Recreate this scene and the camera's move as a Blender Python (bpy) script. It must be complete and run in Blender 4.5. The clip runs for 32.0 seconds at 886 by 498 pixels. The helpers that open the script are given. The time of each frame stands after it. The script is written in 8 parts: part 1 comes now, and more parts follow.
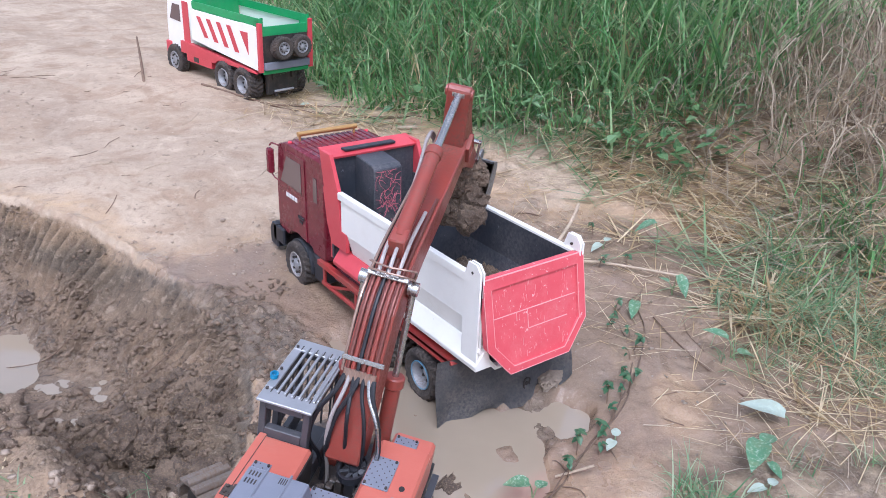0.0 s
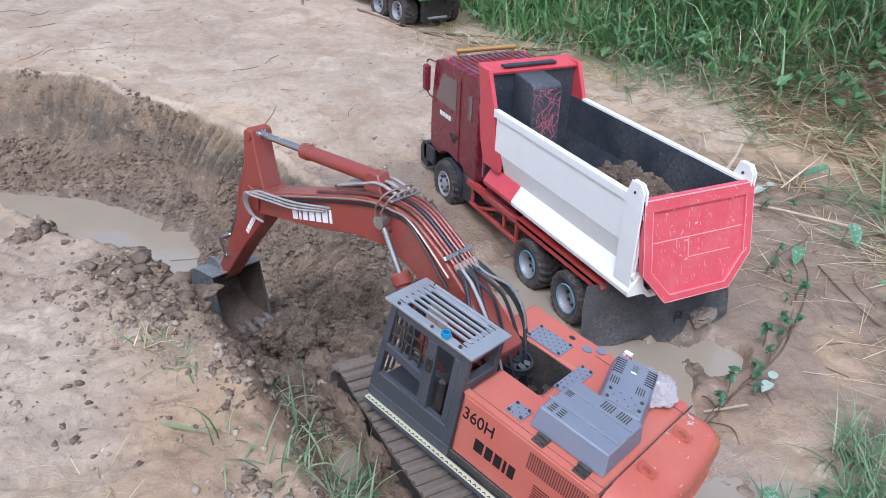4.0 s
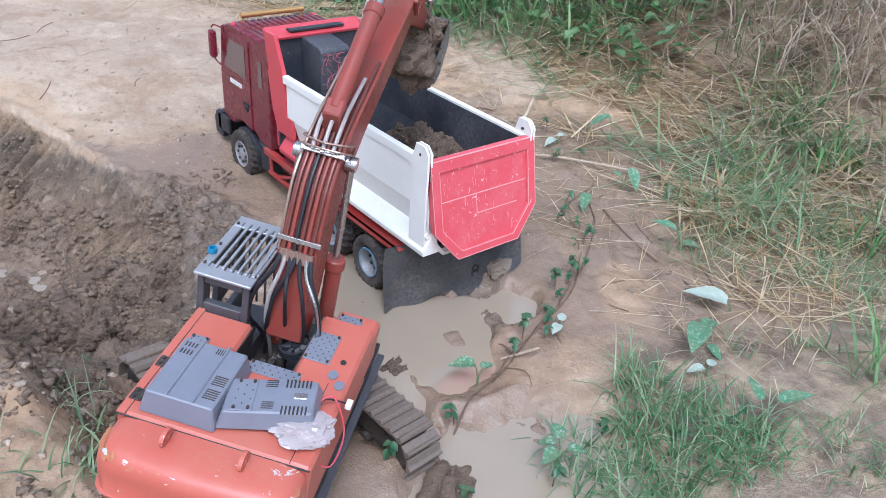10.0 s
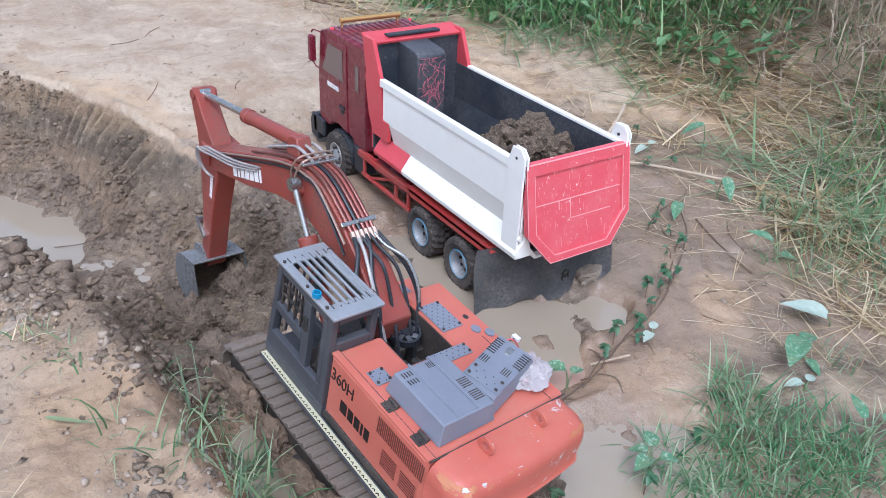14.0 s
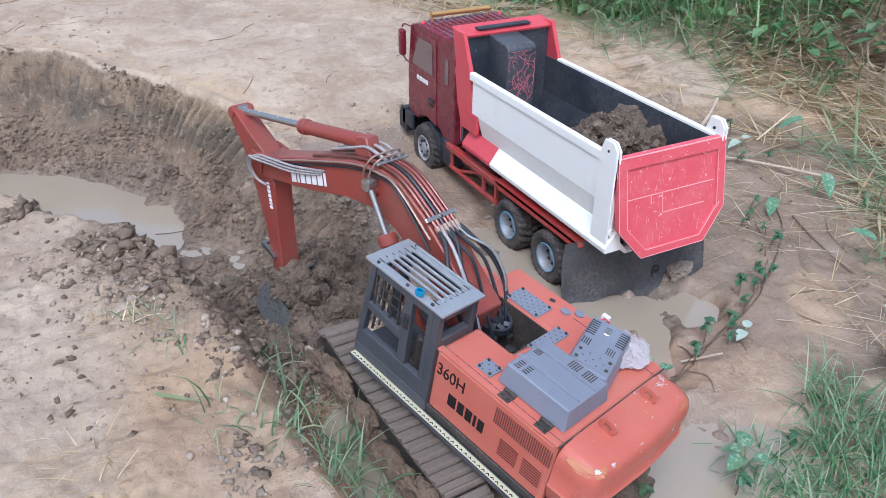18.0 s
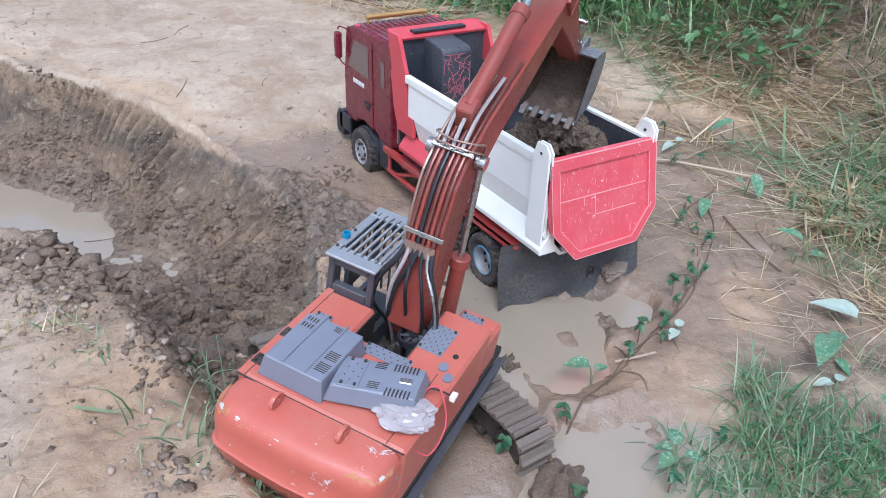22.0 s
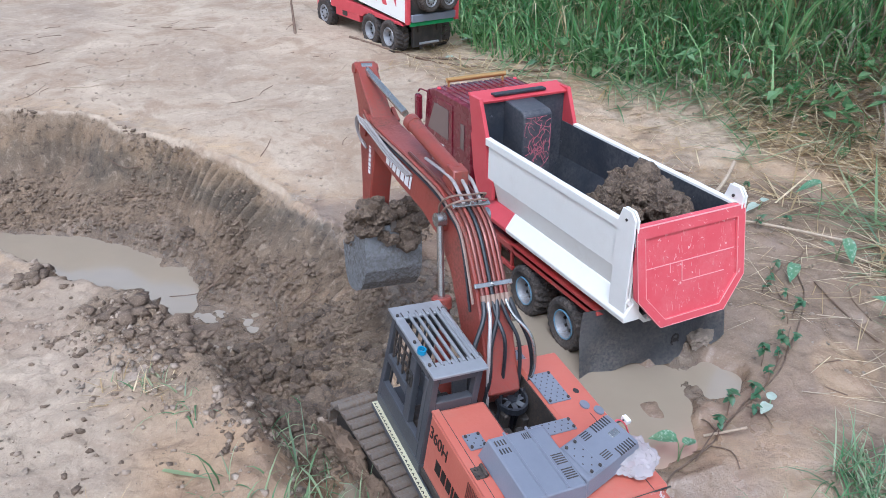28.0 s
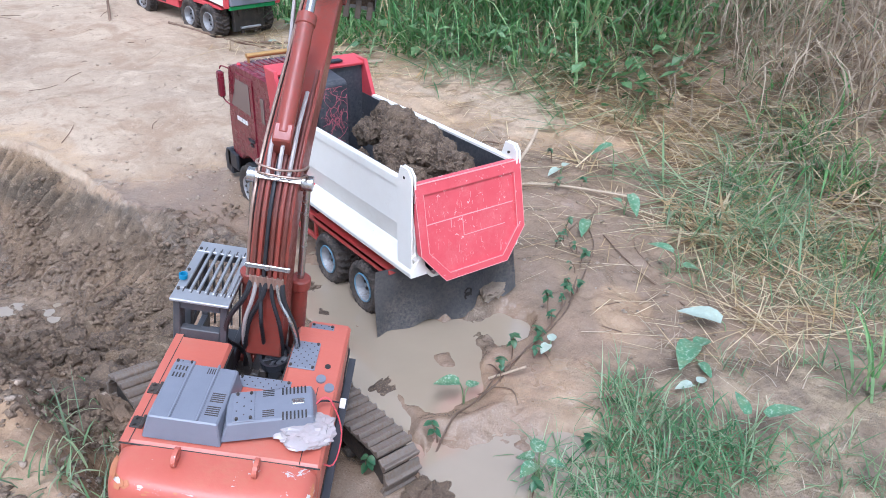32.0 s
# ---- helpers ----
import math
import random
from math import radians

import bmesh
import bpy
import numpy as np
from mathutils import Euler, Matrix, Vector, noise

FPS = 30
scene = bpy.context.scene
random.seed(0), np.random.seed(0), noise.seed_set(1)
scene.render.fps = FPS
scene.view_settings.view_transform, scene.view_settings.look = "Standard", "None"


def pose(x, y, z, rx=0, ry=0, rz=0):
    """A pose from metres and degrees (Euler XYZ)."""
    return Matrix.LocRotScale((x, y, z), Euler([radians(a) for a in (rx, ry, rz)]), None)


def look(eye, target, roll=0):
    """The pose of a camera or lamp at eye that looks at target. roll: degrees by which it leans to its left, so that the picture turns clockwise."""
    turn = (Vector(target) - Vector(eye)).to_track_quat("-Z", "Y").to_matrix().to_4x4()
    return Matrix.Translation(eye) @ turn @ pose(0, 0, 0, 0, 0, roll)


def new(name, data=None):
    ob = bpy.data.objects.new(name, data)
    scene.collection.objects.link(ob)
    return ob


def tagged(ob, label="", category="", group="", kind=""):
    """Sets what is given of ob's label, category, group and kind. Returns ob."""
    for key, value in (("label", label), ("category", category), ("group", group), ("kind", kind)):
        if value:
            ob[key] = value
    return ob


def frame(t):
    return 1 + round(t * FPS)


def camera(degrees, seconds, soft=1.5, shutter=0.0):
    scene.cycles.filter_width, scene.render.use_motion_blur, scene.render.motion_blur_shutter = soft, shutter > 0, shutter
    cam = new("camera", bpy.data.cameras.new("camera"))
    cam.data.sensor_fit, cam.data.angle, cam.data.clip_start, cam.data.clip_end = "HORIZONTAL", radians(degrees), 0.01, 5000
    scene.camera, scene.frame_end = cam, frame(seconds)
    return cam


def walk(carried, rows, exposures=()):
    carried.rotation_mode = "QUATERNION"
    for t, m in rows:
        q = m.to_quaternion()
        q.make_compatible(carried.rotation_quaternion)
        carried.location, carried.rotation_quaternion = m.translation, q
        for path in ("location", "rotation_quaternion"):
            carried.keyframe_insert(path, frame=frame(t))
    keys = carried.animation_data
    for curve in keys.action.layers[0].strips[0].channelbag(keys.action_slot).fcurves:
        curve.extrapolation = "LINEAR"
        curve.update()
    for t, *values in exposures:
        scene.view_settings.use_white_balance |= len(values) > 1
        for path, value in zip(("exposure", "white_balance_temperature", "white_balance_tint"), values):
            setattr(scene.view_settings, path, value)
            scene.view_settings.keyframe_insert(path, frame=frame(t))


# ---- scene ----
cam = camera(59.0, 32.0, 0.55)
PATH = [
    (0, (-0.883, -0.917, 0.893), (0.199, 0.546, 0.064), 2.0),
    (0.5, (-0.869, -0.9, 0.892), (0.197, 0.577, 0.067), 1.8),
    (1, (-0.878, -0.876, 0.891), (0.126, 0.63, 0.039), 0.6),
    (1.5, (-0.902, -0.867, 0.88), (0.002, 0.692, 0.012), 0.1),
    (2, (-0.931, -0.865, 0.88), (-0.077, 0.717, 0.004), 0.1),
    (2.5, (-0.936, -0.867, 0.848), (-0.108, 0.73, -0.026), 1.0),
    (3, (-0.955, -0.885, 0.83), (-0.16, 0.718, -0.063), 1.3),
    (3.5, (-0.945, -0.894, 0.816), (-0.169, 0.707, -0.098), 1.8),
    (5.5, (-0.905, -0.907, 0.826), (-0.034, 0.566, -0.208), 3.4),
    (6, (-0.91, -0.912, 0.832), (-0.019, 0.546, -0.209), 3.4),
    (6.5, (-0.9, -0.919, 0.832), (0.017, 0.518, -0.213), 3.4),
    (7, (-0.899, -0.916, 0.832), (0.029, 0.517, -0.21), 3.4),
    (7.5, (-0.901, -0.911, 0.835), (0.028, 0.527, -0.199), 3.3),
    (8, (-0.891, -0.913, 0.838), (0.063, 0.514, -0.189), 3.6),
    (8.5, (-0.874, -0.917, 0.837), (0.129, 0.482, -0.181), 4.0),
    (9, (-0.865, -0.926, 0.834), (0.193, 0.437, -0.178), 4.2),
    (9.5, (-0.865, -0.932, 0.84), (0.23, 0.398, -0.176), 4.2),
    (10, (-0.866, -0.931, 0.835), (0.246, 0.382, -0.184), 4.2),
    (10.5, (-0.866, -0.926, 0.835), (0.25, 0.38, -0.189), 4.2),
    (11, (-0.864, -0.929, 0.833), (0.249, 0.377, -0.194), 4.4),
    (11.5, (-0.873, -0.928, 0.832), (0.217, 0.396, -0.197), 4.1),
    (12, (-0.876, -0.923, 0.832), (0.199, 0.414, -0.198), 4.1),
    (12.5, (-0.883, -0.923, 0.832), (0.168, 0.434, -0.195), 3.8),
    (13, (-0.887, -0.921, 0.832), (0.138, 0.459, -0.19), 3.4),
    (13.5, (-0.897, -0.921, 0.833), (0.097, 0.485, -0.185), 3.1),
    (14, (-0.904, -0.924, 0.832), (0.062, 0.505, -0.181), 2.8),
    (14.5, (-0.906, -0.926, 0.835), (0.039, 0.522, -0.171), 2.6),
    (15, (-0.909, -0.932, 0.836), (0.01, 0.536, -0.164), 2.2),
    (15.5, (-0.924, -0.927, 0.834), (-0.055, 0.575, -0.159), 1.5),
    (17.5, (-0.922, -0.927, 0.83), (-0.121, 0.59, -0.197), 0.6),
    (18, (-0.927, -0.923, 0.832), (-0.135, 0.598, -0.197), 0.5),
    (18.5, (-0.924, -0.928, 0.834), (-0.129, 0.592, -0.194), 0.6),
    (19, (-0.918, -0.93, 0.838), (-0.114, 0.589, -0.186), 0.5),
    (19.5, (-0.908, -0.931, 0.833), (-0.074, 0.574, -0.186), 0.8),
    (20, (-0.899, -0.935, 0.831), (-0.026, 0.551, -0.184), 1.1),
    (20.5, (-0.897, -0.934, 0.831), (0.0, 0.538, -0.182), 1.4),
    (21, (-0.897, -0.937, 0.827), (0.015, 0.526, -0.188), 1.6),
    (21.5, (-0.897, -0.93, 0.825), (0.02, 0.528, -0.19), 1.9),
    (22, (-0.902, -0.928, 0.826), (0.007, 0.535, -0.191), 2.0),
    (22.5, (-0.903, -0.928, 0.825), (-0.008, 0.544, -0.19), 2.0),
    (23, (-0.911, -0.921, 0.826), (-0.041, 0.568, -0.186), 1.9),
    (23.5, (-0.92, -0.917, 0.828), (-0.093, 0.591, -0.192), 1.7),
    (24, (-0.934, -0.906, 0.826), (-0.151, 0.622, -0.199), 1.5),
    (24.5, (-0.942, -0.902, 0.823), (-0.197, 0.648, -0.198), 1.4),
    (26.5, (-0.924, -0.916, 0.826), (-0.189, 0.641, -0.192), 1.2),
    (27, (-0.925, -0.906, 0.844), (-0.177, 0.679, -0.119), 0.5),
    (27.5, (-0.916, -0.907, 0.852), (-0.145, 0.689, -0.075), 0.1),
    (28, (-0.917, -0.898, 0.848), (-0.129, 0.698, -0.064), 0.1),
    (28.5, (-0.917, -0.9, 0.852), (-0.089, 0.681, -0.051), 0.3),
    (29, (-0.903, -0.912, 0.854), (0.064, 0.587, -0.05), 1.3),
    (29.5, (-0.895, -0.947, 0.853), (0.223, 0.441, -0.054), 2.0),
    (30, (-0.873, -0.985, 0.846), (0.267, 0.386, -0.059), 1.3),
    (30.5, (-0.823, -1.039, 0.816), (0.291, 0.346, -0.101), 0.9),
    (31, (-0.825, -1.014, 0.809), (0.267, 0.39, -0.105), 1.2),
    (31.5, (-0.818, -1.013, 0.806), (0.25, 0.411, -0.105), 1.3),
    (32, (-0.813, -1.026, 0.81), (0.245, 0.402, -0.107), 1.4),
]
walk(cam, [(t, look(eye, target, roll)) for t, eye, target, roll in PATH], [(0, 0.56, 5380, 16), (1.2, 0.5, 5350, 12), (2, 0.48, 5330, 11), (3, 0.45, 5270, 11), (6, 0.45, 5230, 9.5), (9, 0.52, 5260, 10.5), (12, 0.55, 5270, 11), (15, 0.48, 5230, 9.5), (19, 0.46, 5230, 9.5), (21, 0.5, 5200, 9.5), (24, 0.5, 5200, 9), (28, 0.44, 5230, 9), (29.5, 0.6, 5270, 10), (31, 0.67, 5270, 10), (32, 0.67, 5270, 11)])
# ---- light ----
world = bpy.data.worlds.new("sky")
scene.world = world
world.use_nodes = True
wn = world.node_tree.nodes
sky = wn.new("ShaderNodeTexSky")
sky.sky_type, sky.sun_disc = "NISHITA", False
sky.sun_elevation, sky.sun_rotation = radians(58), radians(215)
sky.air_density, sky.dust_density, sky.ozone_density = 1.0, 4.0, 1.0
hs = wn.new("ShaderNodeHueSaturation")
hs.inputs["Saturation"].default_value = 0.4
world.node_tree.links.new(sky.outputs[0], hs.inputs["Color"])
world.node_tree.links.new(hs.outputs[0], wn["Background"].inputs["Color"])
wn["Background"].inputs["Strength"].default_value = 0.15
sun = new("sun", bpy.data.lights.new("sun", "SUN"))
sun.data.energy, sun.data.angle, sun.data.color = 1.1, radians(25), (0.95, 0.97, 1.0)
sun.matrix_world = look((-2.3, -3.2, 6.3), (0, 0, 0))

# ---- materials ----
def lin(r, g, b):
    """Linear colour from 0-255 display values."""
    f = lambda v: (v / 255 / 12.92) if v < 10.3 else ((v / 255 + 0.055) / 1.055) ** 2.4
    return (f(r), f(g), f(b), 1)


class Nodes:
    def __init__(self, name):
        self.m = bpy.data.materials.new(name)
        self.m.use_nodes = True
        self.t = self.m.node_tree
        self.b = self.t.nodes["Principled BSDF"]
        tc = self.t.nodes.new("ShaderNodeTexCoord")
        self.co = tc.outputs["Object"]

    def n(self, kind, **kw):
        nd = self.t.nodes.new(kind)
        for k, v in kw.items():
            nd.inputs[k].default_value = v
        return nd

    def l(self, a, b):
        self.t.links.new(a, b)

    def noise(self, scale, detail=4, rough=0.6, dist=0.0, co=None):
        nd = self.n("ShaderNodeTexNoise", Scale=scale, Detail=detail, Roughness=rough, Distortion=dist)
        self.l(co or self.co, nd.inputs["Vector"])
        return nd.outputs["Fac"]

    def ramp(self, fac, lo, hi, a=0.0, b=1.0):
        nd = self.t.nodes.new("ShaderNodeMapRange")
        nd.inputs[1].default_value, nd.inputs[2].default_value = lo, hi
        nd.inputs[3].default_value, nd.inputs[4].default_value = a, b
        self.l(fac, nd.inputs[0])
        return nd.outputs[0]

    def mix(self, fac, a, b, mode="MIX"):
        nd = self.t.nodes.new("ShaderNodeMix")
        nd.data_type, nd.blend_type = "RGBA", mode
        for v, i in ((fac, 0), (a, 6), (b, 7)):
            if hasattr(v, "is_linked"):
                self.l(v, nd.inputs[i])
            else:
                nd.inputs[i].default_value = v
        return nd.outputs[2]

    def math(self, op, a, b):
        nd = self.t.nodes.new("ShaderNodeMath")
        nd.operation = op
        for v, i in ((a, 0), (b, 1)):
            if hasattr(v, "is_linked"):
                self.l(v, nd.inputs[i])
            else:
                nd.inputs[i].default_value = v
        return nd.outputs[0]

    def bump(self, h, strength, dist):
        nd = self.n("ShaderNodeBump", Strength=strength, Distance=dist)
        self.l(h, nd.inputs["Height"])
        self.l(nd.outputs[0], self.b.inputs["Normal"])

    def out(self, col, rough, metal=0.0, spec=0.5):
        for v, k in ((col, "Base Color"), (rough, "Roughness"), (metal, "Metallic"), (spec, "Specular IOR Level")):
            if hasattr(v, "is_linked"):
                self.l(v, self.b.inputs[k])
            else:
                self.b.inputs[k].default_value = v
        return self.m


MUD = lin(138, 123, 110)


def paint(name, c1, c2, rough=0.4, metal=0.0, dirt=0.3, dirt_col=None, bump=0.15, scale=30, chip=0.0, chip_col=(0.7, 0.68, 0.66, 1)):
    """Painted or bare sheet: tone drift, fine grain, dried mud specks, and chips to another colour."""
    k = Nodes(name)
    col = k.mix(k.noise(scale, 3), c1, c2)
    big = k.noise(scale * 0.45, 5, 0.7)
    fine = k.noise(scale * 9, 4, 0.7)
    mask = k.math("MULTIPLY", k.ramp(big, 0.62 - 0.35 * dirt, 0.85 - 0.2 * dirt), k.ramp(fine, 0.35, 0.62))
    col = k.mix(k.math("MULTIPLY", mask, min(1, dirt * 1.6)), col, dirt_col or MUD)
    if chip:
        cn = k.noise(scale * 2.2, 6, 0.75, 0.8)
        col = k.mix(k.ramp(cn, 0.72 - chip * 0.12, 0.735 - chip * 0.12), col, chip_col)
    k.bump(k.noise(scale * 12, 3), bump, 0.002)
    return k.out(col, k.ramp(mask, 0, 1, rough, 0.85), metal)


M_RED = paint("red_paint", lin(208, 72, 82), lin(220, 96, 104), 0.4, dirt=0.34, dirt_col=lin(226, 156, 152), chip=0.75, chip_col=lin(232, 190, 186))
M_SCRATCH = paint("scratched_paint", lin(236, 176, 172), lin(228, 150, 150), 0.6, dirt=0.0)
M_BEDRED = paint("bed_red_paint", lin(196, 62, 70), lin(210, 82, 88), 0.4, dirt=0.25, dirt_col=lin(206, 130, 126))
M_CHASSIS = paint("chassis_red_paint", lin(158, 44, 42), lin(176, 62, 56), 0.5, dirt=0.45)
M_WHITE = paint("white_paint", lin(240, 235, 225), lin(247, 243, 235), 0.38, dirt=0.2, dirt_col=lin(206, 192, 172), chip=0.05, chip_col=lin(120, 112, 108))
M_MAROON = paint("maroon_paint", lin(98, 26, 38), lin(124, 38, 52), 0.26, dirt=0.3, dirt_col=lin(140, 104, 100), chip=0.1, chip_col=lin(150, 110, 112))
M_BLACK = paint("black_plastic", lin(34, 35, 40), lin(52, 53, 58), 0.45, dirt=0.35, dirt_col=lin(112, 102, 96))
M_BEDIN = paint("bed_black_paint", lin(32, 35, 42), lin(66, 70, 78), 0.42, dirt=0.7, dirt_col=lin(112, 108, 108), scale=15, chip=0.5, chip_col=lin(120, 120, 124))
M_RUBBER = paint("tyre_rubber", lin(40, 37, 36), lin(62, 56, 52), 0.8, dirt=0.75, dirt_col=lin(112, 98, 86), bump=0.5)
M_FLAP = paint("flap_rubber", lin(78, 78, 81), lin(112, 111, 111), 0.45, dirt=0.85, dirt_col=lin(150, 141, 132), bump=0.8, scale=18)
M_RIM = paint("rim_metal", lin(150, 151, 154), lin(178, 179, 182), 0.4, 0.3, dirt=0.65)
M_BLUE = paint("blue_rim_paint", lin(84, 138, 170), lin(116, 160, 184), 0.45, dirt=0.7)
M_GOLD = paint("gold_tube", lin(196, 150, 90), lin(214, 172, 112), 0.3, 0.6, dirt=0.2)
M_ORANGE = paint("orange_paint", lin(184, 94, 77), lin(198, 112, 94), 0.38, dirt=0.3, dirt_col=lin(184, 138, 116), scale=16, chip=0.12, chip_col=lin(150, 76, 60))
M_CWT = paint("counterweight_paint", lin(180, 88, 72), lin(196, 106, 89), 0.36, dirt=0.35, dirt_col=lin(184, 130, 98), chip=0.85, chip_col=lin(196, 190, 186), scale=14)
M_CHIP = paint("bare_filler", lin(188, 182, 178), lin(206, 200, 194), 0.6, dirt=0.2)
M_RUST = paint("worn_undercoat", lin(176, 104, 66), lin(192, 128, 92), 0.6, dirt=0.2)
M_BOOM = paint("boom_paint", lin(134, 56, 46), lin(154, 70, 58), 0.32, dirt=0.6, dirt_col=lin(112, 84, 72), scale=22)
M_GREY = paint("grey_plastic", lin(116, 118, 128), lin(132, 134, 144), 0.4, dirt=0.1)
M_CAB = paint("cab_grey_paint", lin(66, 67, 71), lin(82, 82, 86), 0.4, dirt=0.2)
M_CABTOP = paint("cab_roof_metal", lin(150, 150, 152), lin(178, 178, 180), 0.35, 0.4, dirt=0.25)
M_STEEL = paint("bare_steel", lin(160, 158, 155), lin(196, 194, 190), 0.25, 0.9, dirt=0.2)
M_SILVER = paint("silver_hose", lin(150, 140, 136), lin(190, 182, 178), 0.35, 0.2, dirt=0.4)
M_TRACK = paint("track_steel", lin(104, 95, 87), lin(146, 135, 124), 0.45, 0.25, dirt=1.0, dirt_col=lin(120, 98, 79), scale=18)
M_DARK = paint("dark_machinery", lin(34, 32, 32), lin(58, 54, 51), 0.5, dirt=0.6, dirt_col=lin(112, 95, 82))
M_HOSE = paint("black_hose", lin(30, 30, 33), lin(48, 48, 52), 0.4, dirt=0.15)
M_LINE = paint("pipe_paint", lin(104, 56, 50), lin(134, 82, 72), 0.28, 0.4, dirt=0.3)
M_COPPER = paint("copper_wire", lin(150, 124, 110), lin(180, 154, 138), 0.35, 0.5, dirt=0.1)
M_GREEN = paint("green_paint", lin(38, 140, 78), lin(56, 160, 96), 0.4, dirt=0.25)
M_BUCKET = paint("worn_bucket_steel", lin(122, 123, 124), lin(166, 168, 170), 0.36, 0.4, dirt=1.0, dirt_col=lin(96, 84, 74), scale=20)
M_YELLOW = paint("yellow_tape", lin(190, 184, 150), lin(206, 200, 170), 0.5, dirt=0.1)
M_WRITE = paint("white_writing", lin(240, 236, 232), lin(232, 226, 222), 0.5, dirt=0.0)
M_BWRITE = paint("black_writing", lin(28, 22, 22), lin(36, 28, 28), 0.5, dirt=0.0)
M_SCRIBBLE = paint("red_scribble", lin(200, 92, 108), lin(214, 130, 140), 0.5, dirt=0.2)
M_CYAN = paint("blue_ring", lin(30, 120, 160), lin(50, 140, 180), 0.3, dirt=0.0)
M_BAG = paint("clear_bag", lin(222, 208, 206), lin(238, 228, 226), 0.2, dirt=0.0)
M_BAG.node_tree.nodes["Principled BSDF"].inputs["Transmission Weight"].default_value = 0.55


def soil(name, c1, c2, c3, rough, bump, scale=60, dist=0.004):
    k = Nodes(name)
    a = k.noise(scale * 0.3, 4, 0.65)
    b = k.noise(scale * 2.4, 5, 0.7)
    col = k.mix(k.ramp(a, 0.35, 0.65), c1, c2)
    col = k.mix(k.ramp(b, 0.5, 0.75), col, c3)
    geo = k.t.nodes.new("ShaderNodeNewGeometry")
    col = k.mix(k.ramp(geo.outputs["Random Per Island"], 0.0, 0.4, 0.4, 0.0), col, tuple(v * 0.6 for v in c1[:3]) + (1,))
    col = k.mix(k.ramp(geo.outputs["Random Per Island"], 0.6, 1.0, 0.0, 0.22), col, c3)
    k.bump(k.math("ADD", k.math("MULTIPLY", a, 0.8), b), bump, dist)
    return k.out(col, k.ramp(b, 0.3, 0.7, rough - 0.12, rough + 0.1), 0, 0.4)


M_CLOD = soil("dark_clod_soil", lin(88, 74, 62), lin(118, 100, 84), lin(160, 137, 112), 0.75, 1.0, 120)
M_CAKE = soil("caked_track_mud", lin(114, 94, 76), lin(142, 118, 96), lin(92, 76, 63), 0.7, 1.0, 110)
M_CRUMB = soil("brown_crumb_soil", lin(116, 97, 81), lin(144, 122, 102), lin(172, 151, 127), 0.85, 1.0, 120)
M_DRYCLOD = soil("dry_clod_soil", lin(168, 148, 129), lin(190, 170, 150), lin(150, 130, 112), 0.9, 0.8, 90)
M_WETCLOD = soil("wet_clay_crumb", lin(142, 126, 110), lin(166, 149, 130), lin(122, 107, 93), 0.6, 0.8, 90)
M_TWIG = soil("twig_bark", lin(112, 88, 72), lin(140, 116, 96), lin(90, 70, 58), 0.8, 0.5, 120)
M_VINE = soil("vine_bark", lin(104, 85, 70), lin(130, 108, 90), lin(86, 69, 57), 0.75, 0.5, 120)
M_PALE = soil("pale_stick", lin(176, 156, 132), lin(196, 176, 152), lin(146, 126, 106), 0.7, 0.3, 120)


def blades(name, cols, rough=0.5, trans=0.25, mottle=0.0):
    """Leaf and blade colours, one tone per blade, with lighter streaks."""
    k = Nodes(name)
    geo = k.t.nodes.new("ShaderNodeNewGeometry")
    cr = k.t.nodes.new("ShaderNodeValToRGB")
    cr.color_ramp.interpolation = "LINEAR"
    el = cr.color_ramp.elements
    while len(el) < len(cols):
        el.new(0.5)
    for i, c in enumerate(cols):
        el[i].position, el[i].color = i / (len(cols) - 1), c
    k.l(geo.outputs["Random Per Island"], cr.inputs[0])
    col = k.mix(k.ramp(k.noise(60, 3), 0.4, 0.7, 0, 0.35), cr.outputs[0], lin(150, 150, 110))
    if mottle:
        col = k.mix(k.ramp(k.noise(170, 5, 0.7), 0.52, 0.66, 0, mottle), col, lin(196, 208, 190))
        k.bump(k.noise(130, 3), 0.4, 0.003)
    m = k.out(col, rough, 0, 0.4)
    k.b.inputs["Subsurface Weight"].default_value = 0.0
    tr = k.t.nodes.new("ShaderNodeBsdfTranslucent")
    k.l(col, tr.inputs[0])
    mx = k.n("ShaderNodeMixShader", Fac=trans)
    k.l(k.b.outputs[0], mx.inputs[1])
    k.l(tr.outputs[0], mx.inputs[2])
    k.l(mx.outputs[0], k.t.nodes["Material Output"].inputs[0])
    return m


M_TALL = blades("tall_grass", [lin(58, 108, 56), lin(86, 142, 76), lin(118, 166, 100), lin(164, 190, 132), lin(74, 126, 82)], 0.4, 0.4)
M_DRY = blades("dry_straw", [lin(182, 150, 108), lin(214, 190, 150), lin(234, 216, 182), lin(122, 98, 76), lin(198, 166, 116)], 0.7, 0.3)
M_STALK = blades("dead_stalks", [lin(150, 130, 114), lin(184, 164, 144), lin(206, 188, 166), lin(104, 88, 78)], 0.8, 0.35)
M_GRASS = blades("fine_grass", [lin(78, 118, 78), lin(104, 142, 96), lin(136, 162, 116), lin(182, 190, 152), lin(92, 126, 98)], 0.4, 0.4)
M_LEAF = blades("broad_leaf", [lin(58, 108, 76), lin(76, 126, 90), lin(104, 146, 110), lin(66, 114, 90)], 0.35, 0.2, 0.7)
M_HERB = blades("herb_leaf", [lin(66, 106, 62), lin(92, 132, 82), lin(116, 150, 100), lin(80, 120, 74)], 0.45, 0.35)
M_SEED = blades("seedling_leaf", [lin(44, 86, 58), lin(58, 102, 70), lin(72, 116, 80)], 0.35, 0.2)
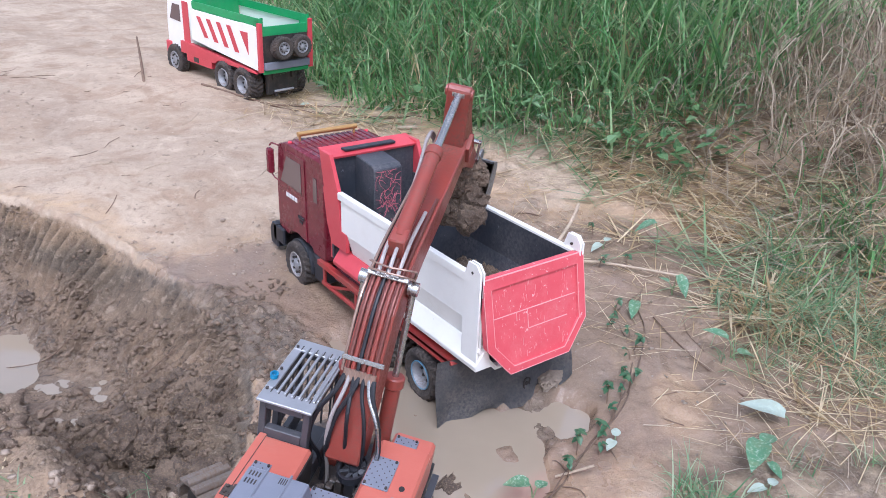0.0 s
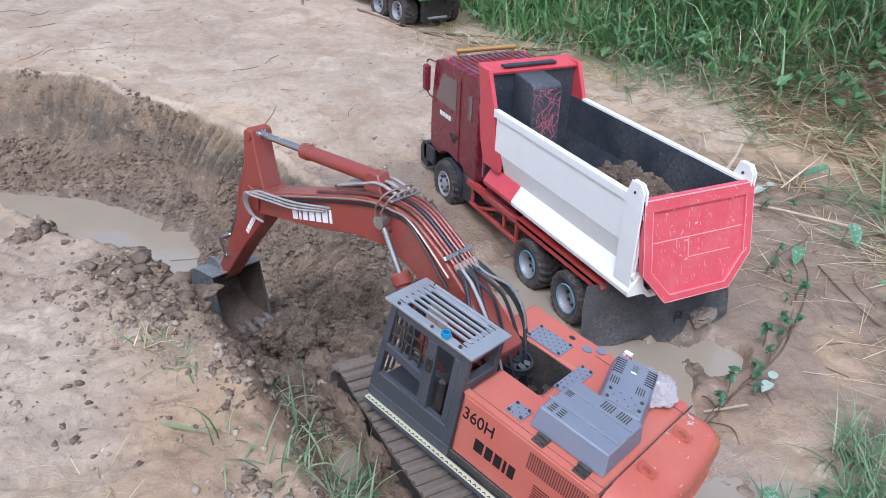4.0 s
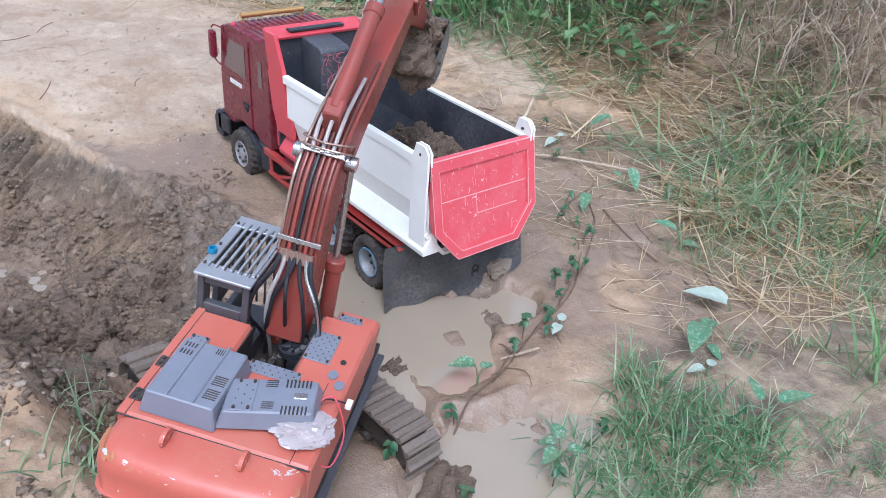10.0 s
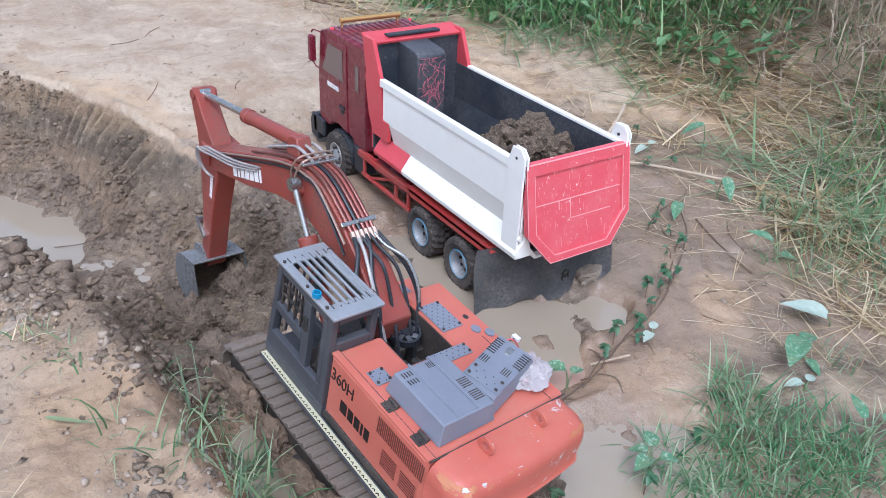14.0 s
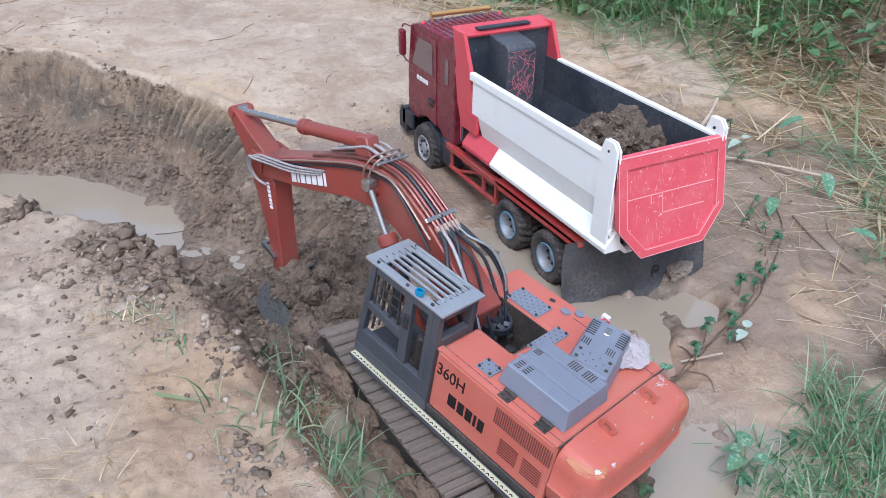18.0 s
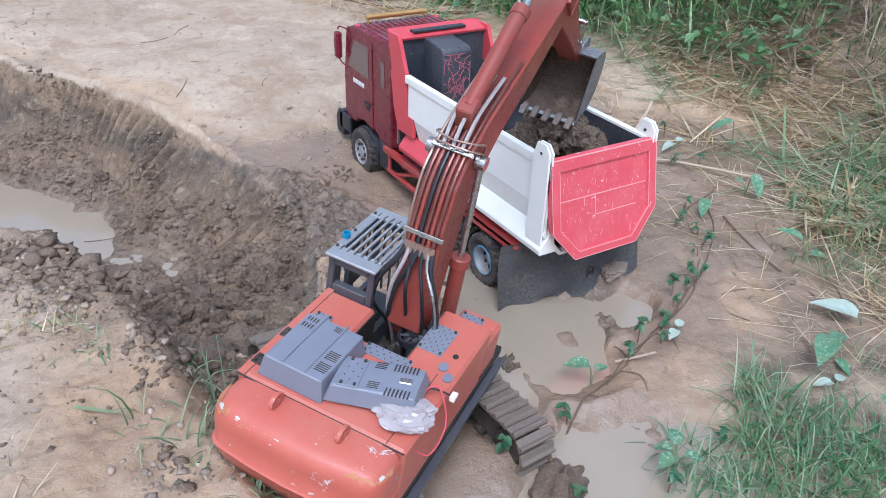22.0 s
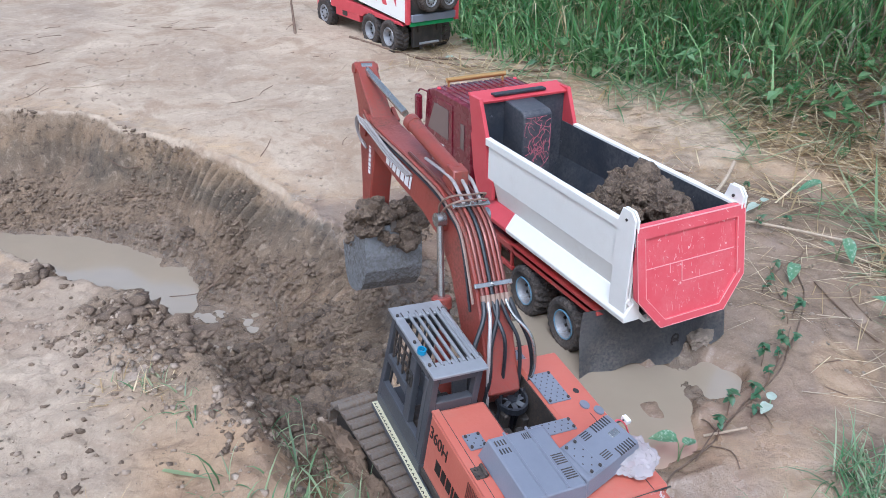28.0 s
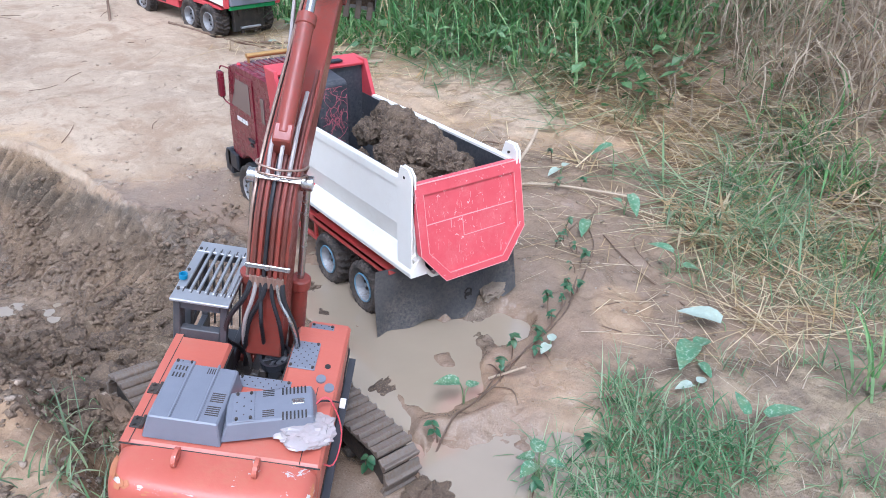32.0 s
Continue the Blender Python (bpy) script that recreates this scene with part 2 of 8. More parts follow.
M_LUSH = blades("lush_grass", [lin(58, 108, 66), lin(84, 136, 86), lin(116, 158, 110), lin(176, 190, 152), lin(70, 116, 78)], 0.4, 0.4)
M_PALELEAF = blades("pale_leaf", [lin(164, 182, 166), lin(198, 208, 196)], 0.45, 0.2, 0.9)


def ground_mat():
    """Clay: smooth pale crust, wet ochre mud, dug dark soil; they are told by the sheet's own soil map."""
    k = Nodes("clay_ground")
    at = k.t.nodes.new("ShaderNodeVertexColor")
    at.layer_name = "soil"
    sp = k.t.nodes.new("ShaderNodeSeparateColor")
    k.l(at.outputs[0], sp.inputs[0])
    wet, dug, red = sp.outputs[0], sp.outputs[1], sp.outputs[2]
    sep = k.t.nodes.new("ShaderNodeSeparateXYZ")
    k.l(k.co, sep.inputs[0])
    n1, n2, n3 = k.noise(2.2, 5, 0.6), k.noise(14, 6, 0.65), k.noise(90, 5, 0.7)
    n4 = k.noise(38, 6, 0.75, 0.6)
    n0 = k.noise(0.9, 4, 0.55, 0.5)
    n5 = k.noise(300, 4, 0.7)
    n6 = k.noise(5.5, 6, 0.62, 0.9)
    over = lambda col, fac, w, c: k.mix(k.math("MULTIPLY", fac, w), col, c)
    # pale crust: soft patches, scuffs and small stains
    dry = k.mix(k.ramp(n1, 0.35, 0.65), lin(170, 148, 125), lin(189, 168, 144))
    dry = over(dry, k.ramp(n6, 0.5, 0.62), 0.8, lin(160, 134, 110))
    dry = over(dry, k.ramp(n0, 0.5, 0.66), 0.55, lin(153, 133, 115))
    dry = over(dry, k.ramp(n6, 0.44, 0.34), 0.55, lin(206, 185, 161))
    dry = over(dry, k.ramp(n4, 0.54, 0.64), 0.4, lin(202, 180, 156))
    dry = over(dry, k.ramp(n4, 0.45, 0.34), 0.5, lin(120, 102, 87))
    # wet trodden clay: ochre to pinkish brown, dark stains, sheen painted as grey patches
    wetc = k.mix(k.ramp(n1, 0.38, 0.62), lin(165, 138, 111), lin(190, 159, 125))
    wetc = over(wetc, k.ramp(k.noise(4.5, 5, 0.65, 0.8), 0.5, 0.6), 0.75, lin(137, 112, 91))
    wetc = over(wetc, k.ramp(n6, 0.54, 0.64), 0.65, lin(209, 179, 138))
    wetc = over(wetc, k.ramp(k.noise(7.5, 5, 0.6, 0.5), 0.54, 0.64), 0.5, lin(172, 156, 136))
    wetc = over(wetc, k.ramp(n2, 0.56, 0.68), 0.4, lin(128, 107, 86))
    wetc = over(wetc, k.ramp(n4, 0.55, 0.65), 0.3, lin(211, 186, 153))
    wetc = over(wetc, k.ramp(n4, 0.45, 0.34), 0.5, lin(119, 99, 81))
    # dug soil
    dugc = k.mix(k.ramp(n2, 0.35, 0.65), lin(111, 92, 74), lin(151, 127, 103))
    mp = k.n("ShaderNodeMapping", Scale=(1, 1, 0.3))
    k.l(k.co, mp.inputs[0])
    streak = k.noise(12, 5, 0.62, 0.5, mp.outputs[0])
    level = k.math("ADD", k.math("ADD", sep.outputs[2], k.math("MULTIPLY", k.math("SUBTRACT", n2, 0.5), 0.1)), k.math("MULTIPLY", k.math("SUBTRACT", k.noise(3.5, 3, 0.5), 0.5), 0.2))
    grey = k.math("MULTIPLY", k.ramp(level, -0.07, -0.02), k.ramp(level, 0.05, 0.02))
    dugc = over(dugc, grey, k.ramp(n1, 0.4, 0.6, 0.2, 0.9), lin(103, 91, 77))
    ochre = k.math("MULTIPLY", k.ramp(level, 0.0, 0.04), k.ramp(n1, 0.42, 0.56))
    dugc = over(dugc, ochre, 0.42, lin(162, 135, 105))
    high = k.ramp(sep.outputs[2], -0.12, -0.04)
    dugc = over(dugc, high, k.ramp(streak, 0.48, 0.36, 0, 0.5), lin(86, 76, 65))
    dugc = over(dugc, high, k.ramp(streak, 0.56, 0.7, 0, 0.45), lin(165, 141, 113))
    dugc = k.mix(k.ramp(level, 0.06, 0.1), dugc, lin(151, 129, 106))
    # n4 also shapes the bump: its highs are paler, its lows darker
    dugc = over(dugc, k.ramp(n4, 0.54, 0.66), 0.7, lin(169, 149, 128))
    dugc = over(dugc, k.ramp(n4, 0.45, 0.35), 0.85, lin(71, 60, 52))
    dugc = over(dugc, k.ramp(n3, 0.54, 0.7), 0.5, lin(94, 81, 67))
    dugc = over(dugc, k.ramp(n5, 0.53, 0.63), 0.16, lin(193, 174, 148))
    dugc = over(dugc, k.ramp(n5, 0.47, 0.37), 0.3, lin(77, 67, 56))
    # brown trodden clay on the near bank
    redc = k.mix(k.ramp(n1, 0.4, 0.6), lin(159, 130, 102), lin(181, 152, 121))
    redc = over(redc, k.ramp(n6, 0.5, 0.62), 0.7, lin(136, 109, 87))
    redc = over(redc, k.ramp(n2, 0.55, 0.68), 0.45, lin(203, 177, 146))
    redc = over(redc, k.ramp(n4, 0.45, 0.35), 0.55, lin(122, 97, 76))
    col = k.mix(k.ramp(wet, 0.2, 0.7), dry, wetc)
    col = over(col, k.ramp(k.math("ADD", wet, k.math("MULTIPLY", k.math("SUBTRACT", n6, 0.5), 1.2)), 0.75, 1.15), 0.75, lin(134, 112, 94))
    col = k.mix(k.ramp(red, 0.2, 0.8), col, redc)
    col = over(col, k.ramp(n5, 0.55, 0.68), 0.16, lin(212, 203, 182))
    col = over(col, k.ramp(n5, 0.45, 0.34), 0.2, lin(102, 91, 77))
    earth = k.ramp(k.math("ADD", dug, k.math("MULTIPLY", k.math("SUBTRACT", n2, 0.5), 0.8)), 0.3, 0.7)
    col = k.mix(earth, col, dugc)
    # under grass: brown litter, with the shade between blades put into its tone
    col = over(col, at.outputs[1], 0.85, k.mix(k.ramp(n2, 0.4, 0.6), lin(126, 106, 87), lin(180, 157, 128)))
    damp = k.ramp(k.math("ADD", wet, k.math("MULTIPLY", k.math("SUBTRACT", k.noise(7, 4, 0.6), 0.5), 1.6)), 0.3, 1.0)
    rough = k.math("SUBTRACT", 0.88, k.math("MULTIPLY", damp, 0.66))
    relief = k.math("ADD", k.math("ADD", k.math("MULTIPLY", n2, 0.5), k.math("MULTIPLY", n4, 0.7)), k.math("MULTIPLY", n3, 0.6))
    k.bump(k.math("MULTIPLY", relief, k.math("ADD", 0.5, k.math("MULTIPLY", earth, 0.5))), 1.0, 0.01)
    return k.out(col, rough, 0, k.ramp(rough, 0.2, 0.8, 0.9, 0.35))


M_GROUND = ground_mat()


def water_mat(name, c, rough=0.06):
    k = Nodes(name)
    col = k.mix(k.noise(9, 3), c, tuple(v * 1.18 for v in c[:3]) + (1,))
    k.bump(k.noise(14, 2), 0.035, 0.004)
    k.b.inputs["Coat IOR"].default_value = 1.65
    k.b.inputs["Coat Weight"].default_value, k.b.inputs["Coat Roughness"].default_value = 0.5, 0.04
    return k.out(col, rough, 0, 1.0)


M_WATER = water_mat("muddy_water", lin(158, 142, 122))
M_GLASS = bpy.data.materials.new("window_glass")
M_GLASS.use_nodes = True
gb = M_GLASS.node_tree.nodes["Principled BSDF"]
gb.inputs["Base Color"].default_value = lin(120, 102, 100)
gb.inputs["Roughness"].default_value = 0.08
gb.inputs["Metallic"].default_value = 0.35
M_LAMP = bpy.data.materials.new("lamp_glow")
M_LAMP.use_nodes = True
lb = M_LAMP.node_tree.nodes["Principled BSDF"]
lb.inputs["Emission Color"].default_value = (1, 0.12, 0.16, 1)
lb.inputs["Base Color"].default_value = (0.4, 0.02, 0.03, 1)
lb.inputs["Emission Strength"].default_value = 0.45

# ---- mesh helpers ----
def part(name, bm, material, parent=None, label=""):
    """Links a bmesh as one mesh object, under a thing or part where one is given."""
    me = bpy.data.meshes.new(name)
    bm.normal_update()
    bm.to_mesh(me)
    bm.free()
    me.materials.append(material)
    ob = new(name, me)
    ob.parent = parent
    if label:
        tagged(ob, label)
    return ob


def smooth(ob, angle=35):
    me = ob.data
    me.polygons.foreach_set("use_smooth", [True] * len(me.polygons))
    me.set_sharp_from_angle(angle=radians(angle))
    return ob


def thing(name, m, label, category, group="", kind=""):
    ob = new(name)
    ob.matrix_basis = m
    ob.empty_display_size = 0.05
    return tagged(ob, label, category, group, kind)


def bevel(bm, w, seg=1, geom=None):
    if w > 0:
        bmesh.ops.bevel(bm, geom=geom or bm.edges[:], offset=w, segments=seg, affect="EDGES", clamp_overlap=True)


def bx(bm, lo, hi, w=0.0, m=None):
    """A box from corner to corner, its edges bevelled by w."""
    b = bmesh.new()
    bmesh.ops.create_cube(b, size=1)
    s = [hi[i] - lo[i] for i in range(3)]
    for v in b.verts:
        v.co = Vector([lo[i] + (v.co[i] + 0.5) * s[i] for i in range(3)])
    bevel(b, min(w, 0.45 * min(abs(q) for q in s)))
    return join(bm, b, m)


def join(bm, b, m=None):
    if m:
        b.transform(m)
    me = bpy.data.meshes.new("tmp")
    b.to_mesh(me)
    b.free()
    bm.from_mesh(me)
    bpy.data.meshes.remove(me)
    return bm


def prism(bm, pts, a, b, axis="x", w=0.0, m=None):
    """A polygon drawn in the plane across an axis, drawn out along it from a to b."""
    t = bmesh.new()
    put = {"x": lambda p, s: (s, p[0], p[1]), "y": lambda p, s: (p[0], s, p[1]), "z": lambda p, s: (p[0], p[1], s)}[axis]
    lo = [t.verts.new(put(p, a)) for p in pts]
    hi = [t.verts.new(put(p, b)) for p in pts]
    t.faces.new(lo[::-1])
    t.faces.new(hi)
    n = len(pts)
    for i in range(n):
        t.faces.new((lo[i], lo[(i + 1) % n], hi[(i + 1) % n], hi[i]))
    bmesh.ops.recalc_face_normals(t, faces=t.faces[:])
    bevel(t, w)
    return join(bm, t, m)


def cyl(bm, p0, p1, r, n=14, r2=None, w=0.0):
    p0, p1 = Vector(p0), Vector(p1)
    t = bmesh.new()
    bmesh.ops.create_cone(t, cap_ends=True, segments=n, radius1=r, radius2=r if r2 is None else r2, depth=(p1 - p0).length)
    if w:
        bevel(t, w, 1, [e for e in t.edges if len(e.link_faces) == 2 and any(len(f.verts) > 4 for f in e.link_faces)])
    return join(bm, t, Matrix.Translation((p0 + p1) / 2) @ (p1 - p0).to_track_quat("Z", "Y").to_matrix().to_4x4())


def tube(bm, pts, r, n=7, sub=4):
    """A round tube along a smooth line through the points."""
    P = [Vector(p) for p in pts]
    if sub > 1 and len(P) > 2:
        Q = []
        for i in range(len(P) - 1):
            a, b, c, d = P[max(i - 1, 0)], P[i], P[i + 1], P[min(i + 2, len(P) - 1)]
            for s in range(sub):
                u = s / sub
                Q.append(0.5 * ((2 * b) + (c - a) * u + (2 * a - 5 * b + 4 * c - d) * u * u + (3 * b - a - 3 * c + d) * u ** 3))
        P = Q + [P[-1]]
    rings, side = [], None
    for i, p in enumerate(P):
        d = (P[min(i + 1, len(P) - 1)] - P[max(i - 1, 0)]).normalized()
        if side is None:
            side = d.orthogonal().normalized()
        side = (side - d * side.dot(d)).normalized()
        up = d.cross(side)
        rr = r(i / (len(P) - 1)) if callable(r) else r
        rings.append([bm.verts.new(p + rr * (math.cos(2 * math.pi * k / n) * side + math.sin(2 * math.pi * k / n) * up)) for k in range(n)])
    for a, b in zip(rings, rings[1:]):
        for k in range(n):
            bm.faces.new((a[k], a[(k + 1) % n], b[(k + 1) % n], b[k]))
    bm.faces.new(rings[0][::-1])
    bm.faces.new(rings[-1])
    return bm


def lathe(bm, prof, n=28, m=None, caps=True):
    """Turns a profile of (radius, along x) about the x axis."""
    t = bmesh.new()
    rings = [[t.verts.new((x, r * math.cos(2 * math.pi * k / n), r * math.sin(2 * math.pi * k / n))) for k in range(n)] for r, x in prof]
    for a, b in zip(rings, rings[1:]):
        for k in range(n):
            t.faces.new((a[k], a[(k + 1) % n], b[(k + 1) % n], b[k]))
    for ring, q in ((rings[0], prof[0]), (rings[-1], prof[-1])):
        if caps and q[0] > 1e-5 and prof[0] != prof[-1]:
            t.faces.new(ring)
    bmesh.ops.recalc_face_normals(t, faces=t.faces[:])
    return join(bm, t, m)


def rock(seed, r, rough=0.45, sub=3, squash=(1, 1, 0.8)):
    """A lump of soil with an uneven, broken surface."""
    bm = bmesh.new()
    bmesh.ops.create_icosphere(bm, subdivisions=sub, radius=1)
    o = Vector((seed * 7.13, seed * 3.7, seed * 1.9))
    for v in bm.verts:
        p = v.co.copy()
        d = 1 + rough * (noise.noise(p * 1.1 + o) + 0.55 * noise.noise(p * 2.7 + o) + 0.45 * noise.noise(p * 6.1 + o) + 0.4 * abs(noise.noise(p * 11 + o)) + 0.3 * noise.noise(p * 19 + o))
        v.co = Vector((p.x * squash[0], p.y * squash[1], p.z * squash[2])) * r * d
    return bm


def letters(name, text, size, m, material, parent, depth=0.0006):
    """Raised lettering in the built-in font, turned to mesh."""
    cu = bpy.data.curves.new(name, "FONT")
    cu.body, cu.size, cu.extrude, cu.align_x = text, size, depth, "CENTER"
    tmp = bpy.data.objects.new("tmp", cu)
    scene.collection.objects.link(tmp)
    me = bpy.data.meshes.new_from_object(tmp.evaluated_get(bpy.context.evaluated_depsgraph_get()))
    bpy.data.objects.remove(tmp)
    bpy.data.curves.remove(cu)
    me.transform(m)
    me.materials.clear()
    me.materials.append(material)
    ob = new(name, me)
    ob.parent = parent
    return ob


def bars(bm, widths, h, gap, m, depth=0.0008):
    """Plain bars that stand for writing or a mark, in a row along x."""
    x = -(sum(widths) + gap * (len(widths) - 1)) / 2
    for w in widths:
        bx(bm, (x, 0, 0), (x + w, h, depth), 0, m)
        x += w + gap
    return bm


def sstep(v, a, b):
    u = np.clip((v - a) / (b - a), 0, 1)
    return u * u * (3 - 2 * u)

# ---- ground ----
PIT = [(-3.2, 2.5), (-1.7, 2.15), (-1.11, 1.86), (-0.88, 1.71), (-0.63, 1.37), (-0.5, 1.08), (-0.42, 0.9), (-0.36, 0.72), (-0.37, 0.5), (-0.42, 0.3),
       (-0.5, 0.14), (-0.62, 0.1), (-0.71, 0.16), (-0.8, 0.32), (-0.9, 0.48), (-1.0, 0.62), (-1.12, 0.84), (-1.4, 1.2), (-1.9, 1.7), (-3.2, 2.0)]
GRID = np.random.RandomState(4).rand(256, 256)


def vnoise(x, y, s, seed=0):
    """Smooth value noise in -1..1 with cells of 1/s metres."""
    u, v = x * s + seed * 17.3, y * s + seed * 9.1
    i, j = np.floor(u).astype(int), np.floor(v).astype(int)
    fu, fv = u - i, v - j
    fu, fv = fu * fu * (3 - 2 * fu), fv * fv * (3 - 2 * fv)
    g = lambda a, b: GRID[a % 256, b % 256]
    return 2 * ((g(i, j) * (1 - fu) + g(i + 1, j) * fu) * (1 - fv) + (g(i, j + 1) * (1 - fu) + g(i + 1, j + 1) * fu) * fv) - 1


def fbm(x, y, s, octaves=4, seed=0):
    return sum(vnoise(x, y, s * 2 ** o, seed + o) * 0.5 ** o for o in range(octaves))


def clods(x, y, s, seed=0):
    """Broken lumps packed side by side: a dome over each jittered cell of 1/s metres, of uneven height, with a crevice between."""
    u, v = x * s + seed * 11.7 + 0.35 * fbm(x, y, s * 1.3, 2, seed + 3), y * s + seed * 5.3 + 0.35 * fbm(x, y, s * 1.3, 2, seed + 7)
    i, j = np.floor(u).astype(int), np.floor(v).astype(int)
    near, size = np.full(np.shape(u), 9.0), np.zeros(np.shape(u))
    for a in (-1, 0, 1):
        for b in (-1, 0, 1):
            p, q = GRID[(i + a) % 256, (j + b) % 256], GRID[(j + b + 91) % 256, (i + a + 37) % 256]
            d = np.hypot(i + a + p - u, j + b + q - v)
            size = np.where(d < near, GRID[(i + a + 19) % 256, (j + b + 53) % 256], size)
            near = np.minimum(near, d)
    return np.sqrt(np.clip(1 - (near / 0.8) ** 2, 0, 1)) * (0.25 + 0.75 * size)


def inside(x, y, poly, along=False):
    """Distance to a polygon's edge, positive inside it; with along, the length along that edge too."""
    d = np.full(np.shape(x), 1e9)
    run, at = 0.0, np.zeros(np.shape(x))
    odd = np.zeros(np.shape(x), bool)
    for (ax, ay), (bx_, by) in zip(poly, poly[1:] + poly[:1]):
        ex, ey = bx_ - ax, by - ay
        t = np.clip(((x - ax) * ex + (y - ay) * ey) / (ex * ex + ey * ey), 0, 1)
        e = np.hypot(x - ax - t * ex, y - ay - t * ey)
        at = np.where(e < d, run + t * math.hypot(ex, ey), at)
        run += math.hypot(ex, ey)
        d = np.minimum(d, e)
        odd ^= ((ay > y) != (by > y)) & (x < (bx_ - ax) * (y - ay) / (by - ay + 1e-12) + ax)
    d = np.where(odd, d, -d)
    return (d, at) if along else d


def basin(x, y, cx, cy, rx, ry, turn=0.0, seed=0):
    c, s = math.cos(radians(turn)), math.sin(radians(turn))
    u, v = ((x - cx) * c + (y - cy) * s) / rx, (-(x - cx) * s + (y - cy) * c) / ry
    return 1 - sstep(np.sqrt(u * u + v * v) + 0.22 * fbm(x, y, 9, 3, seed), 0.62, 1.12)


POOLS = [(-0.13, 0.10, 0.16, 0.34, -4), (-0.09, -0.05, 0.17, 0.10, 0), (0.05, -0.075, 0.07, 0.05, 20), (-0.2, -0.37, 0.24, 0.17, -25), (-0.63, -0.19, 0.075, 0.24, 4), (-0.48, -0.45, 0.2, 0.14, 0), (-0.3, -0.12, 0.1, 0.16, 0)]
WATER_Z, PIT_WATER = -0.032, -0.165
PIT_POOL = [(-3.0, 2.4), (-1.9, 2.0), (-1.17, 1.53), (-0.96, 1.43), (-0.8, 1.3), (-0.71, 1.12), (-0.72, 0.95), (-0.745, 0.87), (-0.8, 0.84), (-0.87, 0.87), (-0.98, 0.98), (-1.14, 1.2), (-1.4, 1.5), (-2.0, 1.9), (-3.0, 2.2)]


SPOIL = [(-1.02, 0.42), (-1.0, 0.27), (-0.94, 0.19), (-0.85, 0.085), (-0.76, 0.04), (-0.69, -0.05), (-0.62, 0.0), (-0.5, 0.14), (-0.55, 0.5), (-0.78, 0.48), (-0.93, 0.5)]
CHURN = [(0.16, 0.1), (0.1, 0.0), (0.03, -0.05), (0.0, -0.13), (-0.05, -0.13), (-0.04, -0.03), (0.0, 0.03), (0.05, 0.08)]


def grass_line(y):
    """The x at which the grass bank starts."""
    return np.interp(y, [-1.2, -0.5, -0.2, 0.0, 0.3, 0.7, 0.95, 1.2, 1.5, 1.8, 2.1, 2.5, 3.2, 5], [1.15, 1.02, 0.97, 0.99, 1.12, 1.16, 1.08, 0.96, 0.82, 0.7, 0.7, 0.74, 0.9, 1.2])


def pit_edge(x, y):
    """Depth behind the pit's lip, which is uneven and scalloped by the bucket's teeth, and the length along it."""
    d, s = inside(x, y, PIT, True)
    d = d + 0.022 * fbm(x, y, 6, 3, 7) + 0.0015 * fbm(x, y, 22, 2, 27)
    return d + 0.005 * (np.abs(np.sin(s * 92 + 1.2 * fbm(x, y, 4, 2, 35))) - 0.6) * (0.25 + 0.75 * sstep(x, -1.0, -0.75)) * sstep(fbm(x, y, 2.5, 2, 36), -0.6, 0.0) * sstep(y, 0.55, 0.8), s


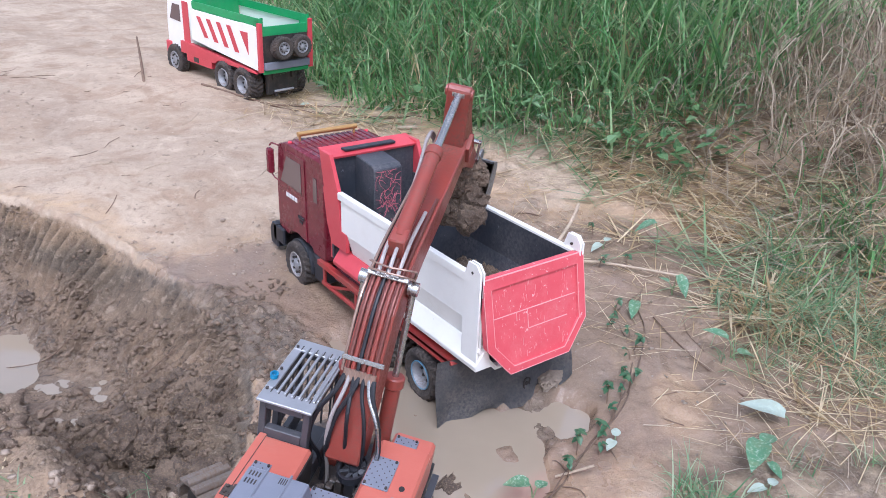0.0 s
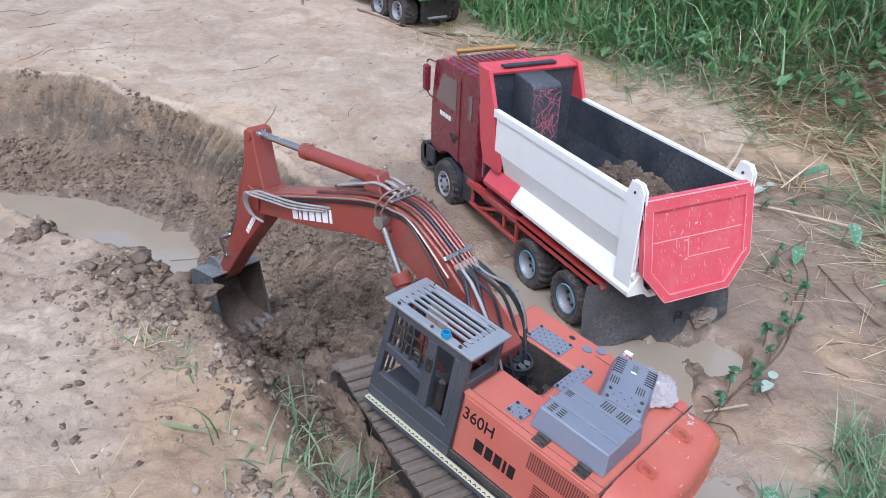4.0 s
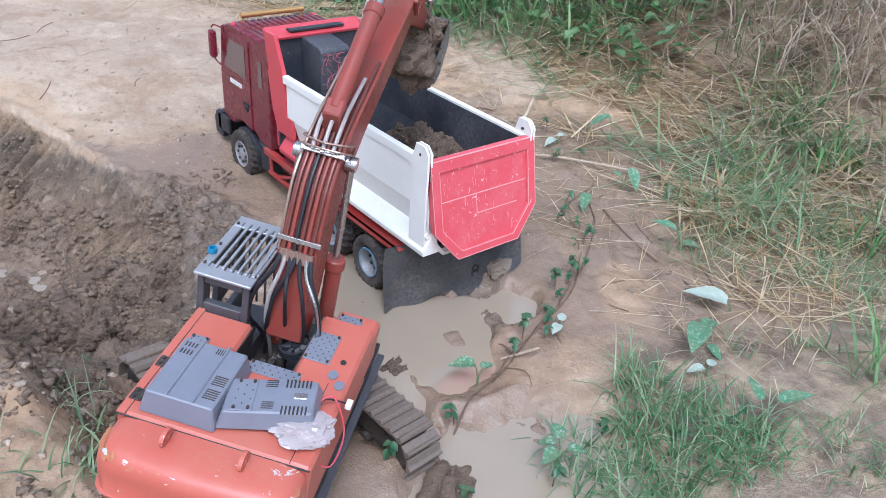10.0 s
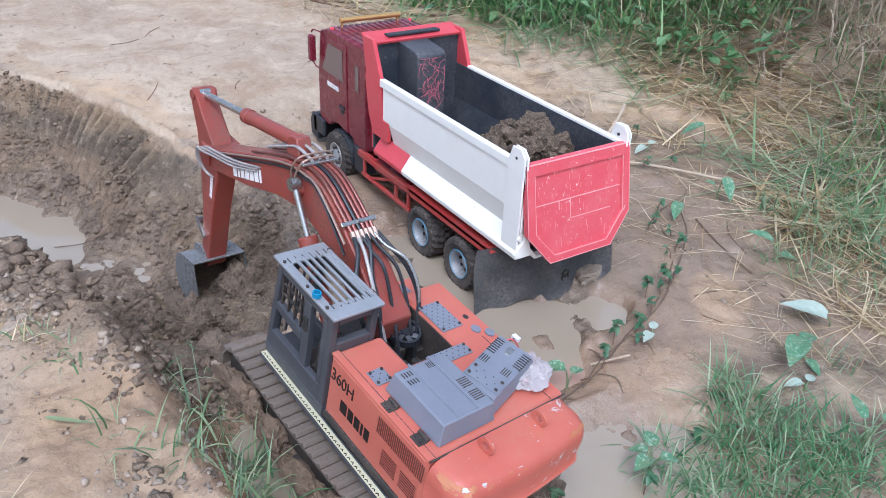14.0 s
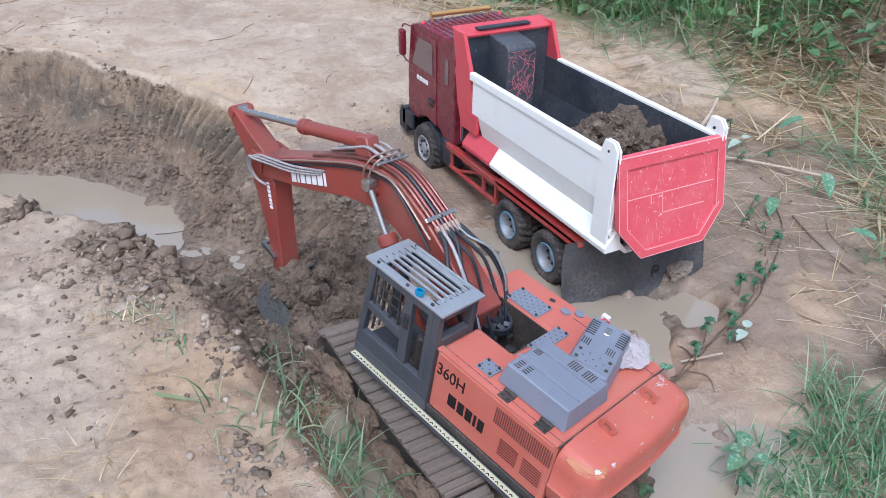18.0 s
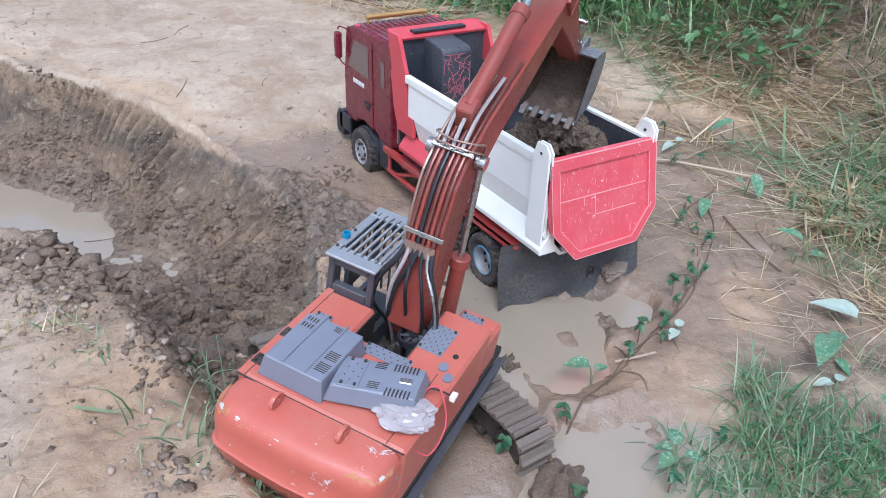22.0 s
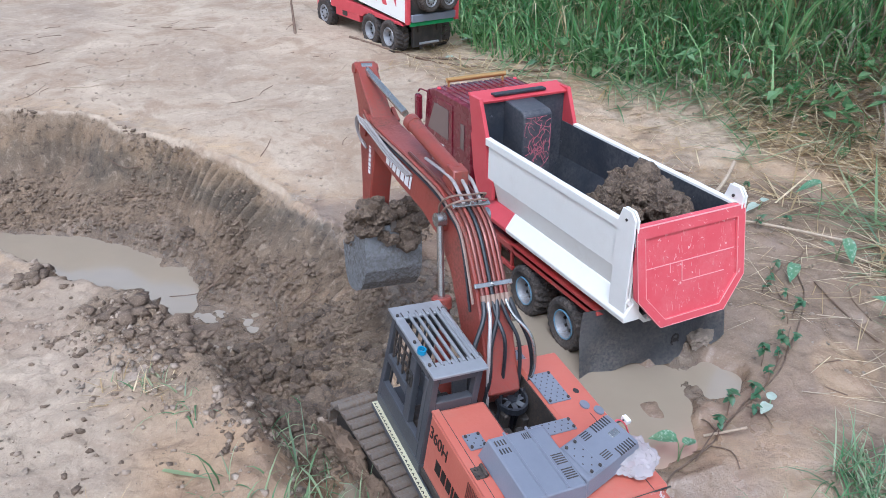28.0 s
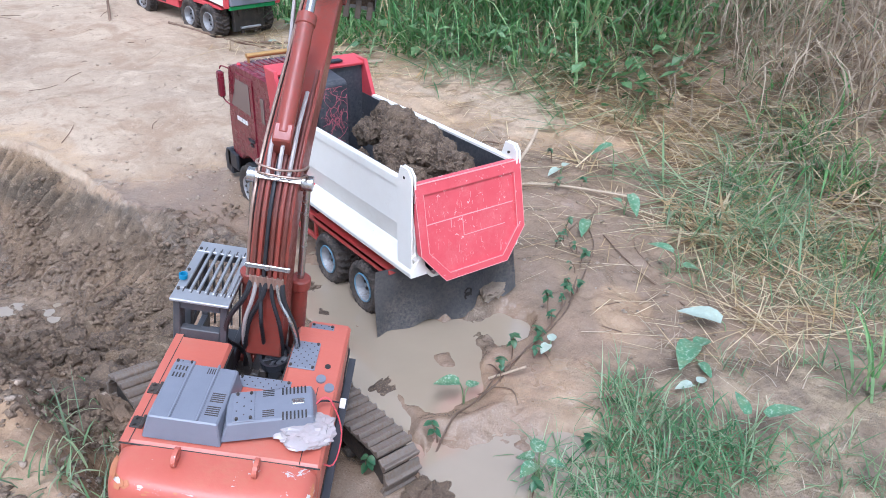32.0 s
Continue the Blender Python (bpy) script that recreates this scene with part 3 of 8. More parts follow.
def height(x, y, detail=True):
    x, y = np.asarray(x, float), np.asarray(y, float)
    back = 0.115 * sstep(y + 0.25 * x, 0.55, 1.45) + 0.05 * sstep(y, 1.5, 2.8)
    left = 0.125 * sstep(-x - 0.12 * np.clip(y, -1, 1), 0.68, 0.79) * (1 - sstep(y, 0.9, 1.4)) * (1 - sstep(-y, 0.8, 1.7))
    h = -0.012 + np.maximum(back, left)
    h = h + 0.3 * sstep(x - grass_line(y), 0.05, 0.9) + 0.25 * sstep(x - grass_line(y), 0.7, 3.0)
    h += 0.012 * fbm(x, y, 2.3, 3, 3) * sstep(np.hypot(x, y - 0.3), 0.2, 0.6)
    d, s = pit_edge(x, y)
    near = sstep(y - 0.9 * (-0.62 - x), 0.0, 0.55)
    w = inside(x, y, PIT_POOL) + 0.03 * fbm(x, y, 7, 3, 33)
    floor = np.minimum(-0.1 - 0.035 * sstep(y + 0.3 * (-0.6 - x), 0.35, 0.75), -0.1 - 0.065 * sstep(w, -0.32, 0.0)) - 0.022 * sstep(w, -0.02, 0.03)
    steep = sstep(-x, 0.56, 0.8)
    wall = (0.62 * sstep(d, -0.012, 0.1) + 0.38 * sstep(d, 0.05, 0.28)) * steep + np.clip((d + 0.01) / 0.2, 0, 1) ** 0.8 * (1 - steep)
    ribs = ((0.05 - 0.022 * steep) * (np.abs(np.sin(s * 98 + 1.4 * fbm(x, y, 4, 2, 35))) - 0.5) * (0.3 + 0.7 * sstep(x, -1.05, -0.8)) * sstep(fbm(x, y, 3, 2, 36), -0.4, 0.4) + 0.016 * vnoise(s, d * 0.2, 13, 5)) * sstep(d, 0.0, 0.025) * (1 - sstep(d, 0.17, 0.29))
    h = h * (1 - wall) + floor * wall + ribs * near * sstep(-w, 0.03, 0.14)
    pool = np.zeros_like(h)
    for i, q in enumerate(POOLS):
        pool = np.maximum(pool, basin(x, y, *q, seed=i))
    h = h * (1 - pool) + np.minimum(h, -0.047 + 0.013 * fbm(x, y, 13, 4, 11)) * pool
    sl = basin(x, y, -0.68, 0.72, 0.13, 0.19, 25, 12)
    h = h * (1 - sl) + np.minimum(h, PIT_WATER - 0.003 + 0.012 * fbm(x, y, 14, 3, 91)) * sl
    if detail:
        dug = sstep(d, -0.05, 0.04) + 0.7 * basin(x, y, -0.62, 0.18, 0.26, 0.16, 30, 3) + 0.5 * basin(x, y, -0.8, 0.3, 0.24, 0.16, -30, 5)
        dug = np.clip(dug, 0, 1)
        lump = np.abs(fbm(x, y, 20, 4, 2)) - 0.25
        spoil = np.clip(basin(x, y, -0.6, 0.3, 0.26, 0.32, 20, 3), 0, 1)
        face = sstep(d, -0.01, 0.02) * (1 - sstep(d, 0.13, 0.2))
        heap = np.clip(sstep(inside(x, y, SPOIL) + 0.05 * fbm(x, y, 7, 3, 71), -0.02, 0.05), 0, 1)
        dry_floor = 1 - 0.85 * sstep(-h, 0.135, 0.165)
        broken = np.clip(np.maximum(dug * (1 - 0.8 * face), 0.6 * heap), 0, 1) * dry_floor * (1 - 0.8 * sl)
        h += broken * (0.018 * clods(x, y, 34, 1) * sstep(fbm(x, y, 5, 2, 75), -0.5, 0.3) + 0.011 * clods(x, y, 75, 2) + 0.003 * clods(x, y, 150, 3)) + 0.008 * heap * fbm(x, y, 8, 2, 77)
        churn = sstep(inside(x, y, CHURN) + 0.03 * fbm(x, y, 9, 3, 81), -0.01, 0.04)
        h += churn * (0.012 + 0.012 * clods(x, y, 40, 4) + 0.006 * clods(x, y, 90, 5))
        slope = sstep(-x, 0.64, 0.68) * (1 - sstep(-x, 0.8, 0.9)) * (1 - sstep(y, 0.0, 0.15))
        h += slope * (0.008 * clods(x, y, 30, 6) + 0.004 * clods(x, y, 70, 7)) * sstep(fbm(x, y, 6, 2, 83), -0.3, 0.3)
        h += 0.0018 * clods(x, y, 110, 8) * sstep(fbm(x, y, 5, 2, 85), 0.1, 0.5) * (1 - broken)
        h += 0.006 * face * np.abs(fbm(x, y, 26, 3, 47)) + (0.006 + 0.01 * spoil) * lump * dug * (1 - 0.7 * face) * (1 - 0.8 * sstep(-h, 0.13, 0.17)) + 0.0045 * fbm(x, y, 28, 4, 6) * (0.22 + 0.78 * dug * (1 - face))
        h += 0.006 * np.clip(fbm(x, y, 8, 3, 9), 0, 1) + 0.016 * np.abs(fbm(x, y, 24, 3, 49)) * basin(x, y, -0.34, 0.52, 0.13, 0.32, 8, 4)
        h += 0.005 * np.abs(fbm(x, y, 13, 4, 45)) * sstep(x, 0.12, 0.2) * (1 - dug)
        h += 0.007 * np.abs(fbm(x, y, 22, 3, 63)) * sstep(-x, 0.64, 0.72) * (1 - dug) * (1 - sstep(y, 0.5, 0.9))
        h += 0.007 * fbm(x, y, 7, 3, 65) * sstep(x, 0.16, 0.3) * (1 - sstep(x, 0.9, 1.1))
        h -= 0.012 * basin(x, y, 0.4, -0.08, 0.06, 0.1, -35, 9)
    return h


def h_at(x, y):
    return float(height(np.array([x]), np.array([y]))[0])


def sheet():
    xs = np.concatenate([[-60, -25, -10, -5, -3.6], np.arange(-3.0, -1.4, 0.04), np.arange(-1.4, 0.8, 0.0045), np.arange(0.8, 1.0, 0.02), np.arange(1.0, 2.6, 0.05), [3.4, 6, 12, 25, 60]])
    ys = np.concatenate([[-60, -25, -10, -4, -2.2], np.arange(-1.6, -0.7, 0.04), np.arange(-0.7, 1.8, 0.0045), np.arange(1.8, 2.1, 0.02), np.arange(2.1, 4.0, 0.04), [4.6, 7, 12, 25, 60]])
    X, Y = np.meshgrid(xs, ys)
    Z = height(X, Y)
    nx, ny = len(xs), len(ys)
    co = np.stack([X, Y, Z], -1).reshape(-1, 3)
    i = (np.arange(ny - 1)[:, None] * nx + np.arange(nx - 1)).ravel()
    quads = np.stack([i, i + 1, i + 1 + nx, i + nx], -1)
    me = bpy.data.meshes.new("ground")
    me.vertices.add(len(co))
    me.vertices.foreach_set("co", co.ravel())
    me.loops.add(quads.size)
    me.loops.foreach_set("vertex_index", quads.ravel())
    me.polygons.add(len(quads))
    me.polygons.foreach_set("loop_start", np.arange(0, quads.size, 4))
    me.polygons.foreach_set("use_smooth", np.ones(len(quads), bool))
    me.update(calc_edges=True)
    x, y, z = co.T
    d = pit_edge(x, y)[0]
    low = 1 - sstep(z, -0.005, 0.05)
    heap = sstep(inside(x, y, SPOIL) + 0.06 * fbm(x, y, 8, 3, 71), -0.03, 0.06)
    churn = sstep(inside(x, y, CHURN) + 0.03 * fbm(x, y, 9, 3, 81), -0.02, 0.03)
    bank_mud = sstep(-x, 0.6, 0.66) * (1 - sstep(-x + 0.05 * fbm(x, y, 6, 3, 87), 0.72, 0.8)) * (1 - sstep(y, 0.05, 0.2))
    slurry = basin(x, y, -0.68, 0.74, 0.16, 0.2, 25, 12)
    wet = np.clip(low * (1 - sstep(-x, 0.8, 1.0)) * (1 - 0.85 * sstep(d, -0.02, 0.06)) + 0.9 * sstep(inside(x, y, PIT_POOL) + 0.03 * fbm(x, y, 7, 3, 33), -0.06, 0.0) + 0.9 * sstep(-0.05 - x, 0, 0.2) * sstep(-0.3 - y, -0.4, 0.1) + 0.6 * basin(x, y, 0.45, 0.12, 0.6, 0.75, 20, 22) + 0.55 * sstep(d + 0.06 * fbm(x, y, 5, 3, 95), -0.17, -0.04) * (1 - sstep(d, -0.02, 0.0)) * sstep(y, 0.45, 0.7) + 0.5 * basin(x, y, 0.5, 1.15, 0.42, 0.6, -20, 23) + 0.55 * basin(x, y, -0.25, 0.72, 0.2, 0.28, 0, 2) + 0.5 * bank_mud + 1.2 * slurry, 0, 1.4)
    # basin at 0.22, -0.55 is undug: painted dark as shade under the grass patch
    dug = np.clip(sstep(d, -0.01, 0.014) + 0.62 * heap + 0.6 * churn + 0.18 * bank_mud + 0.72 * basin(x, y, 0.22, -0.55, 0.36, 0.24, -20, 14) + 0.7 * basin(x, y, -0.34, 0.52, 0.13, 0.32, 8, 4), 0, 1)
    red = np.clip(sstep(x, -1.04, -0.86) * (1 - sstep(x, -0.6, -0.55)) * (1 - sstep(y, 0.25, 0.5)) * (0.6 + 0.4 * sstep(fbm(x, y, 5, 3, 61), -0.4, 0.3)) + basin(x, y, 0.28, -0.17, 0.13, 0.07, 40, 9), 0, 1)
    # litter under grass, its colour also standing for shade beneath the blades
    litter_shade = np.clip(sstep(x - grass_line(y), 0.02, 0.22) + 1.0 * basin(x, y, 0.2, -0.52, 0.34, 0.24, -20, 14), 0, 1)
    col = np.stack([wet, dug, red, litter_shade], -1)
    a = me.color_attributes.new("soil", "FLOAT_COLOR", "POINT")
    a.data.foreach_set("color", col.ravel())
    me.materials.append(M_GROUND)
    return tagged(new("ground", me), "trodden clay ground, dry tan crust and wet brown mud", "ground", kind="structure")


sheet()


def pond(name, cx, cy, rx, ry, z, turn, label):
    bm = bmesh.new()
    vs = [bm.verts.new((rx * math.cos(a), ry * math.sin(a), 0)) for a in np.linspace(0, 2 * math.pi, 40, endpoint=False)]
    bm.faces.new(vs)
    ob = part(name, bm, M_WATER)
    ob.matrix_basis = pose(cx, cy, z, 0, 0, turn)
    return tagged(ob, label, "puddle", kind="structure")


for i, (cx, cy, rx, ry, turn) in enumerate(POOLS):
    pond("water", cx, cy, rx * 1.15, ry * 1.15, WATER_Z - 0.0006 * i, turn, "shallow puddle of muddy brown water on clay")
pond("water", -1.35, 1.3, 1.1, 0.6, PIT_WATER - 0.004, -38, "murky grey-brown water in the bottom of the dug pit")

# ---- red and white dump truck ----
def wheel(name, parent, x, y, z, r, width, out, rim_mat, dual=False):
    """A lugged tyre with a deep dished rim; out is the side that faces outward (-1 or 1)."""
    bm = bmesh.new()
    w, lo = width / 2, r * 0.56
    # radius, axle position, whether the tread's lugs show there, their lag
    prof = [(lo, -0.8, 0, 0), (r * 0.8, -1.02, 0, 0), (r * 0.93, -0.98, 1, 3), (r, -0.8, 1, 2), (r, -0.45, 1, 1), (r, -0.05, 1, 0), (r, 0.05, 1, 2), (r, 0.45, 1, 3), (r, 0.8, 1, 4), (r * 0.93, 0.98, 1, 5), (r * 0.8, 1.02, 0, 0), (lo, 0.8, 0, 0)]
    n, rings = 88, []
    for k in range(n):
        a = 2 * math.pi * k / n
        ring = []
        for q, u, lug, lag in prof:
            q = q * (1.035 if (k + lag) % 4 < 2 else 0.955) if lug else q
            ring.append(bm.verts.new((u * w, q * math.cos(a), q * math.sin(a))))
        rings.append(ring)
    for k in range(n):
        p, q = rings[k], rings[(k + 1) % n]
        for i in range(len(prof) - 1):
            bm.faces.new((p[i], p[i + 1], q[i + 1], q[i]))
    bmesh.ops.recalc_face_normals(bm, faces=bm.faces[:])
    tyre = smooth(part("tyre", bm, M_RUBBER), 30)
    tyre.name = name
    tyre.parent = parent
    tyre.matrix_basis = pose(x, y, z)
    bm = bmesh.new()
    deep = 0.15 if dual else 0.62
    lathe(bm, [(lo * 1.02, w * 0.86), (lo * 0.95, w * 0.9), (lo * 0.86, w * 0.7), (lo * 0.8, w * deep), (lo * 0.5, w * deep - 0.002), (lo * 0.42, w * deep + 0.005), (lo * 0.2, w * deep + 0.007), (0, w * deep + 0.007)], 30, pose(0, 0, 0) if out > 0 else pose(0, 0, 0, 0, 0, 180), False)
    smooth(part("rim", bm, M_RIM, tyre, "dished metal rim"), 30)
    bm = bmesh.new()
    lathe(bm, [(lo * 1.03, w * 0.87), (lo * 1.0, w * 0.95), (lo * 0.94, w * 0.93), (lo * 0.93, w * 0.8)], 30, pose(0, 0, 0) if out > 0 else pose(0, 0, 0, 0, 0, 180), False)
    smooth(part("rim_edge", bm, rim_mat, tyre, "painted rim lip"), 30)
    for k in range(8):
        bm = bmesh.new()
        a = 2 * math.pi * k / 8
        px = out * (w * deep + 0.004)
        q = lo * 0.64
        cyl(bm, (px - out * 0.002, q * math.cos(a), q * math.sin(a)), (px + out * 0.0015, q * math.cos(a), q * math.sin(a)), lo * 0.11, 8)
        part("wheel_hole", bm, M_DARK, tyre)
    return tyre


def mirror_pts(pts):
    return [(-a, b) for a, b in pts]


def truck():
    T = thing("dump_truck", pose(0, 0, 0), "red and white model dump truck, maroon cab, in muddy puddle", "toy truck")
    R = 0.054
    for x, out in ((-0.112, -1), (0.112, 1)):
        wheel("front_wheel", T, x * 1.02, 0.714, 0.036, R * 1.05, 0.04, out, M_SILVER)
        for y in (0.163, 0.309):
            wheel("rear_wheel", T, x * 0.93, y, 0.016, R, 0.06, out, M_BLUE, True)
    # chassis
    bm = bmesh.new()
    for x in (-0.045, 0.045):
        bx(bm, (x - 0.008, 0.09, 0.055), (x + 0.008, 0.72, 0.085), 0.001)
    for y in (0.06, 0.22, 0.4, 0.6):
        bx(bm, (-0.045, y - 0.008, 0.06), (0.045, y + 0.008, 0.08), 0.001)
    part("chassis_frame", bm, M_CHASSIS, T, "mud-stained red chassis rails")
    for y, az in ((0.163, 0.016), (0.309, 0.016), (0.714, 0.036)):
        bm = bmesh.new()
        cyl(bm, (-0.1, y, az), (0.1, y, az), 0.009, 10)
        bmesh.ops.create_icosphere(bm, subdivisions=2, radius=0.022, matrix=Matrix.Translation((0, y, az)))
        part("axle", bm, M_DARK, T)
    for s in (-1, 1):
        bm = bmesh.new()
        bx(bm, (s * 0.122, 0.375, 0.074), (s * 0.108, 0.615, 0.088), 0.001)
        bx(bm, (s * 0.120, 0.378, 0.028), (s * 0.112, 0.6, 0.037), 0.001)
        for y in (0.385, 0.44, 0.59):
            bx(bm, (s * 0.119, y - 0.004, 0.03), (s * 0.113, y + 0.004, 0.08), 0.0005)
        prism(bm, [(0.45, 0.073), (0.455, 0.078), (0.56, 0.038), (0.555, 0.033)], s * 0.113, s * 0.118)
        for y in (0.39, 0.6):
            bx(bm, (s * 0.115, y - 0.005, 0.072), (s * 0.04, y + 0.005, 0.082), 0.0005)
        part("side_guard", bm, M_CHASSIS, T, "red welded side guard")
        bm = bmesh.new()
        prism(bm, [(0.365, 0.088), (0.375, 0.096), (0.07, 0.096), (0.066, 0.088)], s * 0.128, s * 0.075, w=0.001)
        prism(bm, [(0.365, 0.088), (0.375, 0.096), (0.07, 0.096), (0.074, 0.08), (0.36, 0.078)], s * 0.128, s * 0.125, w=0.0005)
        part("rear_fender", bm, M_CHASSIS, T, "flat red fender with bolts over the rear wheels")
        for y in (0.12, 0.19, 0.26, 0.33):
            bm = bmesh.new()
            cyl(bm, (s * 0.105, y, 0.096), (s * 0.105, y, 0.1), 0.004, 6)
            part("fender_bolt", bm, M_DARK, T)
    for s in (-1, 1):
        bm = bmesh.new()
        bx(bm, (s * 0.116, 0.596, 0.022), (s * 0.06, 0.646, 0.088), 0.004)
        part("battery_box", bm, M_BLACK, T, "black box behind the front wheel")
    bm = bmesh.new()
    cyl(bm, (-0.082, 0.42, 0.06), (-0.082, 0.57, 0.06), 0.022, 16, w=0.002)
    smooth(part("air_tank", bm, M_MAROON, T))
    # mud flaps
    def flap(x0, x1, y0, y1, skew, rise=0.0):
        bm = bmesh.new()
        n = 24
        g = [[None] * (n + 1) for _ in range(n + 1)]
        for i in range(n + 1):
            for j in range(n + 1):
                u, v = i / n, j / n
                x = x0 + (x1 - x0) * u + skew * (1 - v) * (1 - u)
                y = y0 + (y1 - y0) * u - 0.022 * (1 - v) ** 1.5 + (0.009 * math.sin(u * 7 + v * 3) + 0.005 * math.sin(u * 19 - v * 5)) * (1.15 - v)
                g[i][j] = bm.verts.new((x, y, -0.036 + rise * u * u + (0.134 - rise * u * u) * v + (0.005 * math.sin(7 * u) + 0.003 * math.sin(23 * u)) * (1 - v)))
        for i in range(n):
            for j in range(n):
                bm.faces.new((g[i][j], g[i + 1][j], g[i + 1][j + 1], g[i][j + 1]))
        bmesh.ops.solidify(bm, geom=bm.faces[:], thickness=0.0035)
        smooth(part("mud_flap", bm, M_FLAP, T, "scuffed black rubber mud flap"))
    flap(-0.152, 0.148, 0.075, 0.03, -0.012, 0.036)
    bm = bmesh.new()
    for z in (0.022, 0.012):
        lathe(bm, [(0.006, -0.001), (0.009, -0.001), (0.009, 0.001), (0.006, 0.001), (0.006, -0.001)], 12, Matrix.Translation((0.03, 0.024, z)) @ Matrix.Rotation(math.pi / 2, 4, "Z"))
    part("tow_ring", bm, M_DARK, T)

    # tipper bed: shell from outer and inner faces
    part("tipper_bed", prism(bmesh.new(), [(-0.085, 0.1), (0.085, 0.1), (0.085, 0.112), (-0.085, 0.112)], 0.012, 0.6, "y", 0.001), M_BEDIN, T, "open tipper bed, black inside with caked mud")
    for s in (-1, 1):
        bm = bmesh.new()
        prism(bm, [(s * 0.112, 0.2), (s * 0.117, 0.2), (s * 0.117, 0.276), (s * 0.112, 0.276)], 0.01, 0.5, "y", 0.0006)
        prism(bm, [(s * 0.117, 0.2), (s * 0.112, 0.205), (s * 0.086, 0.112), (s * 0.093, 0.112)], 0.01, 0.475, "y", 0.0006)
        side = part("bed_side", bm, M_WHITE, T, "white painted sheet-metal side")
        bm = bmesh.new()
        prism(bm, [(s * 0.12, 0.274), (s * 0.12, 0.29), (s * 0.107, 0.29), (s * 0.107, 0.283), (s * 0.115, 0.274)], 0.01, 0.51, "y", 0.0008)
        part("top_rail", bm, M_WHITE, side, "white folded top rail, chipped")
        bm = bmesh.new()
        prism(bm, [(s * 0.1065, 0.285), (s * 0.1095, 0.285), (s * 0.1095, 0.2), (s * 0.083, 0.114), (s * 0.08, 0.114), (s * 0.1065, 0.203)], 0.012, 0.56, "y")
        part("inner_lining", bm, M_BEDIN, side, "scraped black lining with dried mud")
        bm = bmesh.new()
        prism(bm, [(s * 0.126, 0.112), (s * 0.128, 0.122), (s * 0.106, 0.152), (s * 0.098, 0.152), (s * 0.09, 0.112)], -0.004, 0.4, "y", 0.0012)
        part("side_skirt", bm, M_WHITE, side, "white sloping lower skirt")
        bm = bmesh.new()
        prism(bm, [(s * 0.126, 0.112), (s * 0.128, 0.122), (s * 0.106, 0.152), (s * 0.098, 0.152), (s * 0.09, 0.112)], 0.401, 0.525, "y", 0.0012)
        prism(bm, [(0.50, 0.2), (0.51, 0.289), (0.545, 0.365), (0.592, 0.365), (0.575, 0.285), (0.58, 0.28), (0.565, 0.2), (0.545, 0.155), (0.478, 0.155), (0.477, 0.2)], s * 0.1185, s * 0.109, "x", 0.0008)
        part("front_corner", bm, M_BEDRED, side, "red front corner of the bed")
        bm = bmesh.new()
        pts = [(0.0, 0.118), (0.045, 0.118), (0.045, 0.29), (0.035, 0.318), (0.012, 0.318), (0.0, 0.305)]
        prism(bm, pts, s * 0.1235, s * 0.1195, "x", 0.0006)
        prism(bm, pts, s * 0.1165, s * 0.1125, "x", 0.0006)
        prism(bm, [(0.03, 0.118), (0.045, 0.118), (0.045, 0.29), (0.03, 0.29)], s * 0.1195, s * 0.1165, "x")
        part("rear_post", bm, M_WHITE, side, "white double-plate hinge post")
        bm = bmesh.new()
        cyl(bm, (s * 0.1242, 0.022, 0.3), (s * 0.11, 0.022, 0.3), 0.0028, 8)
        part("hinge_pin", bm, M_DARK, side)
    bm = bmesh.new()
    bx(bm, (-0.109, 0.555, 0.11), (0.109, 0.562, 0.352), 0.0008)
    part("bed_headboard", bm, M_BEDIN, T, "black headboard of the bed")
    bm = bmesh.new()
    prism(bm, [(0.548, 0.352), (0.6, 0.362), (0.6, 0.368), (0.546, 0.358)], -0.1165, 0.1165, "x", 0.0008)
    bx(bm, (-0.109, 0.563, 0.11), (0.109, 0.568, 0.356), 0.0008)
    canopy = part("canopy_lip", bm, M_BEDRED, T, "red sloping canopy lip")
    bm = bmesh.new()
    bx(bm, (-0.073, 0.556, 0.3625), (0.06, 0.575, 0.3675), 0.001)
    part("canopy_plate", bm, M_BLACK, canopy, "perforated black bracket")
    bm = bmesh.new()
    prism(bm, [(0.555, 0.115), (0.47, 0.115), (0.47, 0.338), (0.48, 0.346), (0.555, 0.354)], -0.049, 0.022, "x", 0.002)
    box = part("hoist_cover", bm, M_BEDIN, T, "black box cover of the hoist with red scribbles")
    bm = bmesh.new()
    rnd = random.Random(5)
    for k in range(60):
        p = Vector((rnd.uniform(-0.045, 0.018), 0.4692, rnd.uniform(0.15, 0.334)))
        a = rnd.choice((0.6, 1.1, 2.0, 2.6)) + rnd.uniform(-0.3, 0.3)
        pts = [p.copy()]
        for _ in range(rnd.randint(2, 4)):
            p = p + Vector((math.cos(a), 0, math.sin(a))) * rnd.uniform(0.008, 0.016)
            p.x, p.z = min(max(p.x, -0.046), 0.019), min(max(p.z, 0.125), 0.334)
            pts.append(p.copy())
            a += rnd.uniform(-0.9, 0.9)
        tube(bm, pts, 0.00055, 4, 1)
    part("scribble", bm, M_SCRIBBLE, box, "thin red scribbled lines")

    # tailgate
    bm = bmesh.new()
    out = [(-0.1195, 0.29), (-0.1195, 0.163), (-0.072, 0.106), (0.072, 0.106), (0.1195, 0.163), (0.1195, 0.29)]
    prism(bm, out, -0.012, -0.002, "y", 0.0012)
    gate = part("tailgate", bm, M_RED, T, "scratched red tailgate with chamfered lower corners")
    bm = bmesh.new()
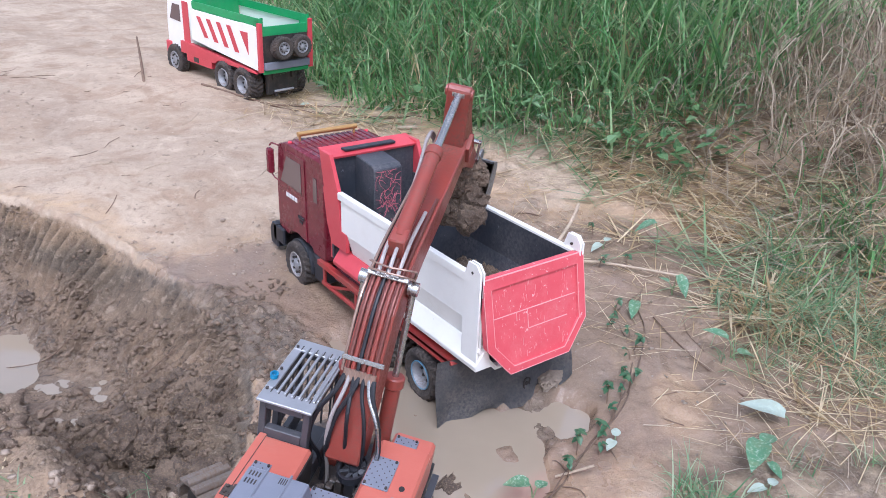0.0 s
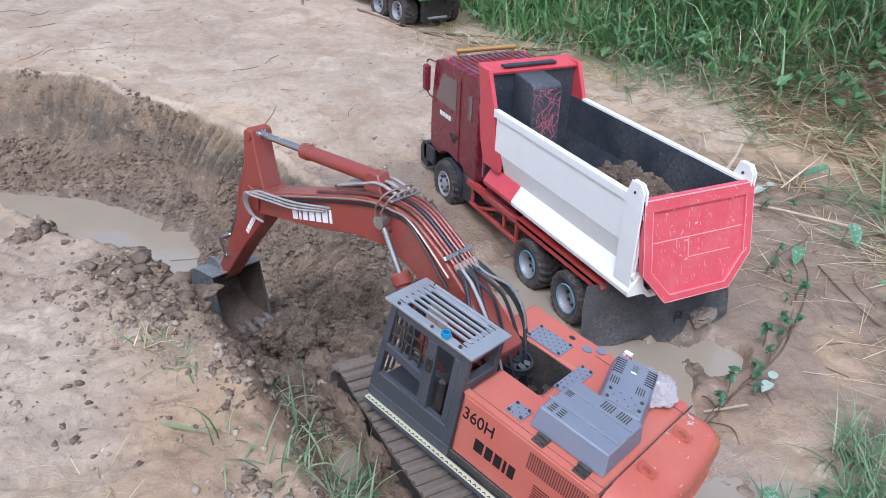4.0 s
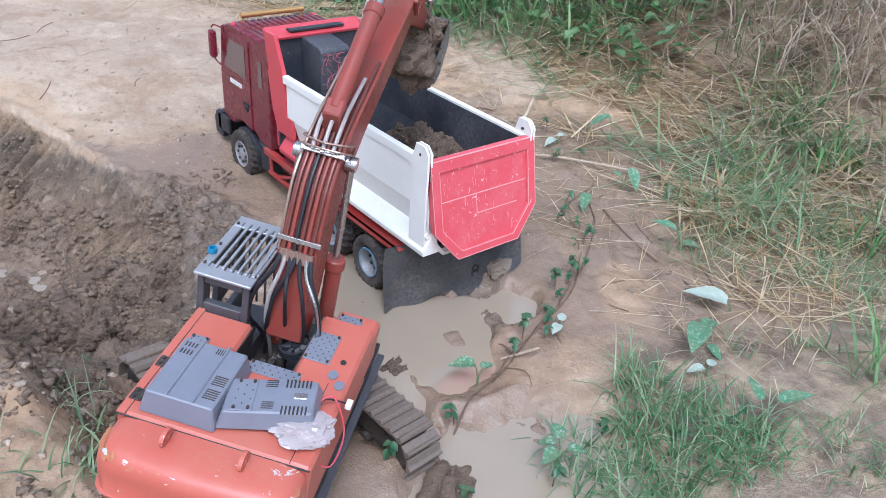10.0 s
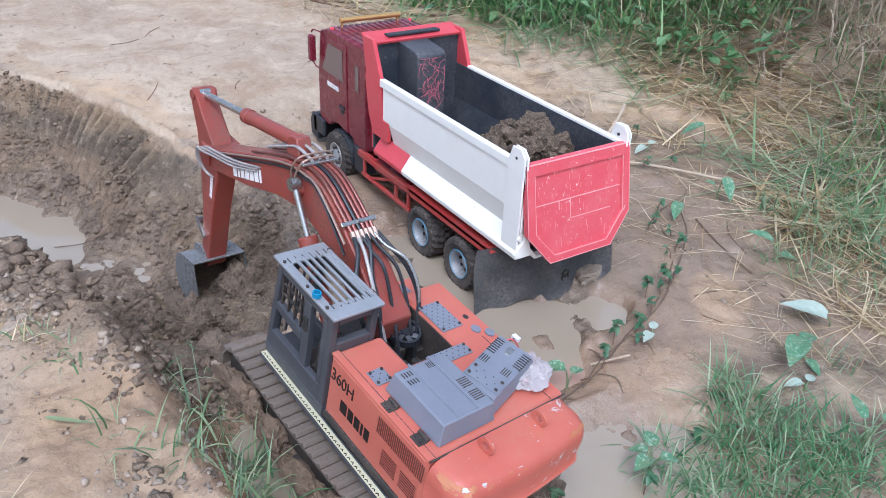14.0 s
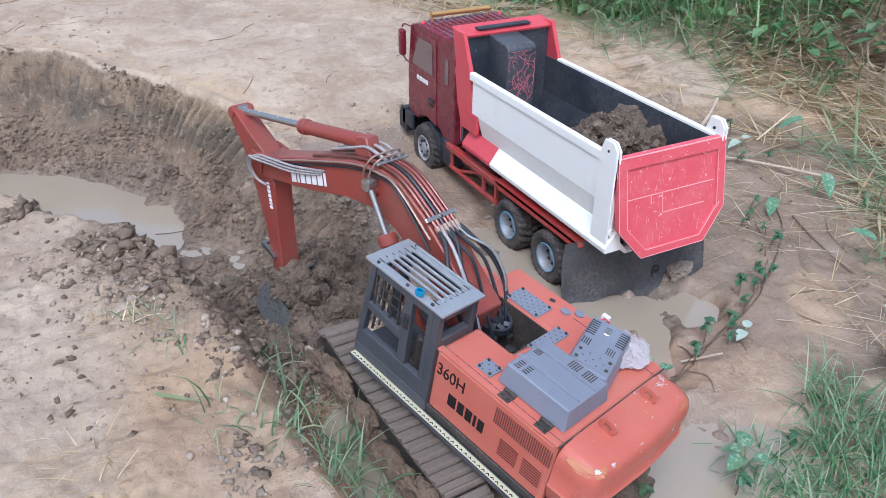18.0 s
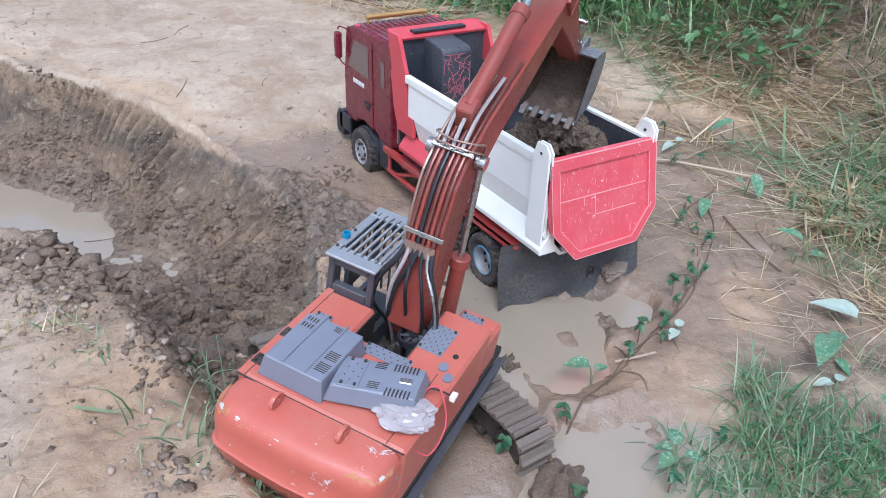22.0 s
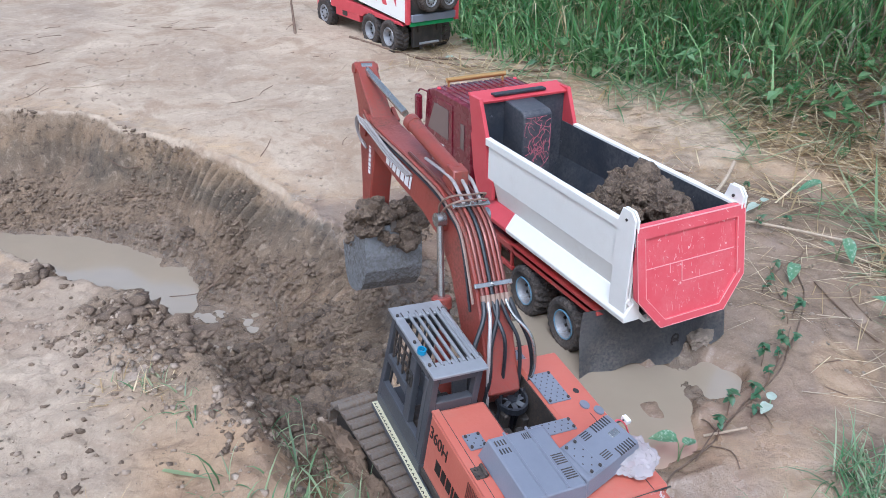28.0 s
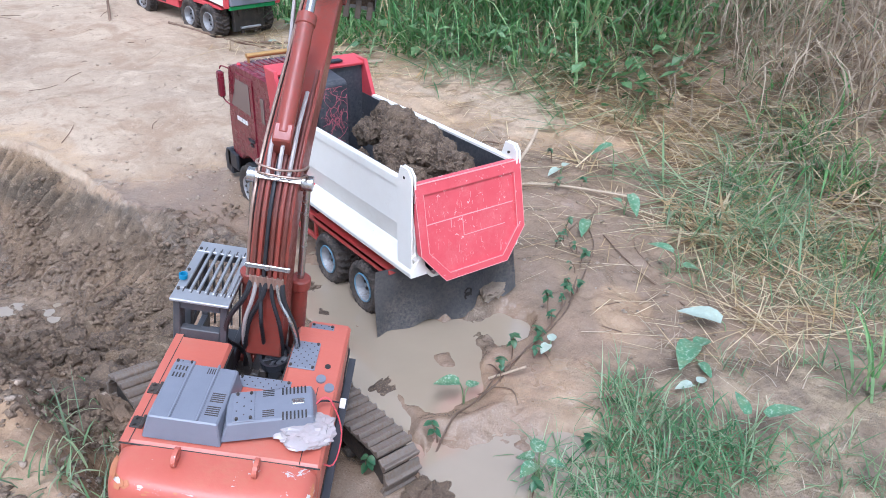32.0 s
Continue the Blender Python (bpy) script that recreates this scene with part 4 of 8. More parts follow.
    inn = [(x * 0.86, 0.106 + (z - 0.106) * 0.82 + 0.013) for x, z in out]
    n = len(out)
    t = bmesh.new()
    a = [t.verts.new((x, -0.0165, z)) for x, z in out]
    b = [t.verts.new((x, -0.0165, z)) for x, z in inn]
    c = [t.verts.new((x, -0.0125, z)) for x, z in out]
    d = [t.verts.new((x * 0.985, -0.0125, z)) for x, z in inn]
    for i in range(n):
        j = (i + 1) % n
        for q in ((a[i], a[j], b[j], b[i]), (b[i], b[j], d[j], d[i]), (a[j], a[i], c[i], c[j])):
            t.faces.new(q)
    bmesh.ops.recalc_face_normals(t, faces=t.faces[:])
    join(bm, t)
    part("gate_frame", bm, M_RED, gate, "raised red border, paint worn to white at the edges")
    bm = bmesh.new()
    bx(bm, (-0.1, -0.0132, 0.2135), (0.098, -0.0124, 0.2150))
    bx(bm, (-0.048, -0.0132, 0.198), (-0.0465, -0.0124, 0.213))
    bx(bm, (-0.022, -0.0132, 0.178), (-0.0205, -0.0124, 0.213))
    bx(bm, (-0.02, -0.0132, 0.177), (0.075, -0.0124, 0.1782))
    for i in range(n):
        j = (i + 1) % n
        p, q = Vector((inn[i][0], -0.0167, inn[i][1])), Vector((inn[j][0], -0.0167, inn[j][1]))
        if i not in (5,):
            tube(bm, [p, q], 0.0007, 4, 1)
    for i in range(n - 1):
        p, q = Vector((out[i][0], -0.0165, out[i][1])), Vector((out[i + 1][0], -0.0165, out[i + 1][1]))
        tube(bm, [p, q], 0.0007, 4, 1)
    tube(bm, [(-0.118, -0.0165, 0.29), (0.118, -0.0165, 0.29)], 0.0012, 5, 1)
    for k in range(70):
        p = Vector((rnd.uniform(-0.1, 0.1), -0.0124, rnd.uniform(0.125, 0.262)))
        tube(bm, [p, p + Vector((rnd.uniform(-0.002, 0.002), 0, rnd.uniform(0.003, 0.014)))], rnd.uniform(0.0002, 0.00045), 4, 1)
    part("paint_wear", bm, M_SCRATCH, gate, "white scratches and worn paint lines")
    end = [(-0.118, 0.158), (-0.074, 0.106), (-0.06, 0.106), (-0.06, 0.1), (-0.078, 0.1), (-0.124, 0.152)]
    for pts in (end, mirror_pts(end)):
        bm = bmesh.new()
        prism(bm, pts, -0.002, 0.03, "y", 0.0008)
        part("bed_end_frame", bm, M_WHITE, T)

    # cab
    bm = bmesh.new()
    prof = [(0.615, 0.088), (0.615, 0.318), (0.625, 0.332), (0.75, 0.332), (0.778, 0.318), (0.79, 0.2), (0.79, 0.1), (0.775, 0.088), (0.75, 0.088), (0.742, 0.1), (0.7035, 0.112), (0.665, 0.1), (0.658, 0.088)]
    prism(bm, prof, -0.114, 0.114, "x", 0.003)
    cab = smooth(part("cab", bm, M_MAROON, T, "glossy maroon sleeper cab"), 40)
    for s in (-1, 1):
        bm = bmesh.new()
        door = [(0.678, 0.105), (0.678, 0.315), (0.745, 0.315), (0.775, 0.23), (0.78, 0.12), (0.75, 0.12)]
        prism(bm, door, s * 0.1135, s * 0.1165, "x", 0.001)
        part("door", bm, M_MAROON, cab, "maroon door")
        bm = bmesh.new()
        prism(bm, [(0.69, 0.225), (0.69, 0.3), (0.742, 0.3), (0.768, 0.228)], s * 0.1166, s * 0.1175, "x", 0.0004)
        part("door_window", bm, M_GLASS, cab, "dusty door window")
        bm = bmesh.new()
        bx(bm, (s * 0.1142, 0.638, 0.225), (s * 0.1152, 0.65, 0.285), 0.0003)
        part("quarter_window", bm, M_GLASS, cab)
        bm = bmesh.new()
        bx(bm, (s * 0.1166, 0.685, 0.16), (s * 0.12, 0.702, 0.166), 0.001)
        bx(bm, (s * 0.1166, 0.69, 0.148), (s * 0.1185, 0.7, 0.153), 0.0005)
        part("door_handle", bm, M_BLACK, cab)
        bm = bmesh.new()
        tube(bm, [(s * 0.115, 0.77, 0.315), (s * 0.125, 0.785, 0.318), (s * 0.128, 0.79, 0.31)], 0.0018, 6, 3)
        tube(bm, [(s * 0.115, 0.765, 0.222), (s * 0.124, 0.782, 0.23), (s * 0.128, 0.79, 0.245)], 0.0018, 6, 3)
        bx(bm, (s * 0.137, 0.78, 0.24), (s * 0.121, 0.796, 0.305), 0.004)
        part("wing_mirror", bm, M_MAROON, cab, "dark maroon wing mirror on bent wire brackets")
        bm = bmesh.new()
        arch = []
        for k in range(13):
            arch.append((0.714 - 0.064 * math.cos(math.pi * k / 12), 0.032 + 0.068 * math.sin(math.pi * k / 12)))
        inner = [(0.714 + (p - 0.714) * 0.86, 0.032 + (q - 0.032) * 0.84) for p, q in arch]
        prism(bm, arch + inner[::-1], s * 0.119, s * 0.07, "x", 0.0008)
        bx(bm, (s * 0.114, 0.632, 0.05), (s * 0.07, 0.652, 0.088), 0.002)
        part("front_fender", bm, M_BLACK, T, "muddy black wheel-arch fender")
    bm = bmesh.new()
    bars(bm, [0.009, 0.009, 0.009, 0.009], 0.011, 0.0018, pose(-0.1168, 0.728, 0.195, 90, 0, -90))
    part("lettering", bm, M_WRITE, cab, "short white painted mark")
    for k in range(13):
        bm = bmesh.new()
        x = -0.099 + k * 0.016
        bx(bm, (x - 0.004, 0.618, 0.331), (x + 0.0085, 0.752, 0.3342), 0.0012)
        part("roof_rib", bm, M_MAROON, cab)
    bm = bmesh.new()
    cyl(bm, (-0.085, 0.768, 0.35), (0.077, 0.768, 0.35), 0.0062, 14)
    cyl(bm, (-0.08, 0.768, 0.33), (-0.08, 0.768, 0.35), 0.003, 8)
    cyl(bm, (0.07, 0.768, 0.33), (0.07, 0.768, 0.35), 0.003, 8)
    smooth(part("light_tube", bm, M_GOLD, cab, "gold coloured tube across the roof front"))
    for x in (-0.106, 0.106):
        bm = bmesh.new()
        cyl(bm, (x, 0.768, 0.326), (x, 0.768, 0.336), 0.005, 12, 0.004)
        part("marker_lamp", bm, M_LAMP, cab, "small glowing red marker lamp")
    bm = bmesh.new()
    prism(bm, [(0.785, 0.03), (0.812, 0.034), (0.814, 0.075), (0.806, 0.095), (0.785, 0.1)], -0.122, 0.122, "x", 0.003)
    bx(bm, (-0.122, 0.76, 0.05), (-0.112, 0.8, 0.095), 0.003)
    bx(bm, (0.112, 0.76, 0.05), (0.122, 0.8, 0.095), 0.003)
    bump = part("front_bumper", bm, M_BLACK, T, "black plastic bumper and grille")
    for x in (-0.095, 0.095):
        bm = bmesh.new()
        bx(bm, (x - 0.016, 0.811, 0.06), (x + 0.016, 0.816, 0.08), 0.002)
        part("headlight", bm, M_RIM, bump, "silver headlight")
    bm = bmesh.new()
    prism(bm, [(0.777, 0.316), (0.789, 0.205), (0.792, 0.205), (0.78, 0.316)], -0.103, 0.103, "x", 0.0004)
    part("windscreen", bm, M_GLASS, cab)

    # drawn on a shorter pattern: the cab is drawn out to its true length, and the tailgate leans forward at its top
    for o in (cab, *cab.children):
        if not o.name.startswith(("light_tube", "marker_lamp")):
            for v in o.data.vertices:
                v.co.y = 0.585 + (v.co.y - 0.615) * 1.457
    for o in (bump, *bump.children):
        for v in o.data.vertices:
            v.co.y = 0.84 + (v.co.y - 0.785) * 1.55
    for o in (gate, *gate.children):
        for v in o.data.vertices:
            v.co.y += (v.co.z - 0.2) * 0.2
            v.co.x += 0.003
    return T


truck()

# ---- excavator ----
def stuffed(ob):
    """Marks a part that joins pieces too small to tell apart."""
    return tagged(ob, kind="stuff")


EXC = (-0.4823, -0.116, -0.0158)
EXC_TILT = (-0.0885, 0.1269)
DECK = 0.262
BOOM_FOOT = (0.002, 0.0, 0.204)
BOOM_L, STICK_L = 0.52, 0.242
LEVER = (-0.08, 0.0755)
ELBOW = (0.2117, 0.1128)


def track(parent, x):
    """A crawler track: frame, rollers, and shoes set round an oval."""
    L, r = 0.155, 0.036
    bm = bmesh.new()
    bx(bm, (x - 0.02, -L, 0.02), (x + 0.02, L, 0.058), 0.006)
    for y in (-L, L):
        cyl(bm, (x - 0.024, y, 0.04), (x + 0.024, y, 0.04), r - 0.006, 18, w=0.003)
    for k in range(8):
        y = -L + 0.025 + k * (2 * L - 0.05) / 7
        cyl(bm, (x - 0.027, y, 0.014), (x + 0.027, y, 0.014), 0.01, 10)
    F = part("track_frame", bm, M_DARK, parent, "mud-caked track frame with rollers")
    sh = bmesh.new()
    prism(sh, [(-0.0098, 0), (-0.0098, 0.005), (-0.006, 0.0105), (-0.0035, 0.0105), (-0.001, 0.0055), (0.0098, 0.004), (0.0098, 0)], -0.033, 0.033, "x", 0.0006)
    me = None
    per = 4 * L + 2 * math.pi * r
    n = round(per / 0.0205)
    y0 = -0.012
    for k in range(n):
        s = (k + 0.3) * per / n
        if s < 2 * L:
            p, a = (L - s, 0.04 + r), 0
        elif s < 2 * L + math.pi * r:
            a = (s - 2 * L) / r
            p = (-L - r * math.sin(a), 0.04 + r * math.cos(a))
        elif s < 4 * L + math.pi * r:
            p, a = (-L + s - 2 * L - math.pi * r, 0.04 - r), math.pi
        else:
            a = math.pi + (s - 4 * L - math.pi * r) / r
            p = (L - r * math.sin(a), 0.04 + r * math.cos(a))
        if me is None:
            ob = part("track_shoe", sh, M_TRACK, F)
            me = ob.data
        else:
            ob = new("track_shoe", me)
            ob.parent = F
        sag = -0.006 * max(0, math.cos(p[0] / L * math.pi / 2)) if a == 0 else 0
        ob.matrix_basis = Matrix.Translation((x, p[0], p[1] + sag)) @ Matrix.Rotation(a, 4, "X")
    # mud squeezed out along the outer side
    rnd = random.Random(int(x * 1000))
    side = -1 if x < 0 else 1
    for k in range(16):
        y = -L - 0.02 + k * (2 * L + 0.04) / 15 + rnd.uniform(-0.008, 0.008)
        bm = rock(400 + k, rnd.uniform(0.011, 0.02), 0.6, 3, (0.8, 1.5, 0.9))
        bm.transform(Matrix.Translation((x + side * rnd.uniform(0.026, 0.038), y, rnd.uniform(0.0, 0.03) + 0.014 * abs(y) / L)))
        smooth(part("caked_mud", bm, M_CAKE, F, "wet mud squeezed out beside the track"), 40)
    return F


def excavator():
    up = Vector((-EXC_TILT[0], -EXC_TILT[1], 1)).normalized()
    E = thing("excavator", Matrix.Translation(EXC) @ Vector((0, 0, 1)).rotation_difference(up).to_matrix().to_4x4(), "orange model excavator with a grey cab, tracks sunk in mud", "excavator")
    # the undercarriage stands a little askew
    for x in (-0.117, 0.117):
        track(E, x).matrix_basis = pose(0, -0.004, 0, 0, 0, 6.7)
    bm = bmesh.new()
    bx(bm, (-0.1, -0.07, 0.03), (0.1, 0.07, 0.07), 0.008)
    cyl(bm, (0, 0, 0.068), (0, 0, 0.098), 0.062, 28)
    part("undercarriage", bm, M_DARK, E, "dark muddy car body and slew ring")

    # house: everything below turns on the slew ring
    bm = bmesh.new()
    bx(bm, (-0.142, -0.245, 0.122), (0.142, 0.135, 0.14), 0.002)
    H = part("house", bm, M_DARK, E, "revolving upper frame")
    bm = bmesh.new()
    prism(bm, [(-0.142, -0.236), (0.142, -0.236), (0.142, 0.03), (0.052, 0.03), (0.052, -0.098), (-0.046, -0.098), (-0.046, -0.034), (-0.142, -0.034)], 0.14, DECK, "z", 0.005)
    bx(bm, (0.062, 0.031, 0.14), (0.14, 0.1, 0.222), 0.006)
    part("engine_housing", bm, M_ORANGE, H, "orange engine housing and tank covers")
    bm = bmesh.new()
    bx(bm, (-0.1412, -0.2355, DECK - 0.004), (-0.1285, -0.034, DECK + 0.0008), 0.0006)
    part("side_seam", bm, M_ORANGE, H)
    for lo, hi in (((-0.1288, -0.2352, DECK + 0.0001), (-0.1276, -0.034, DECK + 0.0006)), ((-0.141, -0.2385, DECK - 0.001), (0.141, -0.2362, DECK - 0.0004)), ((0.11, -0.2352, DECK + 0.0001), (0.1112, -0.1, DECK + 0.0006))):
        bm = bmesh.new()
        bx(bm, lo, hi)
        part("panel_gap", bm, M_DARK, H)
    # counterweight
    bm = bmesh.new()
    pts = [(-0.143, -0.238), (-0.143, -0.262)]
    for s, order in ((-1, range(0, 7)), (1, range(6, -1, -1))):
        for k in order:
            a = radians(15 * k)
            pts.append((s * (0.113 + 0.03 * math.cos(a)), -0.268 - 0.028 * math.sin(a)))
        if s < 0:
            pts += [(-0.06, -0.3), (0.0, -0.302), (0.06, -0.3)]
    pts += [(0.143, -0.262), (0.143, -0.238)]
    rings = []
    for z, cut in ((0.118, 0.03), (0.122, 0.024), (0.165, 0.006), (0.182, 0.0015), (0.186, 0.0), (0.189, 0.0032), (DECK - 0.034, 0.002), (DECK - 0.02, 0.0035), (DECK - 0.011, 0.0075), (DECK - 0.005, 0.014), (DECK - 0.0015, 0.024), (DECK, 0.04)):
        rings.append([bm.verts.new((x * (1 - cut / 0.143), -0.238 + (y + 0.238) * (1 - cut / 0.064), z)) for x, y in pts])
    for lo, hi in zip(rings, rings[1:]):
        for a in range(len(pts)):
            bm.faces.new((lo[a], lo[(a + 1) % len(pts)], hi[(a + 1) % len(pts)], hi[a]))
    bm.faces.new(rings[0])
    bm.faces.new(rings[-1])
    bmesh.ops.recalc_face_normals(bm, faces=bm.faces[:])
    smooth(part("counterweight", bm, M_CWT, H, "orange counterweight with a rounded, chipped rear edge"), 50)
    rnd = random.Random(12)
    edge = [(Vector((x * (1 - 0.0085 / 0.143), -0.238 + (y + 0.238) * (1 - 0.0085 / 0.064), DECK - 0.0098)), Vector((x / 0.143 * 0.5, min(0, (y + 0.25) / 0.05), 0.75)).normalized()) for x, y in pts[1:-1]]
    for k in range(46):
        q = rnd.uniform(0, len(edge) - 1.01)
        a = int(q)
        p = edge[a][0].lerp(edge[a + 1][0], q - a)
        n = edge[a][1].lerp(edge[a + 1][1], q - a).normalized()
        bm = rock(700 + k, rnd.choice((0.0025, 0.004, 0.0065)) * rnd.uniform(0.7, 1.3), 0.9, 2, (rnd.uniform(1, 2.2), 0.8, 0.09))
        along = (edge[a + 1][0] - edge[a][0]).normalized()
        m = Matrix((along, n.cross(along), n)).transposed().to_4x4()
        bm.transform(Matrix.Translation(p + Vector((0, 0, rnd.uniform(-0.006, 0.002)))) @ m)
        part("paint_chip", bm, M_RUST if k % 6 else M_CHIP, H, "rusty worn patch" if k % 6 else "chipped patch of pale filler")
    for x in (-0.055, 0.055):
        bm = bmesh.new()
        lathe(bm, [(0.006, -0.003), (0.0125, -0.003), (0.0125, 0.003), (0.006, 0.003), (0.006, -0.003)], 18, pose(x, -0.256, DECK + 0.011))
        part("lifting_lug", bm, M_CWT, H, "round lifting lug")
    # edge strip with hazard tape
    bm = bmesh.new()
    bx(bm, (-0.158, -0.30, 0.114), (-0.1425, 0.13, 0.124), 0.001)
    part("catwalk", bm, M_CAB, H, "grey side catwalk")
    bm = bmesh.new()
    bx(bm, (0.1425, -0.27, 0.114), (0.156, 0.125, 0.124), 0.001)
    part("catwalk", bm, M_CAB, H, "grey side catwalk")
    bm = bmesh.new()
    bx(bm, (-0.1578, -0.298, 0.1242), (-0.147, 0.128, 0.1252))
    part("hazard_tape", bm, M_YELLOW, H, "pale tape with black chevrons")
    bm = bmesh.new()
    for k in range(52):
        y = -0.294 + k * 0.0081
        prism(bm, [(-0.1565, y), (-0.1545, y), (-0.1515, y + 0.0026), (-0.1545, y + 0.0052), (-0.1565, y + 0.0052), (-0.1538, y + 0.0026)], 0.1253, 0.1257, "z")
    stuffed(part("chevron_print", bm, M_BWRITE, H))
    # writing on the left flank
    letters("lettering", "360H", 0.029, pose(-0.1424, -0.066, 0.219, 90, 0, -90) @ Matrix.Diagonal((0.8, 1.12, 1, 1)), M_BWRITE, H)
    bm = bmesh.new()
    bars(bm, [0.014, 0.011, 0.011, 0.004, 0.01], 0.023, 0.0035, pose(-0.1424, -0.1, 0.176, 90, 0, -90))
    stuffed(part("name_mark", bm, M_BWRITE, H, "row of plain black marks"))
    bm = bmesh.new()
    for y0, z0, n, dz in ((-0.234, 0.216, 27, 0.032),):
        for k in range(n):
            bx(bm, (-0.1432, y0 + k * 0.0034, z0), (-0.1422, y0 + k * 0.0034 + 0.0018, z0 + dz), 0.0003)
    for y0 in (-0.19, -0.228):
        for k in range(7):
            bx(bm, (-0.1428, y0, 0.165 + k * 0.005), (-0.1422, y0 + 0.03, 0.1672 + k * 0.005))
    stuffed(part("louvre", bm, M_LINE, H, "dark orange louvre slots"))
    # grey hood boxes
    def hood(name, lo, hi, m, label, slots, ribs):
        bm = bmesh.new()
        w = 0.006
        t = bmesh.new()
        base = [(lo[0], lo[1]), (hi[0], lo[1]), (hi[0], hi[1]), (lo[0], hi[1])]
        top = [(lo[0] + w, lo[1] + w), (hi[0] - w, lo[1] + w), (hi[0] - w, hi[1] - w), (lo[0] + w, hi[1] - w)]
        a = [t.verts.new((*p, lo[2])) for p in base]
        b = [t.verts.new((*p, hi[2])) for p in top]
        t.faces.new(a[::-1])
        t.faces.new(b)
        for i in range(4):
            t.faces.new((a[i], a[(i + 1) % 4], b[(i + 1) % 4], b[i]))
        bevel(t, 0.002)
        join(bm, t, m)
        o = part(name, bm, M_GREY, H, label)
        bm = bmesh.new()
        for x, y, n, dx, lx, ly in slots:
            for k in range(n):
                bx(bm, (x + k * dx[0], y + k * dx[1], hi[2] - 0.001), (x + k * dx[0] + lx, y + k * dx[1] + ly, hi[2] + 0.0004), 0, m)
        stuffed(part("vent_grille", bm, M_DARK, H))
        if ribs:
            for x0, y0, x1, y1 in ribs:
                bm = bmesh.new()
                bx(bm, (x0, y0, hi[2] - 0.002), (x1, y1, hi[2] + 0.003), 0.001, m)
                part("hood_rib", bm, M_GREY, H)
        return o
    hood("hood_box", (-0.095, -0.2, DECK), (-0.002, -0.068, DECK + 0.04), Matrix.Translation((-0.001, -0.065, 0.0005)) @ Matrix.Diagonal((1.2, 0.81, 1, 1)), "grey plastic hood box with vent slots",
         [(-0.084, -0.092, 4, (0.0042, 0), 0.002, 0.01), (-0.084, -0.108, 4, (0.0042, 0), 0.002, 0.01), (-0.044, -0.092, 5, (0.0028, 0), 0.0013, 0.012),
          (-0.027, -0.15, 5, (0, 0.0042), 0.016, 0.002), (-0.027, -0.178, 5, (0, 0.0042), 0.016, 0.002)], [(-0.066, -0.192, -0.063, -0.07), (-0.034, -0.192, -0.031, -0.07)])
    LID = pose(-0.032, -0.06, 0.004, 0, -3, 14) @ Matrix.Diagonal((1.38, 1.06, 1, 1))
    hood("hood_lid", (0.0, -0.155, DECK), (0.1, -0.092, DECK + 0.03), LID, "grey plastic hood lid, shifted askew",
         [(0.062, -0.11, 7, (0.004, 0), 0.0018, 0.012), (0.062, -0.15, 7, (0.004, 0), 0.0018, 0.012), (0.042, -0.11, 4, (0, 0.003), 0.012, 0.0014), (0.042, -0.143, 4, (0, 0.003), 0.012, 0.0014)], [])
    bm = bmesh.new()
    bx(bm, (0.072, -0.127, DECK + 0.028), (0.086, -0.118, DECK + 0.0312), 0.001, LID)
    part("hood_handle", bm, M_STEEL, H)

    def plate(lo, hi, z, m=None):
        bm = bmesh.new()
        bx(bm, (lo[0], lo[1], z), (hi[0], hi[1], z + 0.0025), 0.0006, m)
        part("perforated_plate", bm, M_GREY, H, "grey perforated metal plate")
        bm = bmesh.new()
        nx, ny = max(2, int((hi[0] - lo[0]) / 0.0062)), max(2, int((hi[1] - lo[1]) / 0.0062))
        for i in range(nx):
            for j in range(ny):
                if (i + j) % 2 == 0:
                    p = (lo[0] + (i + 0.5) * (hi[0] - lo[0]) / nx, lo[1] + (j + 0.5) * (hi[1] - lo[1]) / ny)
                    q = (m or Matrix()) @ Vector((*p, z + 0.0024))
                    cyl(bm, q, q + Vector((0, 0, 0.0004)), 0.0012, 6)
        for p in ((lo[0] + 0.004, lo[1] + 0.004), (hi[0] - 0.004, lo[1] + 0.004), (hi[0] - 0.004, hi[1] - 0.004), (lo[0] + 0.004, hi[1] - 0.004)):
            q = (m or Matrix()) @ Vector((*p, z + 0.002))
            cyl(bm, q, q + Vector((0, 0, 0.003)), 0.0024, 8)
        stuffed(part("hole_pattern", bm, M_DARK, H))
    plate((-0.12, -0.112), (-0.09, -0.086), DECK)
    plate((-0.014, -0.12), (0.068, -0.099), DECK)
    plate((0.054, -0.07), (0.098, -0.012), DECK)
    plate((0.068, 0.04), (0.11, 0.085), 0.222)
    plate((0.012, -0.148), (0.034, -0.1), DECK + 0.0295, LID)
    for x, y in ((0.112, -0.085), (0.128, -0.1)):
        bm = bmesh.new()
        cyl(bm, (x, y, DECK), (x, y, DECK + 0.003), 0.008, 14)
        part("disc_plate", bm, M_GREY, H)
    bm = bmesh.new()
    cyl(bm, (0.118, -0.057, DECK - 0.001), (0.118, -0.057, DECK + 0.0005), 0.005, 14)
    part("filler_hole", bm, M_DARK, H)
    for y in (-0.146, -0.205):
        bm = bmesh.new()
        bx(bm, (-0.138, y - 0.009, DECK), (-0.12, y + 0.009, DECK + 0.003), 0.0006)
        cyl(bm, (-0.121, y - 0.009, DECK + 0.005), (-0.121, y + 0.009, DECK + 0.005), 0.003, 8)
        for d in (-0.005, 0.005):
            cyl(bm, (-0.132, y + d, DECK + 0.002), (-0.132, y + d, DECK + 0.006), 0.0024, 7)
        part("hinge", bm, M_DARK, H, "dark steel hinge with bolts")
